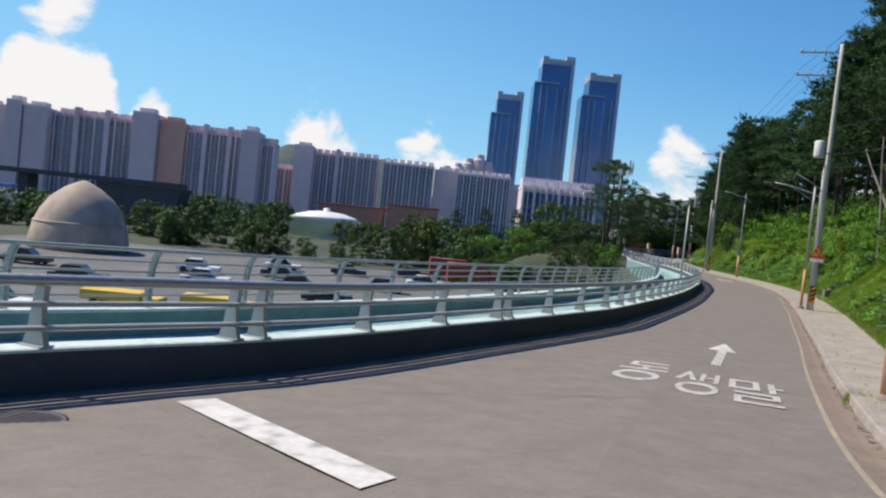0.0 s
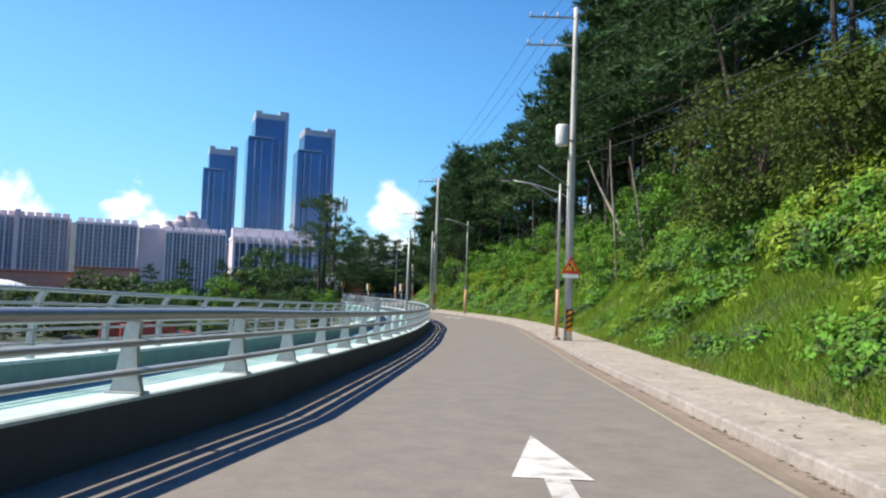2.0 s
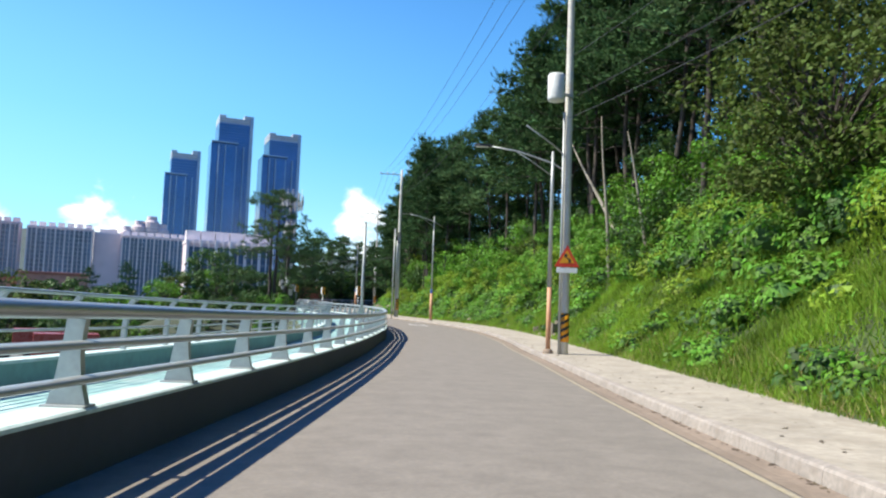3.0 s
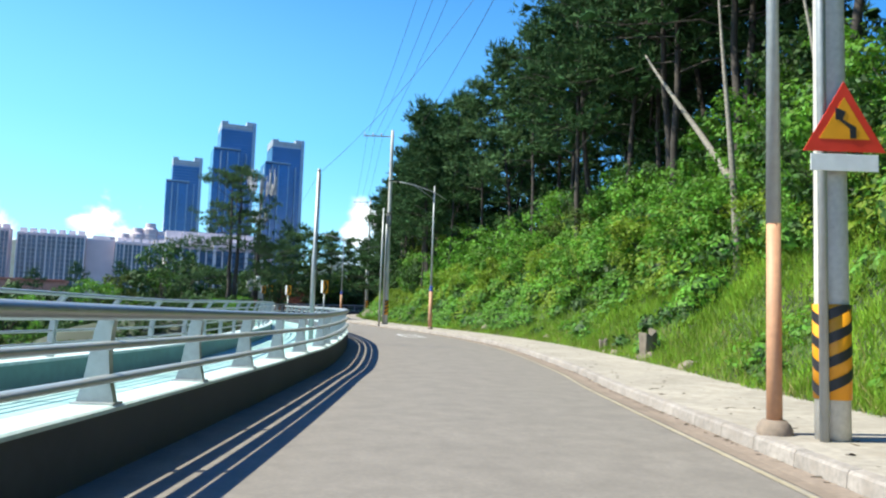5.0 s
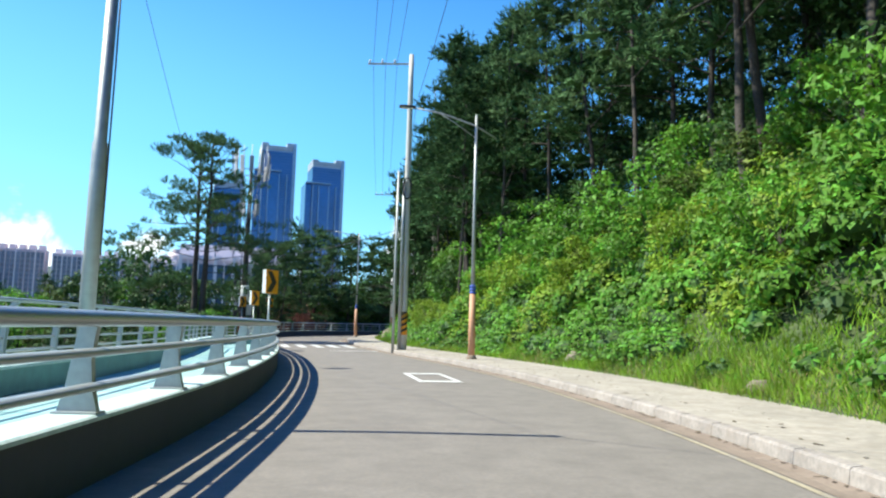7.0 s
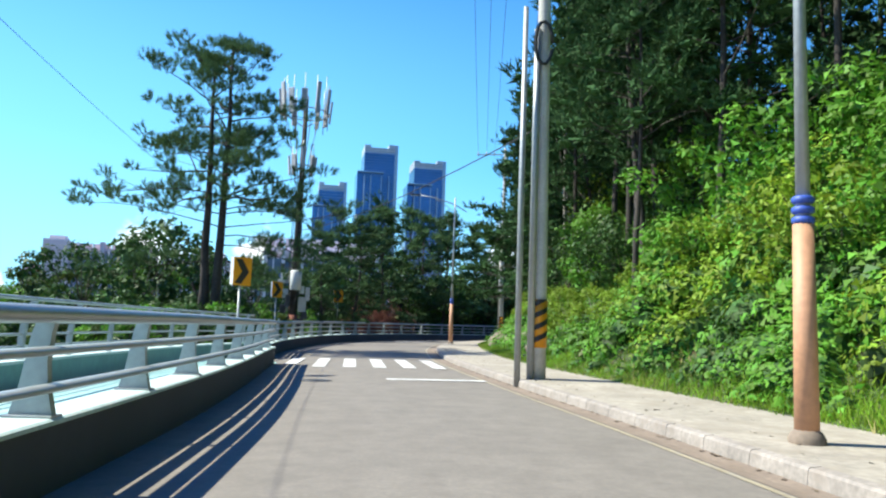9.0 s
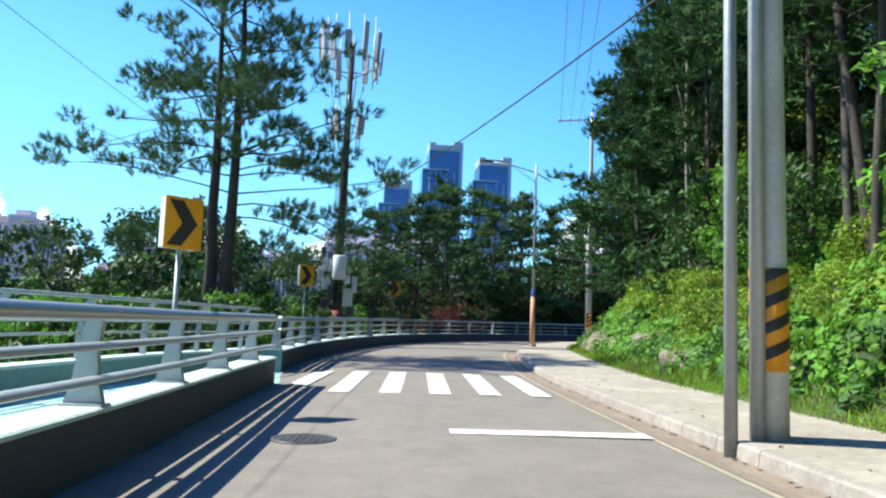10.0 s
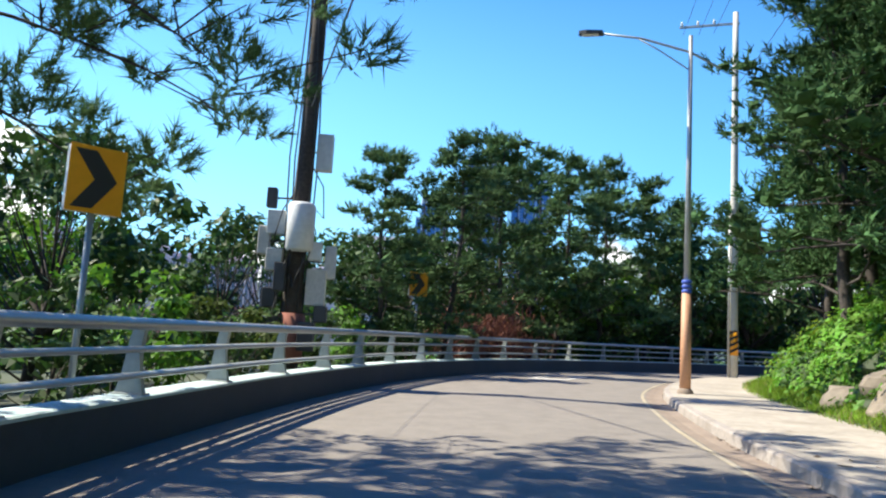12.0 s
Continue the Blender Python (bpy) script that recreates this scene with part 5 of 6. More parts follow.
FOREST = [pine_meshes(40 + k, 15.0, (0.2, 0.42, 0.46, 0.28)[k], 3.5, 27, 4, 9, 7, "needle_sunlit" if k == 2 else "needle", 0.13, 0.9, False, 0.31, 0.76, 1.2, 3, (), 0.105, 0.55) for k in range(4)]
EDGE = pine_meshes(48, 15.0, 0.4, 4.2, 30, 5, 9, 8, "needle", 0.15, 0.9, False, 0.31, 0.72, 1.6, 4, (), 0.10, 0.55)
BACK = [pine_meshes(60 + k, 15.5, 0.2, 3.8, 26, 3, 7, 6, "needle", 0.17, 0.9, False, 0.46, 1.1, 1.3, 2, (), 0.13, 0.55) for k in range(3)]
wood_rng = random.Random(11)
placed = [(42.3, 106.0), (39.6, 103.4), (38.4, 101.0), (43.2, 124.8), (45.2, 119.0), (41.2, 113.0), (47.5, 127.5), (50.5, 132.0)]
WOOD = "tall dark green pine with a bare trunk in the hillside wood"


wood_top = table((0, 26), (60, 26), (80, 25), (95, 20.5), (103, 17.5), (110, 18), (118, 20.5), (130, 22), (200, 22))  # the wood's upper edge


def wood_pine(x, y, scale, rich):
    s, lat, z = road_place(np.array([[x, y]]))[0]
    u = float(back_at(s)) - lat
    base = z + 0.0 + float(hill_up(s, u)) - 0.1
    scale = min(scale, (float(wood_top(s)) + 0.9 * max(u - 6, 0) - base) / 15.2)
    mesh = EDGE if rich and 55 < s < 90 and u < 8.0 else FOREST[wood_rng.randrange(4) if s > 70 else wood_rng.choice((1, 2))] if rich else BACK[wood_rng.randrange(3)]
    tree("pine_tree", mesh, upright((x, y, base), scale, wood_rng.uniform(0, 6.3), abs(wood_rng.gauss(0, 0.08)), wood_rng.uniform(0, 6.3)), WOOD, "pine tree", "pines of the hillside wood")


for (x, y), k in zip(placed, (1.3, 1.05, 0.9, 1.1, 1.15, 1.1, 1.05, 1.05)):
    wood_pine(x, y, k, True)
for s, u, k in ((72.5, 7.0, 1.4), (67.5, 7.3, 1.45), (77.5, 6.6, 1.3), (82, 6.0, 1.2), (86, 5.6, 1.2), (63, 7.4, 1.5), (58, 7.8, 1.45), (52, 7.4, 1.4), (46, 8.4, 1.35), (104, 4.3, 1.15), (108.5, 4.2, 1.2), (113, 4.6, 1.2), (117.5, 5.0, 1.2), (70, 9.5, 1.4), (74, 8, 1.35), (78.5, 7.2, 1.35), (82, 8.5, 1.45), (86.5, 7.0, 1.35), (91, 8, 1.4), (94, 6.5, 1.3), (98, 7.4, 1.35), (102, 6.3, 1.25), (88, 10.5, 1.6), (80, 11, 1.55), (96, 10, 1.5), (108, 7.5, 1.3), (112, 7.0, 1.2), (66, 11, 1.5), (60, 12, 1.5), (52, 12, 1.45), (45, 12, 1.4), (38, 12, 1.4), (30, 11, 1.35), (84, 12, 1.6)):
    q = on(s, float(back_at(s)) - u)
    placed.append((q.x, q.y))
    wood_pine(q.x, q.y, k * (1.12 if s > 68 else 1.0), True)
for count, u0, u1, gap, rich in ((32, 7.5, 13.0, 2.7, True), (46, 12.0, 30.0, 3.4, False)):
    made = tries = 0
    while made < count and tries < 8000:
        tries += 1
        s, u = wood_rng.uniform(2, 168), wood_rng.uniform(u0, u1)
        if s > 98 and rich:
            u -= 2.0
        if s > 122 and u > 13:
            continue
        q = on(s, float(back_at(s)) - u)
        if any((q.x - a) ** 2 + (q.y - b) ** 2 < gap ** 2 for a, b in placed):
            continue
        if abs(float(road_place(np.array([[q.x, q.y]]))[0][1])) < 7.5:
            continue
        placed.append((q.x, q.y))
        made += 1
        wood_pine(q.x, q.y, wood_rng.uniform(0.85, 1.25), rich)

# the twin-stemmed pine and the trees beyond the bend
big = pine_meshes(3, 14.6, 0.50, 4.6, 18, 6, 14, 24, "needle_sunlit", 0.27, 0.5, True, 0.23, 0.42, 2.2, 6, (
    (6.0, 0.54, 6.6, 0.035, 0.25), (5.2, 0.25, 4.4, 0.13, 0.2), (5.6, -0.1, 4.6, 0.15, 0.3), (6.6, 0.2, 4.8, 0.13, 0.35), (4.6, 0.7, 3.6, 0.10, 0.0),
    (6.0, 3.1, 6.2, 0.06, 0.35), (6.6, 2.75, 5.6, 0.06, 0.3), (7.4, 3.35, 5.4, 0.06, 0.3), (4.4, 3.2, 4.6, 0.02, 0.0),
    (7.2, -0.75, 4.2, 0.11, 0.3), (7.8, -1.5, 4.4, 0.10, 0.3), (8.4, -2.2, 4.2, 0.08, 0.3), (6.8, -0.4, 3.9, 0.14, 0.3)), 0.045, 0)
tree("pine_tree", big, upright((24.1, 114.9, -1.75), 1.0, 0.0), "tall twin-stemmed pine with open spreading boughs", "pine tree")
BEND = [pine_meshes(70 + k, 9.5, 0.12, 3.3, 30, 6, 8, 8, "needle_sunlit", 0.15, 0.9, False, 0.22, 0.56, 1.1, 4, (), 0.11) for k in range(3)]
for k, (x, y, h, v) in enumerate(((32.2, 136.5, 0.9, 0), (35.5, 141.8, 1.05, 1), (38.6, 146.0, 1.1, 2), (41.8, 148.8, 1.15, 1), (45.5, 151.8, 1.1, 0), (49.5, 154.5, 1.05, 1), (30.0, 133.0, 0.75, 2), (54, 155.5, 1.1, 0), (59, 157, 1.0, 2), (64, 157, 1.05, 1), (36.0, 150.0, 1.25, 1), (44.0, 158.0, 1.25, 2), (52.0, 163.0, 1.25, 0), (31.5, 146.0, 0.95, 0), (47.5, 146.9, 0.0, 0), (40.0, 156.0, 1.3, 0), (57.0, 164.0, 1.3, 2), (69.0, 160.0, 1.2, 0), (34.0, 158.0, 1.2, 2))):
    if h:
        tree("pine_tree", BACK[v] if k in (10, 11, 12, 13, 15, 16, 17, 18) else BEND[v], upright((x, y, float(ground_height(np.array([[x, y]]))[0]) - 0.1), h * (0.68 if k in (10, 11, 12, 13, 15, 16, 17, 18) else 1.06), 1.3 * k), "dense green pine behind the railing at the bend", "pine tree", "pines at the bend")
# the wood on the inside of the bend
# Takes the darker needle copy, so the crowns' shade is in the colour.
INNER = [pine_meshes(80 + k, 9.5, 0.14, 2.9, 26, 6, 10, 10, "needle", 0.15, 0.9, False, 0.18, 0.52, 1.2, 4, (), 0.10, 0.62) for k in range(3)]
for k, (x, y, h, v) in enumerate(((44.5, 118.0, 1.1, 1), (44.8, 123.5, 1.5, 0), (46.3, 127.3, 1.65, 2), (47.6, 131.0, 1.75, 1), (50.0, 134.4, 1.7, 0), (53.8, 137.2, 1.6, 2), (58.0, 139.5, 1.5, 1), (50.0, 124.5, 1.6, 2), (52.5, 130.0, 1.8, 1), (57.0, 134.0, 1.7, 0), (66.0, 138.0, 1.3, 2), (43.0, 114.0, 1.0, 0), (48.0, 117.0, 1.4, 0), (56.0, 120.0, 1.5, 1), (42.6, 122.6, 1.45, 2), (43.0, 126.4, 1.4, 0), (44.6, 128.2, 1.4, 1), (46.8, 134.0, 1.3, 0))):
    tree("pine_tree", BACK[v] if x > 49.5 else INNER[v], upright((x, y, float(ground_height(np.array([[x, y]]))[0]) + 0.1), h * (0.62 if x > 49.5 else 1.0), 0.8 * k), "dense dark pine on the inside of the bend", "pine tree", "pines inside the bend")
OAK = [broadleaf_meshes(90 + k, 5.5, 2.6, 34, 60, 0.28, m, 0.15, plain=True) for k, m in enumerate(("leaf_dark", "leaf_olive", "leaf"))]
for k, (x, y, sc, v) in enumerate(((20.5, 120.5, 1.0, 0), (22.5, 124.0, 0.95, 0), (17.0, 118.0, 0.9, 0), (12.0, 122.0, 0.9, 2), (25.5, 131.0, 0.9, 0), (14.0, 128.0, 1.0, 1), (6.0, 118.0, 1.0, 2), (24.0, 139.0, 1.0, 0), (19.0, 133.0, 1.0, 2), (33.5, 148.0, 0.8, 0), (19.0, 134.5, 1.5, 0), (53.0, 152.8, 1.35, 0), (57.5, 155.0, 1.5, 0), (62.0, 156.5, 1.4, 0), (67.0, 158.5, 1.5, 0), (47.5, 151.5, 1.3, 0), (43.0, 151.0, 1.1, 2), (59.0, 161.0, 1.7, 0), (71.0, 160.0, 1.6, 0))):
    tree("broadleaf_tree", OAK[v], upright((x, y, float(ground_height(np.array([[x, y]]))[0]) - 0.1), sc, 1.1 * k), "rounded dark broadleaf tree behind the railing", "tree", "broadleaf trees beyond the ramp")
for k in range(11):
    q = on(138 + 3.4 * k, 8.0 + (k % 3) * 1.2)
    tree("broadleaf_tree", OAK[0], upright((q.x, q.y, float(ground_height(np.array([[q.x, q.y]]))[0]) - 0.1), 0.9 + 0.12 * (k % 4), 2.3 * k), "dark broadleaf tree in the shade behind the bend railing", "tree", "broadleaf trees beyond the ramp")
SHRUB = [broadleaf_meshes(110 + k, 2.0, 1.2, 22, 60, 0.15, m, 0.05, "bark", 0.0, True) for k, m in enumerate(("leaf_dark", "leaf", "leaf_olive"))]
for k, (s, lat, sc, v) in enumerate(((103, 8.5, 1.0, 0), (106, 8.0, 1.1, 0), (109, 7.2, 1.1, 1), (112, 6.8, 1.0, 0), (114.5, 6.6, 1.1, 0), (117, 6.0, 1.0, 1), (119.5, 6.6, 1.2, 0), (122, 6.2, 1.0, 0), (124.5, 6.6, 1.1, 1), (127, 6.0, 1.0, 2), (130, 6.2, 1.0, 0), (133, 6.0, 1.0, 1), (116, 9.5, 1.3, 0), (121, 9.5, 1.3, 0), (111, 10.0, 1.3, 0), (128, 9, 1.3, 0), (136, 6.2, 1.0, 0), (139, 6.5, 1.1, 0), (143, 6.5, 1.2, 0), (147, 6.6, 1.2, 0), (151, 6.6, 1.2, 0))):
    q = on(s, lat)
    tree("shrub", SHRUB[v], upright((q.x, q.y, float(ground_height(np.array([[q.x, q.y]]))[0]) - 0.05), sc, 1.9 * k), "dark green leafy shrub behind the parapet railing", "shrub", "shrubs behind the bend railing")
# shrubs on the slope below the ramp
slope = random.Random(83)
for k in range(95):
    x, y = slope.uniform(0, 24), slope.triangular(93, 128, 101)
    s, lat, z = road_place(np.array([[x, y]]))[0]
    if lat < (float(second_at(s)) + 1.6 if s < 112 else 7.5):
        continue
    tree("shrub", SHRUB[slope.choice((0, 1, 0, 2))], upright((x, y, float(ground_height(np.array([[x, y]]))[0]) - 0.1), slope.uniform(0.6, 1.1), 1.3 * k), "leafy green shrub on the slope below the ramp", "shrub", "shrubs below the ramp")
# dark thicket filling the slope beyond the bend
thick = random.Random(29)
for k in range(42):
    x, y = thick.uniform(34, 78), thick.uniform(146, 180)
    if abs(float(road_place(np.array([[x, y]]))[0][1])) < 6.0:
        continue
    tree("shrub", SHRUB[0 if k % 4 else 1], upright((x, y, float(ground_height(np.array([[x, y]]))[0]) - 0.1), thick.uniform(1.8, 2.9), 1.3 * k), "tall dark shrub in the thicket beyond the bend", "shrub", "thicket beyond the bend")
# broadleaf trees on the bank
BANK = [broadleaf_meshes(120 + k, 5.2, 2.7, 66, 72, 0.23, m, 0.12, "bark_pale", 0.05, True) for k, m in enumerate(("leaf_olive", "leaf", "leaf_bright"))]
for k, (s, u, sc, v) in enumerate(((56.0, 9.0, 0.8, 1), (66.0, 9.0, 0.75, 1), (75.0, 10.0, 0.8, 1), (84.0, 8.0, 0.8, 1), (91.0, 7.5, 0.8, 1), (28.0, 8.0, 0.8, 1), (121.0, 8.0, 1.2, 2), (20.0, 8.0, 0.8, 1))):
    q = on(s, float(back_at(s)) - u, 0.1 + float(hill_up(s, u)))
    tree("broadleaf_tree", BANK[v], upright(q, sc, 0.9 * k), "bushy broadleaf tree with olive leaves on the bank", "tree", "broadleaf trees on the bank")
olive = broadleaf_meshes(131, 8.0, 4.6, 110, 120, 0.22, "leaf_olive", 0.2, "bark", 0.12)
for x, y, sc in ((26.8, 38.0, 0.84), (25.4, 32.6, 0.6)):
    s, lat, z = road_place(np.array([[x, y]]))[0]
    q = on(s, lat, 0.1 + float(hill_up(s, float(back_at(s)) - lat)))
    tree("broadleaf_tree", olive, upright(q, sc, 2.0 * sc), "large broadleaf tree with olive-brown leaves leaning over the bank", "tree", "broadleaf trees on the bank")
# tall shrubs hiding the feet of the pines
THICKET = [broadleaf_meshes(140 + k, 3.4, 2.1, 34, 80, 0.18, m, 0.06, "bark", 0.0, True) for k, m in enumerate(("leaf", "leaf_dark", "leaf_olive", "leaf", "leaf_bright"))]
bush = random.Random(47)
for k in range(58):
    s = 24 + 100 * (k + bush.uniform(-0.4, 0.4)) / 58
    u = bush.uniform(4.8, 9.5) + (1.5 if s < 60 else 0) - (0.8 if s > 104 else 0)
    q = on(s, float(back_at(s)) - u, 0.3 + float(hill_up(s, u)))
    tree("shrub", THICKET[bush.choice((0, 0, 1, 1, 2, 3))], upright(q, bush.uniform(0.65, 1.35), bush.uniform(0, 6.3), bush.uniform(0, 0.25), bush.uniform(0, 6.3)), "leafy green shrub at the edge of the hillside wood", "shrub", "shrubs at the wood's edge")
for k, (s, u, sc, kind) in enumerate(((61.5, 4.8, 0.6, 0), (63.5, 4.6, 0.65, 3), (66.0, 4.4, 0.7, 4), (67.5, 4.8, 0.85, 0), (70.0, 4.5, 1.0, 3), (72.5, 4.8, 1.1, 0), (75.5, 4.4, 1.0, 4), (78.5, 4.6, 1.0, 0), (82.0, 3.8, 0.9, 3), (96, 4.2, 1.0, 0), (98.5, 3.4, 0.9, 4), (101, 4.6, 1.1, 3), (103.5, 3.8, 0.75, 4), (106, 4.8, 0.8, 0), (108, 4.0, 0.55, 4), (110.5, 5.2, 0.7, 3), (113, 4.2, 0.5, 4), (119, 3.4, 0.45, 4), (122, 3.8, 0.5, 3), (124.5, 3.2, 0.42, 4), (127, 3.6, 0.5, 0), (130, 3.4, 0.5, 4), (133, 3.8, 0.55, 3), (93, 3.6, 0.9, 4), (90, 4.4, 1.0, 0), (86, 3.8, 0.85, 4), (116, 5.2, 1.0, 0))):
    q = on(s, float(back_at(s)) - u, 0.1 + float(hill_up(s, u)))
    tree("shrub", THICKET[kind], upright(q, sc, 1.3 * k), "sunlit leafy shrub on the lower bank", "shrub", "sunlit shrubs on the bank")
for k in range(15):
    s, u = 58 + 4.0 * k, 9.5 + 2.2 * (k % 3)
    q = on(s, float(back_at(s)) - u, 0.1 + float(hill_up(s, u)))
    tree("shrub", THICKET[1], upright(q, 1.15 + 0.12 * (k % 4), 1.7 * k), "dark leafy shrub among the trunks of the wood", "shrub", "shrubs at the wood's edge")
for k, (x, y, sc) in enumerate(((45.8, 117.0, 1.0), (46.0, 122.5, 1.2), (47.3, 126.3, 1.3), (48.6, 130.0, 1.3), (51.0, 133.4, 1.3), (54.8, 136.2, 1.3), (59.0, 138.5, 1.3), (46.0, 120.0, 1.2), (63.0, 139.5, 1.3))):
    tree("shrub", THICKET[1], upright((x, y, float(ground_height(np.array([[x, y]]))[0]) + 0.1), sc, 1.1 * k), "dark leafy shrub below the pines inside the bend", "shrub", "shrubs inside the bend")
for k, (s, u, sc) in enumerate(((106.5, 2.3, 0.30), (109.5, 2.5, 0.34), (113.0, 2.3, 0.36), (116.5, 2.9, 0.36), (119.5, 3.0, 0.4), (122.0, 2.8, 0.4), (125.0, 2.7, 0.4))):
    tree("shrub", BANK[2], upright(on(s, float(back_at(s)) - u, 0.1 + float(hill_up(s, u))), sc, 1.7 * k), "low bright yellow-green bush on the grass strip", "shrub", "bright bushes by the footway")
# pale leaning trunks
def leaning_trunk(foot, tip, r):
    foot, tip = Vector(foot), Vector(foot) + (Vector(tip) - Vector(foot)) * 1.6
    side = (tip - foot).cross(Vector((0, 0, 1))).normalized()
    pts = [(tip - foot) * (k / 8) + side * 0.16 * math.sin(k * 0.7) + Vector((0, 0, 0.25 * math.sin(k * math.pi / 8))) for k in range(9)]
    bm = tube(pts, [r * 0.85 * (1 - 0.1 * k) for k in range(9)], 9)
    ob = thing("leaning_trunk", foot, "pale bare leaning tree trunk on the bank", "tree trunk", "leaning trunks on the bank")
    part("trunk", from_bm("trunk", bm, "bark_pale", True), ob)


leaning_trunk((36.25, 60.4, 1.9), (36.53, 65.2, 8.0), 0.23)
leaning_trunk((33.95, 59.6, 0.7), (33.75, 59.95, 7.5), 0.17)
leaning_trunk((33.2, 54.7, 1.3), (32.4, 55.1, 6.4), 0.15)
leaning_trunk((42.4, 117.0, 0.4), (41.7, 116.2, 12.0), 0.13)
leaning_trunk((43.8, 118.2, 1.2), (42.2, 117.2, 6.8), 0.1)
# weeds growing out of the gutter and the footway's joints
weed_rng = np.random.default_rng(19)
for x, y, n, wide in ((7.45, 13.4, 500, 0.13), (7.3, 12.5, 260, 0.1), (7.0, 11.4, 350, 0.2)):
    at = on_footway(x, y)
    feet = np.array(at) + weed_rng.normal(0, 1, (n, 3)) * np.array([wide, wide * 1.6, 0.0]) + np.array([0, 0, -0.12])
    v, f = blades(feet, weed_rng.uniform(0.08, 0.26, n), weed_rng, 0.009, 0.5)
    tagged(part("weed_tuft", poly_mesh("weed_tuft", v, f, "grass")), "tuft of green weeds growing at the kerb", "grass", kind="stuff")
shrub_rng = np.random.default_rng(77)
n = 9000
run = shrub_rng.normal(0, 1.9, n)
c = np.stack([35.0 + run * 0.55 + shrub_rng.normal(0, 0.5, n), 140.6 + run * 0.84 + shrub_rng.normal(0, 0.4, n), -1.0 + np.abs(shrub_rng.normal(0, 0.85, n))], 1)
v, f = blades(c, shrub_rng.uniform(0.2, 0.6, n), shrub_rng, 0.03, 0.6)
tagged(part("reddish_shrub", poly_mesh("reddish_shrub", v, f, "pinkish")), "reddish feathery shrub growing behind the bend railing", "shrub")

# rocks at the foot of the bank
def rock_mesh(seed):
    bm = bmesh.new()
    bmesh.ops.create_icosphere(bm, subdivisions=3, radius=1.0)
    noise.seed_set(seed)
    for v in bm.verts:
        p = v.co * 1.3 + Vector((seed, 0, 0))
        v.co *= 1 + 0.32 * noise.noise(p) + 0.14 * noise.noise(p * 2.7)
        v.co.x = max(min(v.co.x, 0.92), -0.95)
        v.co.z = max(min(v.co.z + 0.15 * v.co.x, 0.8), -0.7)
    return from_bm("rock", bm, "rock", False)


ROCKS = [rock_mesh(k) for k in range(4)]
for k, (s, u, r) in enumerate(((62.9, 0.4, 0.34), (69.7, 0.3, 0.24), (68.8, 0.35, 0.3), (78.0, 0.6, 0.34), (66.1, 0.4, 0.33), (112.7, 1.3, 0.52), (113.5, 1.9, 0.5), (111.8, 1.5, 0.5), (115.6, 1.9, 0.5), (117.6, 1.7, 0.6), (118.6, 2.5, 0.5), (120.3, 1.8, 0.55), (122.5, 1.6, 0.55), (124.6, 1.0, 0.55), (126.0, 1.1, 0.68), (127.2, 1.4, 0.6), (128.6, 1.0, 0.5), (114.6, 2.6, 0.45), (106.5, 1.2, 0.3), (88.0, 0.7, 0.4))):
    q = on(s, float(back_at(s)) - u, 0.04 + float(hill_up(s, u)))
    ob = part("rock", ROCKS[k % 4], None, Matrix.Translation(q) @ Matrix.Rotation(k * 1.7, 4, "Z") @ Matrix.Diagonal((r * 1.2, r, r, 1)))
    tagged(ob, "pale weathered boulder among the weeds of the bank", "rock", "boulders at the foot of the bank")

# upright split slabs of stone at the footway's edge
def slab_mesh(seed, wide, deep, tall):
    rng = random.Random(seed)
    bm = bmesh.new()
    for x0, x1, up in ((-0.5, 0.06, 0.93), (0.08, 0.5, 1.0)):
        made = bmesh.ops.create_cube(bm, size=1.0, matrix=Matrix.Translation(((x0 + x1) / 2 * wide, 0, up * tall / 2 - 0.1)) @ Matrix.Diagonal(((x1 - x0) * wide, deep, up * tall + 0.2, 1)))
        for v in made["verts"]:
            v.co += Vector((rng.gauss(0, 0.05) * wide, rng.gauss(0, 0.12) * deep, rng.gauss(0, 0.07) * tall))
    bmesh.ops.bevel(bm, geom=list(bm.edges), offset=0.03, segments=2, affect="EDGES", profile=0.6)
    return from_bm("rock", bm, "rock")


for k, (s, u, turn, wide, deep, tall) in enumerate(((66.1, 0.35, 0.4, 0.5, 0.3, 1.0), (70.25, 0.25, -0.2, 0.3, 0.2, 0.55))):
    ob = part("rock", slab_mesh(k + 3, wide, deep, tall), None, stand(s, float(back_at(s)) - u, 0.12, turn))
    tagged(ob, "upright split slab of tan stone at the footway's edge", "rock", "boulders at the foot of the bank")

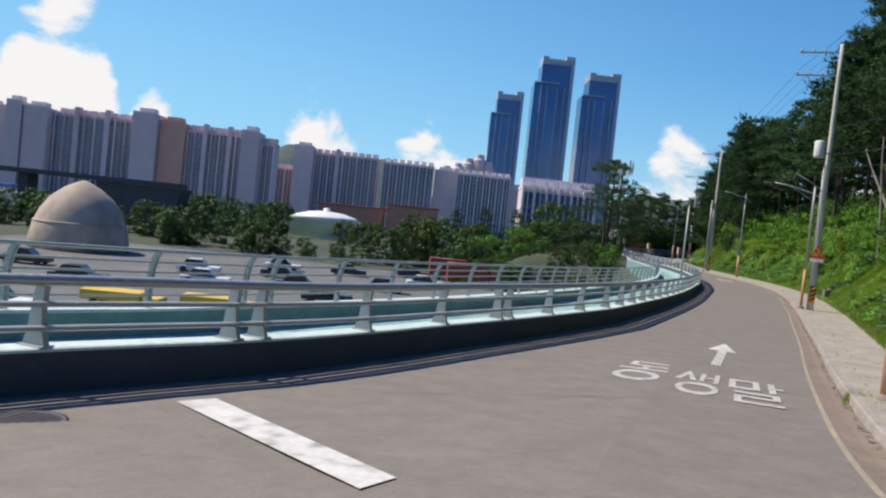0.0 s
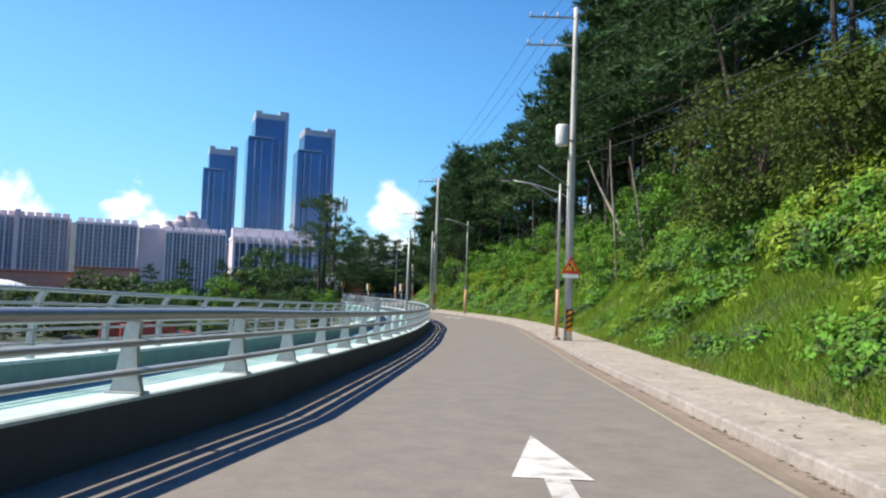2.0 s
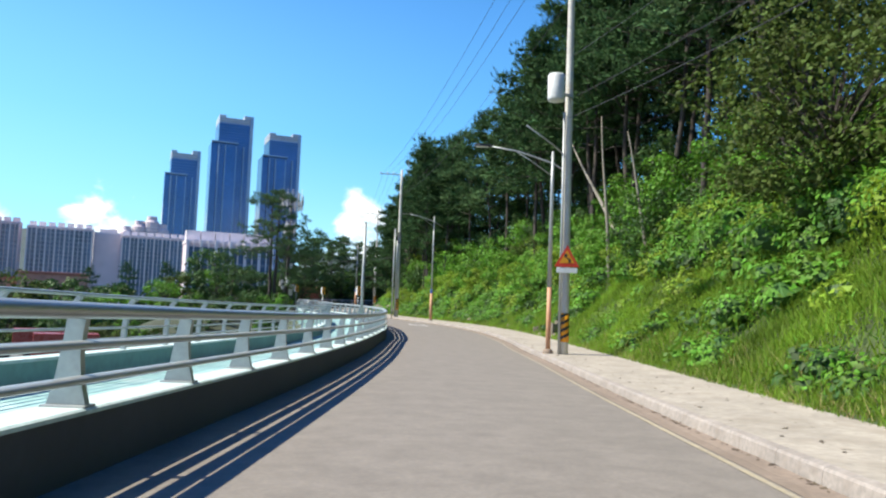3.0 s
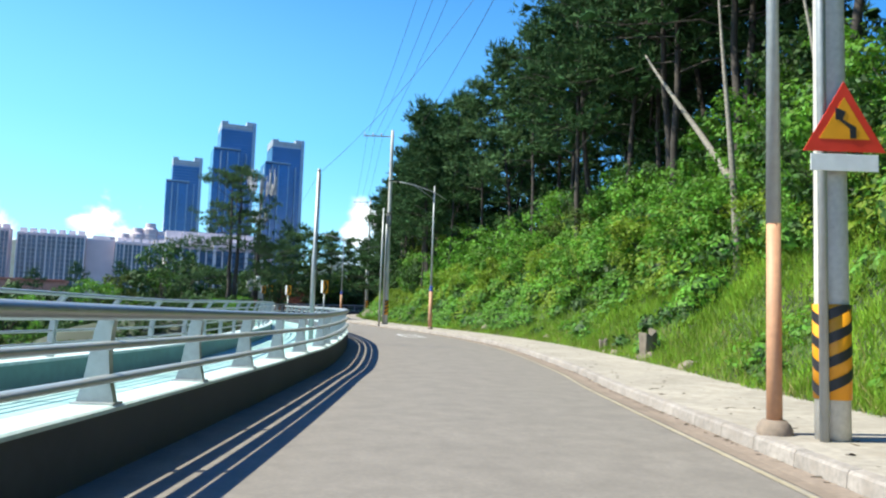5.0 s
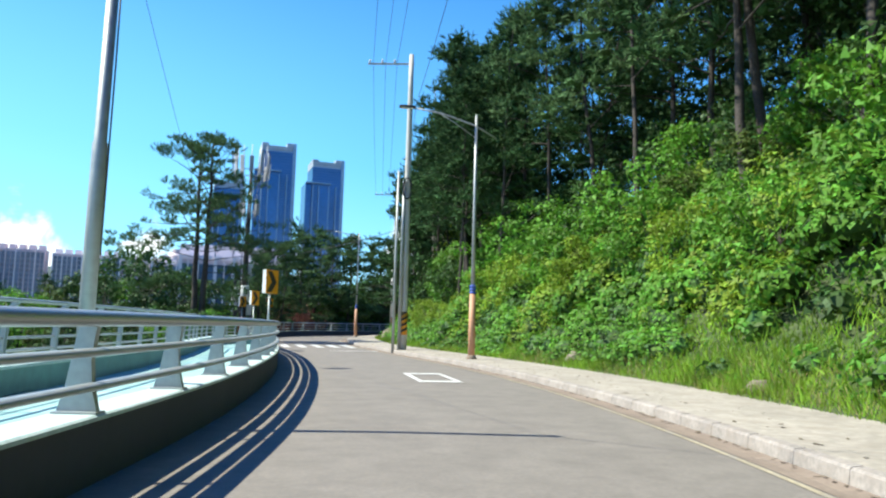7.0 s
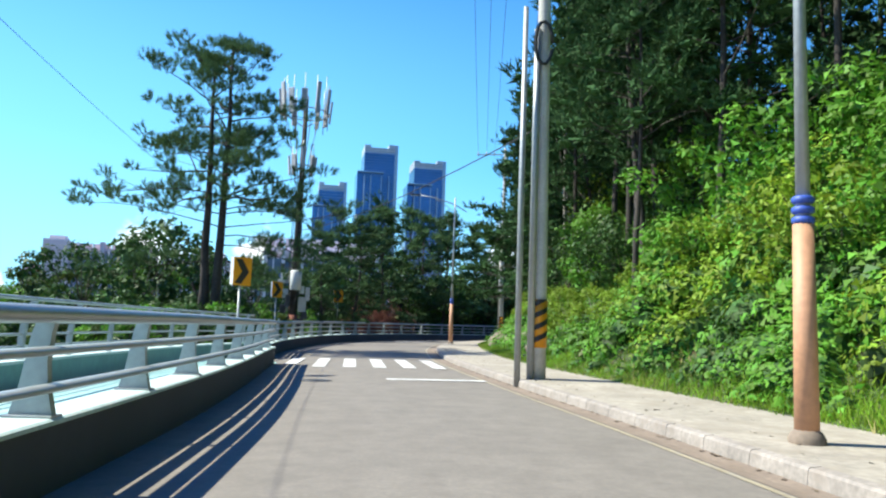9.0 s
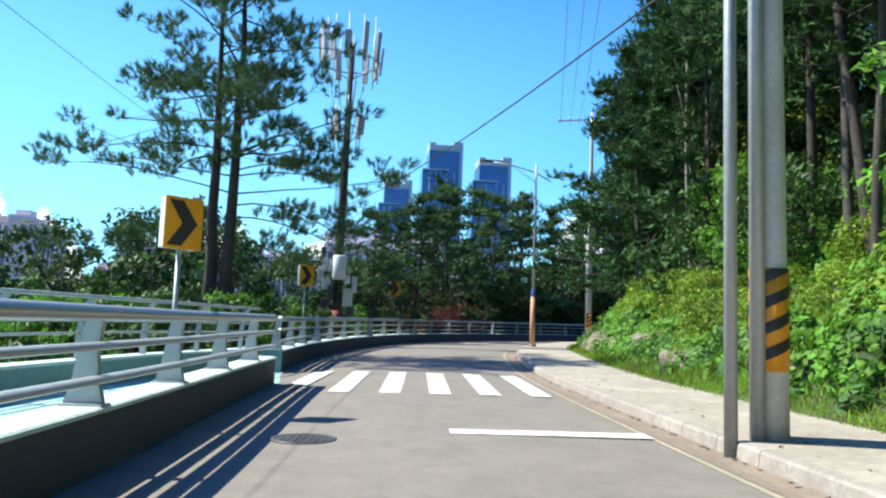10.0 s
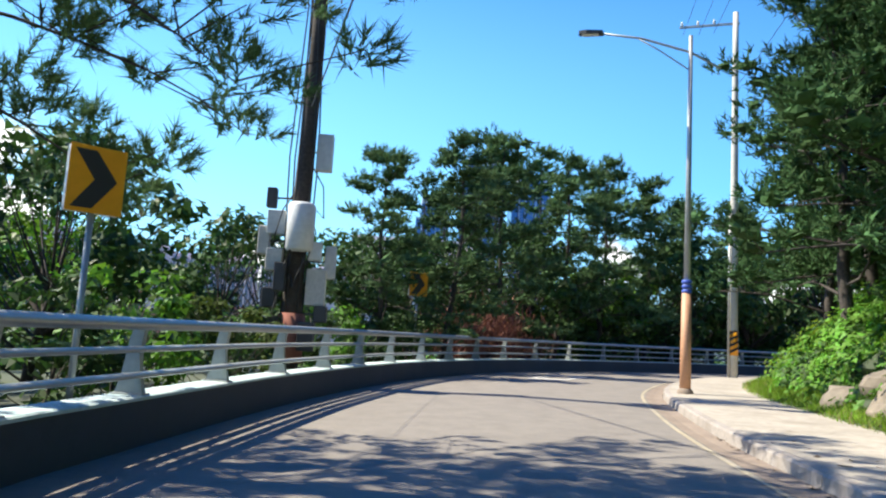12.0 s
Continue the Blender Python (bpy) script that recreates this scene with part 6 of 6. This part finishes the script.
# ---- buildings far off ----
def apartment(x0, x1, y, top, label, deep=13.0, gables=(), white=False, pink=False, base=-8.0, bays=6, storey=2.8):
    """A slab block with its long face towards the road: wall, glazed bays between fins, slabs, stair towers."""
    ob = thing("apartment_block", (x0, y, base), label, "apartment building", "apartment blocks in the distance")
    w, h = x1 - x0, top - base
    bays, gables = bays * 2, tuple(g * 2 for g in gables)
    body = "apt_pink" if pink else "apt"
    part("wall", from_bm("wall", box((0, 0.9, 0), (w, deep, h)), body), ob)
    for k in range(bays + 1):
        x = w * k / bays
        half = 0.35 if k % 2 == 0 or k == bays else 0.14
        edge = half if k == 0 else -half if k == bays else 0
        bm = box((x - half + edge, -0.2 if half > 0.3 else 0.1, 0), (x + half + edge, 0.92, h + (0.8 if white else 0)))
        part("fin", from_bm("fin", bm, "apt_white" if white or k % 4 == 0 else body), ob)
    floors = int(h / storey)
    for k in range(bays):
        a, b = w * k / bays + (0.35 if k % 2 == 0 else 0.14), w * (k + 1) / bays - (0.14 if k % 2 == 0 else 0.35)
        if k in gables:
            part("stair_tower", from_bm("stair_tower", box((a - 0.2, -1.0, 0), (b + 0.2, 3.0, h + 4.5)), body), ob)
            continue
        glazing = part("window_bay", from_bm("window_bay", box((a, 0.5, 1), (b, 0.86, h - 1)), "apt_glass"), ob)
        bm = bmesh.new()
        for f in range(1, floors):
            add_box(bm, (a, 0.2, f * storey - 0.3), (b, 0.495, f * storey + 0.3))
        part("balcony_stack", from_bm("balcony_stack", bm, "apt_slab"), glazing)["kind"] = "stuff"
    roof = box((-0.2, 0.7, h), (w + 0.2, deep, h + 0.8))
    for k in range(1, bays, 2):
        add_box(roof, (w * k / bays - 1.8, 4, h + 0.8), (w * k / bays + 1.8, 9, h + 3.6))
    part("roof", from_bm("roof", roof, "apt_white" if white else "apt"), ob)
    return ob


def gable(x0, x1, y, top, label, pink=False, base=-8.0, deep=14):
    ob = thing("apartment_block", (x0, y, base), label, "apartment building", "apartment blocks in the distance")
    w, h = x1 - x0, top - base
    part("wall", from_bm("wall", box((0, 0, 0), (w, deep, h)), "apt_pink" if pink else "apt"), ob)
    bm = box((w * 0.2, 2, h), (w * 0.8, 8, h + 3.0))
    add_box(bm, (0, 0, h), (w, 0.6, h + 0.9))
    part("roof", from_bm("roof", bm, "apt_white" if not pink else "apt_pink"), ob)
    bm = bmesh.new()
    for f in range(1, int(h / 2.8)):
        add_box(bm, (-0.02, 0.0, f * 2.8 - 0.06), (w + 0.02, deep, f * 2.8 + 0.06))
    part("storey_joint_stack", from_bm("storey_joint_stack", bm, "apt"), ob)["kind"] = "stuff"
    return ob


grey = "grey apartment slab with rows of dark glazed balconies"
gable(-300, -250, 424, 40, "plain lavender grey apartment gable wall")
gable(-250, -241.5, 418, 43, "plain lavender grey apartment gable wall")
gable(-240.5, -227, 419, 41, "plain lavender grey apartment gable wall")
apartment(-226, -180, 424, 39, grey, gables=(2, 5), bays=8)
gable(-179.5, -165.5, 418, 43.5, "plain lavender grey apartment gable wall")
gable(-165, -151, 421, 40.5, "salmon pink apartment gable wall", True)
apartment(-150.5, -118.5, 424, 37, grey, gables=(2, 5), bays=7)
gable(-118.4, -108.5, 418, 39.5, "plain lavender grey apartment gable wall")
apartment(-108.3, -101, 424, 34, grey, bays=2)
apartment(-131.7, -119, 566, 28, "salmon and cream apartment block", pink=True, bays=4)
gable(-118.6, -104, 560, 46, "plain lavender grey apartment gable wall")
apartment(-103.5, -56, 564, 42, grey, gables=(3,), bays=9)
apartment(-51.3, -13.5, 558, 40, "apartment slab framed in white with dark blue glazing", white=True, bays=7)
gable(-13, 3.5, 562, 38.5, "plain lavender grey apartment gable wall")
apartment(4, 44, 558, 37.5, "apartment slab framed in white with dark blue glazing", white=True, bays=8)
gable(44.5, 56, 560, 31, "plain lavender grey apartment gable wall")
apartment(57, 78, 562, 31, "apartment slab framed in white with dark blue glazing", white=True, bays=5)
apartment(80, 104, 566, 32, grey, bays=5)
for x, r, z in ((-6, 6, 62), (6, 6, 66), (17, 6.5, 72), (28, 7, 77), (38, 6, 70)):
    ob = thing("round_tower_block", (x, 800, -8), "pinkish grey rounded apartment tower", "apartment building", "apartment blocks in the distance")
    part("wall", from_bm("wall", add_turned(bmesh.new(), [(r, 0), (r, z), (r * 0.7, z + 2), (r * 0.65, z + 6)], 14), "apt"), ob)
    bm = bmesh.new()
    for f in range(1, int(z / 3)):
        add_turned(bm, [(r + 0.3, f * 3), (r + 0.3, f * 3 + 0.6)], 14)
    part("balcony_stack", from_bm("balcony_stack", bm, "apt_white"), ob)["kind"] = "stuff"


def glass_tower(x0, x1, y, base, top, shoulder, label):
    ob = thing("glass_tower", (x0, y, base), label, "skyscraper", "three glass towers")
    w, h = x1 - x0, top - base
    deep = w * 0.9
    a = w * 0.16
    part("core", from_bm("core", box((a, 0, 0), (w, deep, h - 12)), "tower_glass"), ob)
    part("side_wing", from_bm("side_wing", box((0, 3, 0), (a, deep - 3, shoulder * h)), "tower_glass"), ob)
    part("front_bay", from_bm("front_bay", box((a + w * 0.18, -4, 0), (a + w * 0.45, 0, shoulder * h * 0.97)), "tower_glass"), ob)
    part("right_rib", from_bm("right_rib", box((w * 0.93, -1.5, 0), (w + 0.8, deep * 0.5, h)), "tower_trim"), ob)
    crown = bmesh.new()
    for x0, x1, z1 in ((a, a + w * 0.16, h - 1), (a + w * 0.16, w * 0.78, h - 4.5), (w * 0.78, w, h + 1)):
        add_box(crown, (x0, 0.6, h - 12), (x1, deep - 2, z1))
    part("crown", from_bm("crown", crown, "tower_crown"), ob, label="pale louvred crown")
    part("crown_cap", from_bm("crown_cap", box((a, -0.3, h - 13), (w * 0.93, deep, h - 11.5)), "tower_trim"), ob)
    for z, x, b in ((shoulder * h, 0, a + w * 0.5), (h * 0.33, 0, w)):
        part("belt", from_bm("belt", box((x - 0.4, -4.6, z - 1.2), (b, -0.02, z + 0.6)), "tower_trim"), ob)
    for x in (a + w * 0.18, a + w * 0.45, a + w * 0.02, w * 0.8):
        part("mullion", from_bm("mullion", box((x - 0.7, -4.4, 0), (x + 0.5, -0.02, shoulder * h * 0.98)), "tower_trim"), ob)
    bm = bmesh.new()
    for f in range(1, int(h / 4)):
        add_box(bm, (a - 0.05, -0.12, f * 4 - 0.2), (w, deep, f * 4 + 0.2))
    part("spandrel_stack", from_bm("spandrel_stack", bm, "apt_slab"), ob)["kind"] = "stuff"
    return ob


glass_tower(50, 96, 1150, -10, 208, 0.84, "dark blue glass skyscraper with stepped crown")
glass_tower(111, 168, 1150, -10, 268, 0.85, "tallest dark blue glass skyscraper with stepped crown")
glass_tower(185, 240, 1150, -10, 250, 0.86, "dark blue glass skyscraper with pale vertical ribs")

# tank, dome, viaduct, low roofs
tank = thing("storage_tank", (-36.0, 224.0, -8.5), "pale green storage tank with a shallow white domed roof", "storage tank")
part("shell", from_bm("shell", add_turned(bmesh.new(), [(10.5, 0), (10.5, 6.3), (10.65, 6.35), (10.65, 6.6)], 48), "tank", True), tank)
part("roof", from_bm("roof", add_turned(bmesh.new(), [(10.7, 6.6), (8.5, 7.7), (5.0, 8.7), (1.0, 9.1), (0.9, 9.9), (0.2, 10.0)], 48), "white", True), tank)
dome = thing("stone_dome", (-45.5, 93.5, -7.0), "weathered brown egg-shaped dome standing below the viaduct", "dome")
part("shell", from_bm("shell", add_turned(bmesh.new(), [(5.7, 0), (5.75, 1.2), (5.4, 3.0), (4.7, 4.8), (3.6, 6.4), (2.2, 7.6), (0.9, 8.3), (0.2, 8.6)], 36), "dome", True), dome)
part("ridge_band", from_bm("ridge_band", add_turned(bmesh.new(), [(5.35, 3.2), (5.4, 3.3), (5.3, 3.5)], 36), "dome", True), dome)
viaduct = thing("viaduct", (-78, 186, -12.0), "grey concrete viaduct end with a slanted wall", "viaduct")
part("deck", from_bm("deck", box((-60, 0, 14.4), (10, 9, 15.6), 0.05), "parapet"), viaduct)
part("abutment", from_bm("abutment", prism([(-6, 0), (7, 0), (11.5, 14.3), (-10, 14.3)], Matrix(((1, 0, 0, 0), (0, 0, 1, 1), (0, 1, 0, 0), (0, 0, 0, 1))), 7.5), "parapet"), viaduct)
for x in (-50, -30):
    part("pier", from_bm("pier", box((x, 2, 0), (x + 2.4, 7, 14.4), 0.1), "parapet"), viaduct)
for x, y, w, d, h, mat in ((-52, 300, 26, 14, 11, "brick"), (-24, 296, 20, 14, 13, "brick"), (-4, 310, 12, 12, 6, "apt"), (-140, 215, 12, 10, 6, "blue"), (-125, 210, 16, 8, 4, "white")):
    ob = thing("low_building", (x, y, -8), "low building with a flat coloured roof among the trees", "building")
    part("wall", from_bm("wall", box((0, 0, 0), (w, d, h)), "salmon_wall" if mat == "brick" else "white"), ob)
    part("roof", from_bm("roof", box((-0.4, -0.4, h), (w + 0.4, d + 0.4, h + 0.9), 0.1), mat), ob)
apartment(22, 45, 232, 14, "white apartment block with blue windows beyond the trees", white=True, bays=6)

# far ridges
def ridge(name, x0, x1, y, z, seed, label):
    n = 60
    xs = np.linspace(x0, x1, n)
    top = z * np.sin(np.linspace(0, math.pi, n)) ** 0.7 * (1 + 0.25 * bumps(xs, xs * 0 + seed, 14.0 / abs(x1 - x0), seed))
    rows = [np.stack([xs, np.full(n, y - 260.0), np.full(n, -9.0)], 1), np.stack([xs, np.full(n, y - 90.0), top * 0.6], 1), np.stack([xs, np.full(n, float(y)), top], 1), np.stack([xs, np.full(n, y + 300.0), np.full(n, -9.0)], 1)]
    idx = np.arange(4 * n).reshape(4, n)
    faces = np.stack([idx[:-1, :-1], idx[:-1, 1:], idx[1:, 1:], idx[1:, :-1]], -1).reshape(-1, 4)
    structure(part(name, poly_mesh(name, np.concatenate(rows), faces, "hills", True)), label, "hill")


ridge("backdrop_ridge_1", -700, 60, 2000, 140, 3, "blue-green wooded ridge far behind the apartments, tinted for haze")
ridge("backdrop_ridge_2", 180, 900, 1500, 95, 9, "wooded ridge far behind the towers")

# lowland trees
LOW = [broadleaf_meshes(150 + k, 9.0, 4.2, 38, 42, 0.62, m, 0.25, "bark", 0.05, True) for k, m in enumerate(("leaf_dark", "leaf_dark", "leaf_dark", "leaf_olive"))]
low_rng = random.Random(31)
for k in range(84):
    x = low_rng.uniform(-100, 34)
    y = low_rng.uniform(128, 232) - (0.2 * x if x < 0 else 0)
    if (x + 36) ** 2 + (y - 224) ** 2 < 17 ** 2 or (-108 < x < -62 and y < 178) or (x + 34) ** 2 < 70 and y < 224:
        continue
    v = low_rng.randrange(4)
    tree("broadleaf_tree", LOW[v], upright((x, y, -8.1), low_rng.uniform(0.65, 1.1), low_rng.uniform(0, 6)), "rounded dark tree in the lowland belt", "tree", "trees of the lowland belt")
for k in range(48):
    x = low_rng.uniform(-95, 18)
    y = low_rng.uniform(112, 136) - (0.15 * x if x < 0 else 0)
    if abs(x + 0.16 * y) < 6.5:
        continue
    tree("broadleaf_tree", LOW[low_rng.choice((0, 2, 0, 2, 1))], upright((x, y, -7.6), low_rng.uniform(0.5, 0.78), low_rng.uniform(0, 6)), "rounded dark tree in the lowland belt", "tree", "trees of the lowland belt")
for x, y, sc in ((-26, 121, 0.38), (-21.5, 119, 0.36), (-17, 121.5, 0.34), (-14, 118, 0.36), (-23.5, 127, 0.4), (-18.5, 128, 0.36), (-28.5, 126, 0.45), (-12, 124, 0.42)):
    tree("broadleaf_tree", LOW[2 if x > -20 else 0], upright((x, y, -7.6), sc, x), "rounded dark tree before the storage tank", "tree", "trees of the lowland belt")
for x, y, sc in ((14, 152, 1.2), (19, 158, 1.3), (23, 164, 1.4), (8, 160, 1.2), (29, 170, 1.3), (2, 165, 1.1)):
    tree("pine_tree", BACK[1], upright((x, y, -7.0), sc * 0.62, x), "dark pine in the lowland belt", "pine tree", "pines of the lowland belt")


def vehicle(at, turn, length, width, height, paint, label, category, truck=False):
    ob = thing("parked_vehicle", Matrix.Translation(at) @ Matrix.Rotation(turn, 4, "Z"), label, category)
    L, W, H = length / 2, width / 2, height
    if truck:
        part("body", from_bm("body", box((-L, -W, 0.6), (L * 0.5, W, H), 0.05), paint), ob)
        part("cab", from_bm("cab", box((L * 0.55, -W, 0.5), (L, W, H * 0.8), 0.15), paint), ob)
        part("windscreen", from_bm("windscreen", box((L * 0.8, -W * 0.9, H * 0.45), (L + 0.02, W * 0.9, H * 0.72), 0.03), "car_glass"), ob)
    else:
        part("body", from_bm("body", box((-L, -W, 0.25), (L, W, H * 0.55), 0.12), paint), ob)
        part("cabin", from_bm("cabin", prism([(-L * 0.75, H * 0.5), (L * 0.5, H * 0.5), (L * 0.15, H), (-L * 0.5, H)], Matrix(((1, 0, 0, 0), (0, 0, 1, -W * 0.85), (0, 1, 0, 0), (0, 0, 0, 1))), W * 1.7), "car_glass"), ob)
        part("roof", from_bm("roof", box((-L * 0.48, -W * 0.8, H - 0.03), (L * 0.13, W * 0.8, H + 0.03), 0.02), paint), ob)
    for x in (-L * 0.62, L * 0.62):
        for y in (-W, W):
            part("wheel", from_bm("wheel", tube([(x, y - 0.1, 0.34), (x, y + 0.1, 0.34)], 0.34, 14), "black"), ob)
    return ob


for x, y, turn, kind in ((-27, 45.5, 0.15, "w"), (-32, 47, 0.1, "w"), (-21.5, 51, 0.1, "y"), (-15.5, 53.0, 0.12, "y"), (-4, 103, 0.1, "d"), (1.5, 106, 0.1, "r"), (6.5, 110, 0.1, "w"), (10.0, 112, 0.1, "w"), (-10, 66, 0.15, "d"), (-14, 74, 0.1, "d"), (-22, 70, 0.1, "w"), (-6, 80, 0.1, "d"), (-30, 62, 0.1, "d"), (-36, 58, 0.12, "d"), (-18, 84, 0.1, "d"), (-2, 90, 0.1, "w"), (-26, 80, 0.1, "w"), (-12, 96, 0.1, "d"), (4, 98, 0.1, "r"), (-40, 72, 0.1, "d"), (-20, 94, 0.1, "w")):
    if kind == "y":
        vehicle((x, y, -6.93), turn, 5.2, 2.1, 1.25, "car_yellow", "yellow lorry parked in the yard", "lorry", True)
    elif kind == "r":
        vehicle((x, y, -6.93), turn, 7.0, 2.4, 3.0, "car_red", "dull red lorry parked in the yard", "lorry", True)
    else:
        vehicle((x, y, -6.93), turn, 4.5, 1.8, 1.45, "car_white" if kind == "w" else "car_dark", "white car parked in the yard" if kind == "w" else "dark car parked in the yard", "car")

# ---- kerb stones ----
kerb = structure(sweep("kerb", S_MIN, S_MAX, lambda s: [(gutter_at(s) - 0.432, -0.1), (gutter_at(s) - 0.455, 0.12), (gutter_at(s) - 0.475, 0.146), (gutter_at(s) - 0.578, 0.158)], "kerb"), "pale granite kerb between gutter and footway", "kerb")
STONE = kerb_stone_mesh()
for s in np.arange(-8.0, 150.0, 1.0):
    a, b = on(s, gutter_at(s) - 0.42), on(s + 1.0, gutter_at(s + 1.0) - 0.42)
    d = (b - a).normalized()
    x = d.cross(Vector((0, 0, 1))).normalized()
    z = x.cross(d)
    m = Matrix((x, d, z)).transposed().to_4x4()
    m.translation = (a + b) / 2
    part("kerb_stone", STONE, kerb, m)


# dry leaves and grit lying on the footway and in the gutter
litter_rng = np.random.default_rng(61)
n = 1500
s = litter_rng.uniform(2, 124, n)
in_gutter = litter_rng.uniform(0, 1, n) < 0.6
lat = np.where(in_gutter, gutter_at(s) - 0.33 - np.abs(litter_rng.normal(0, 0.05, n)), gutter_at(s) - 0.75 - litter_rng.uniform(0, 1, n) ** 1.5 * np.maximum(gutter_at(s) - 0.9 - back_at(s), 0.1))
up = np.where(in_gutter, 0.004, 0.183)
p = on_many(s, lat, up)
v, f = leaf_quads(p, np.tile([0.0, 0.0, 1.0], (n, 1)), litter_rng.uniform(0.03, 0.11, n) * litter_rng.choice([1, 1, 1, 1.8], n), litter_rng, 0.12)
stuff("leaf_litter", poly_mesh("leaf_litter", v, f, "litter"), "dry brown leaves and grit scattered along footway and gutter", "leaf litter")
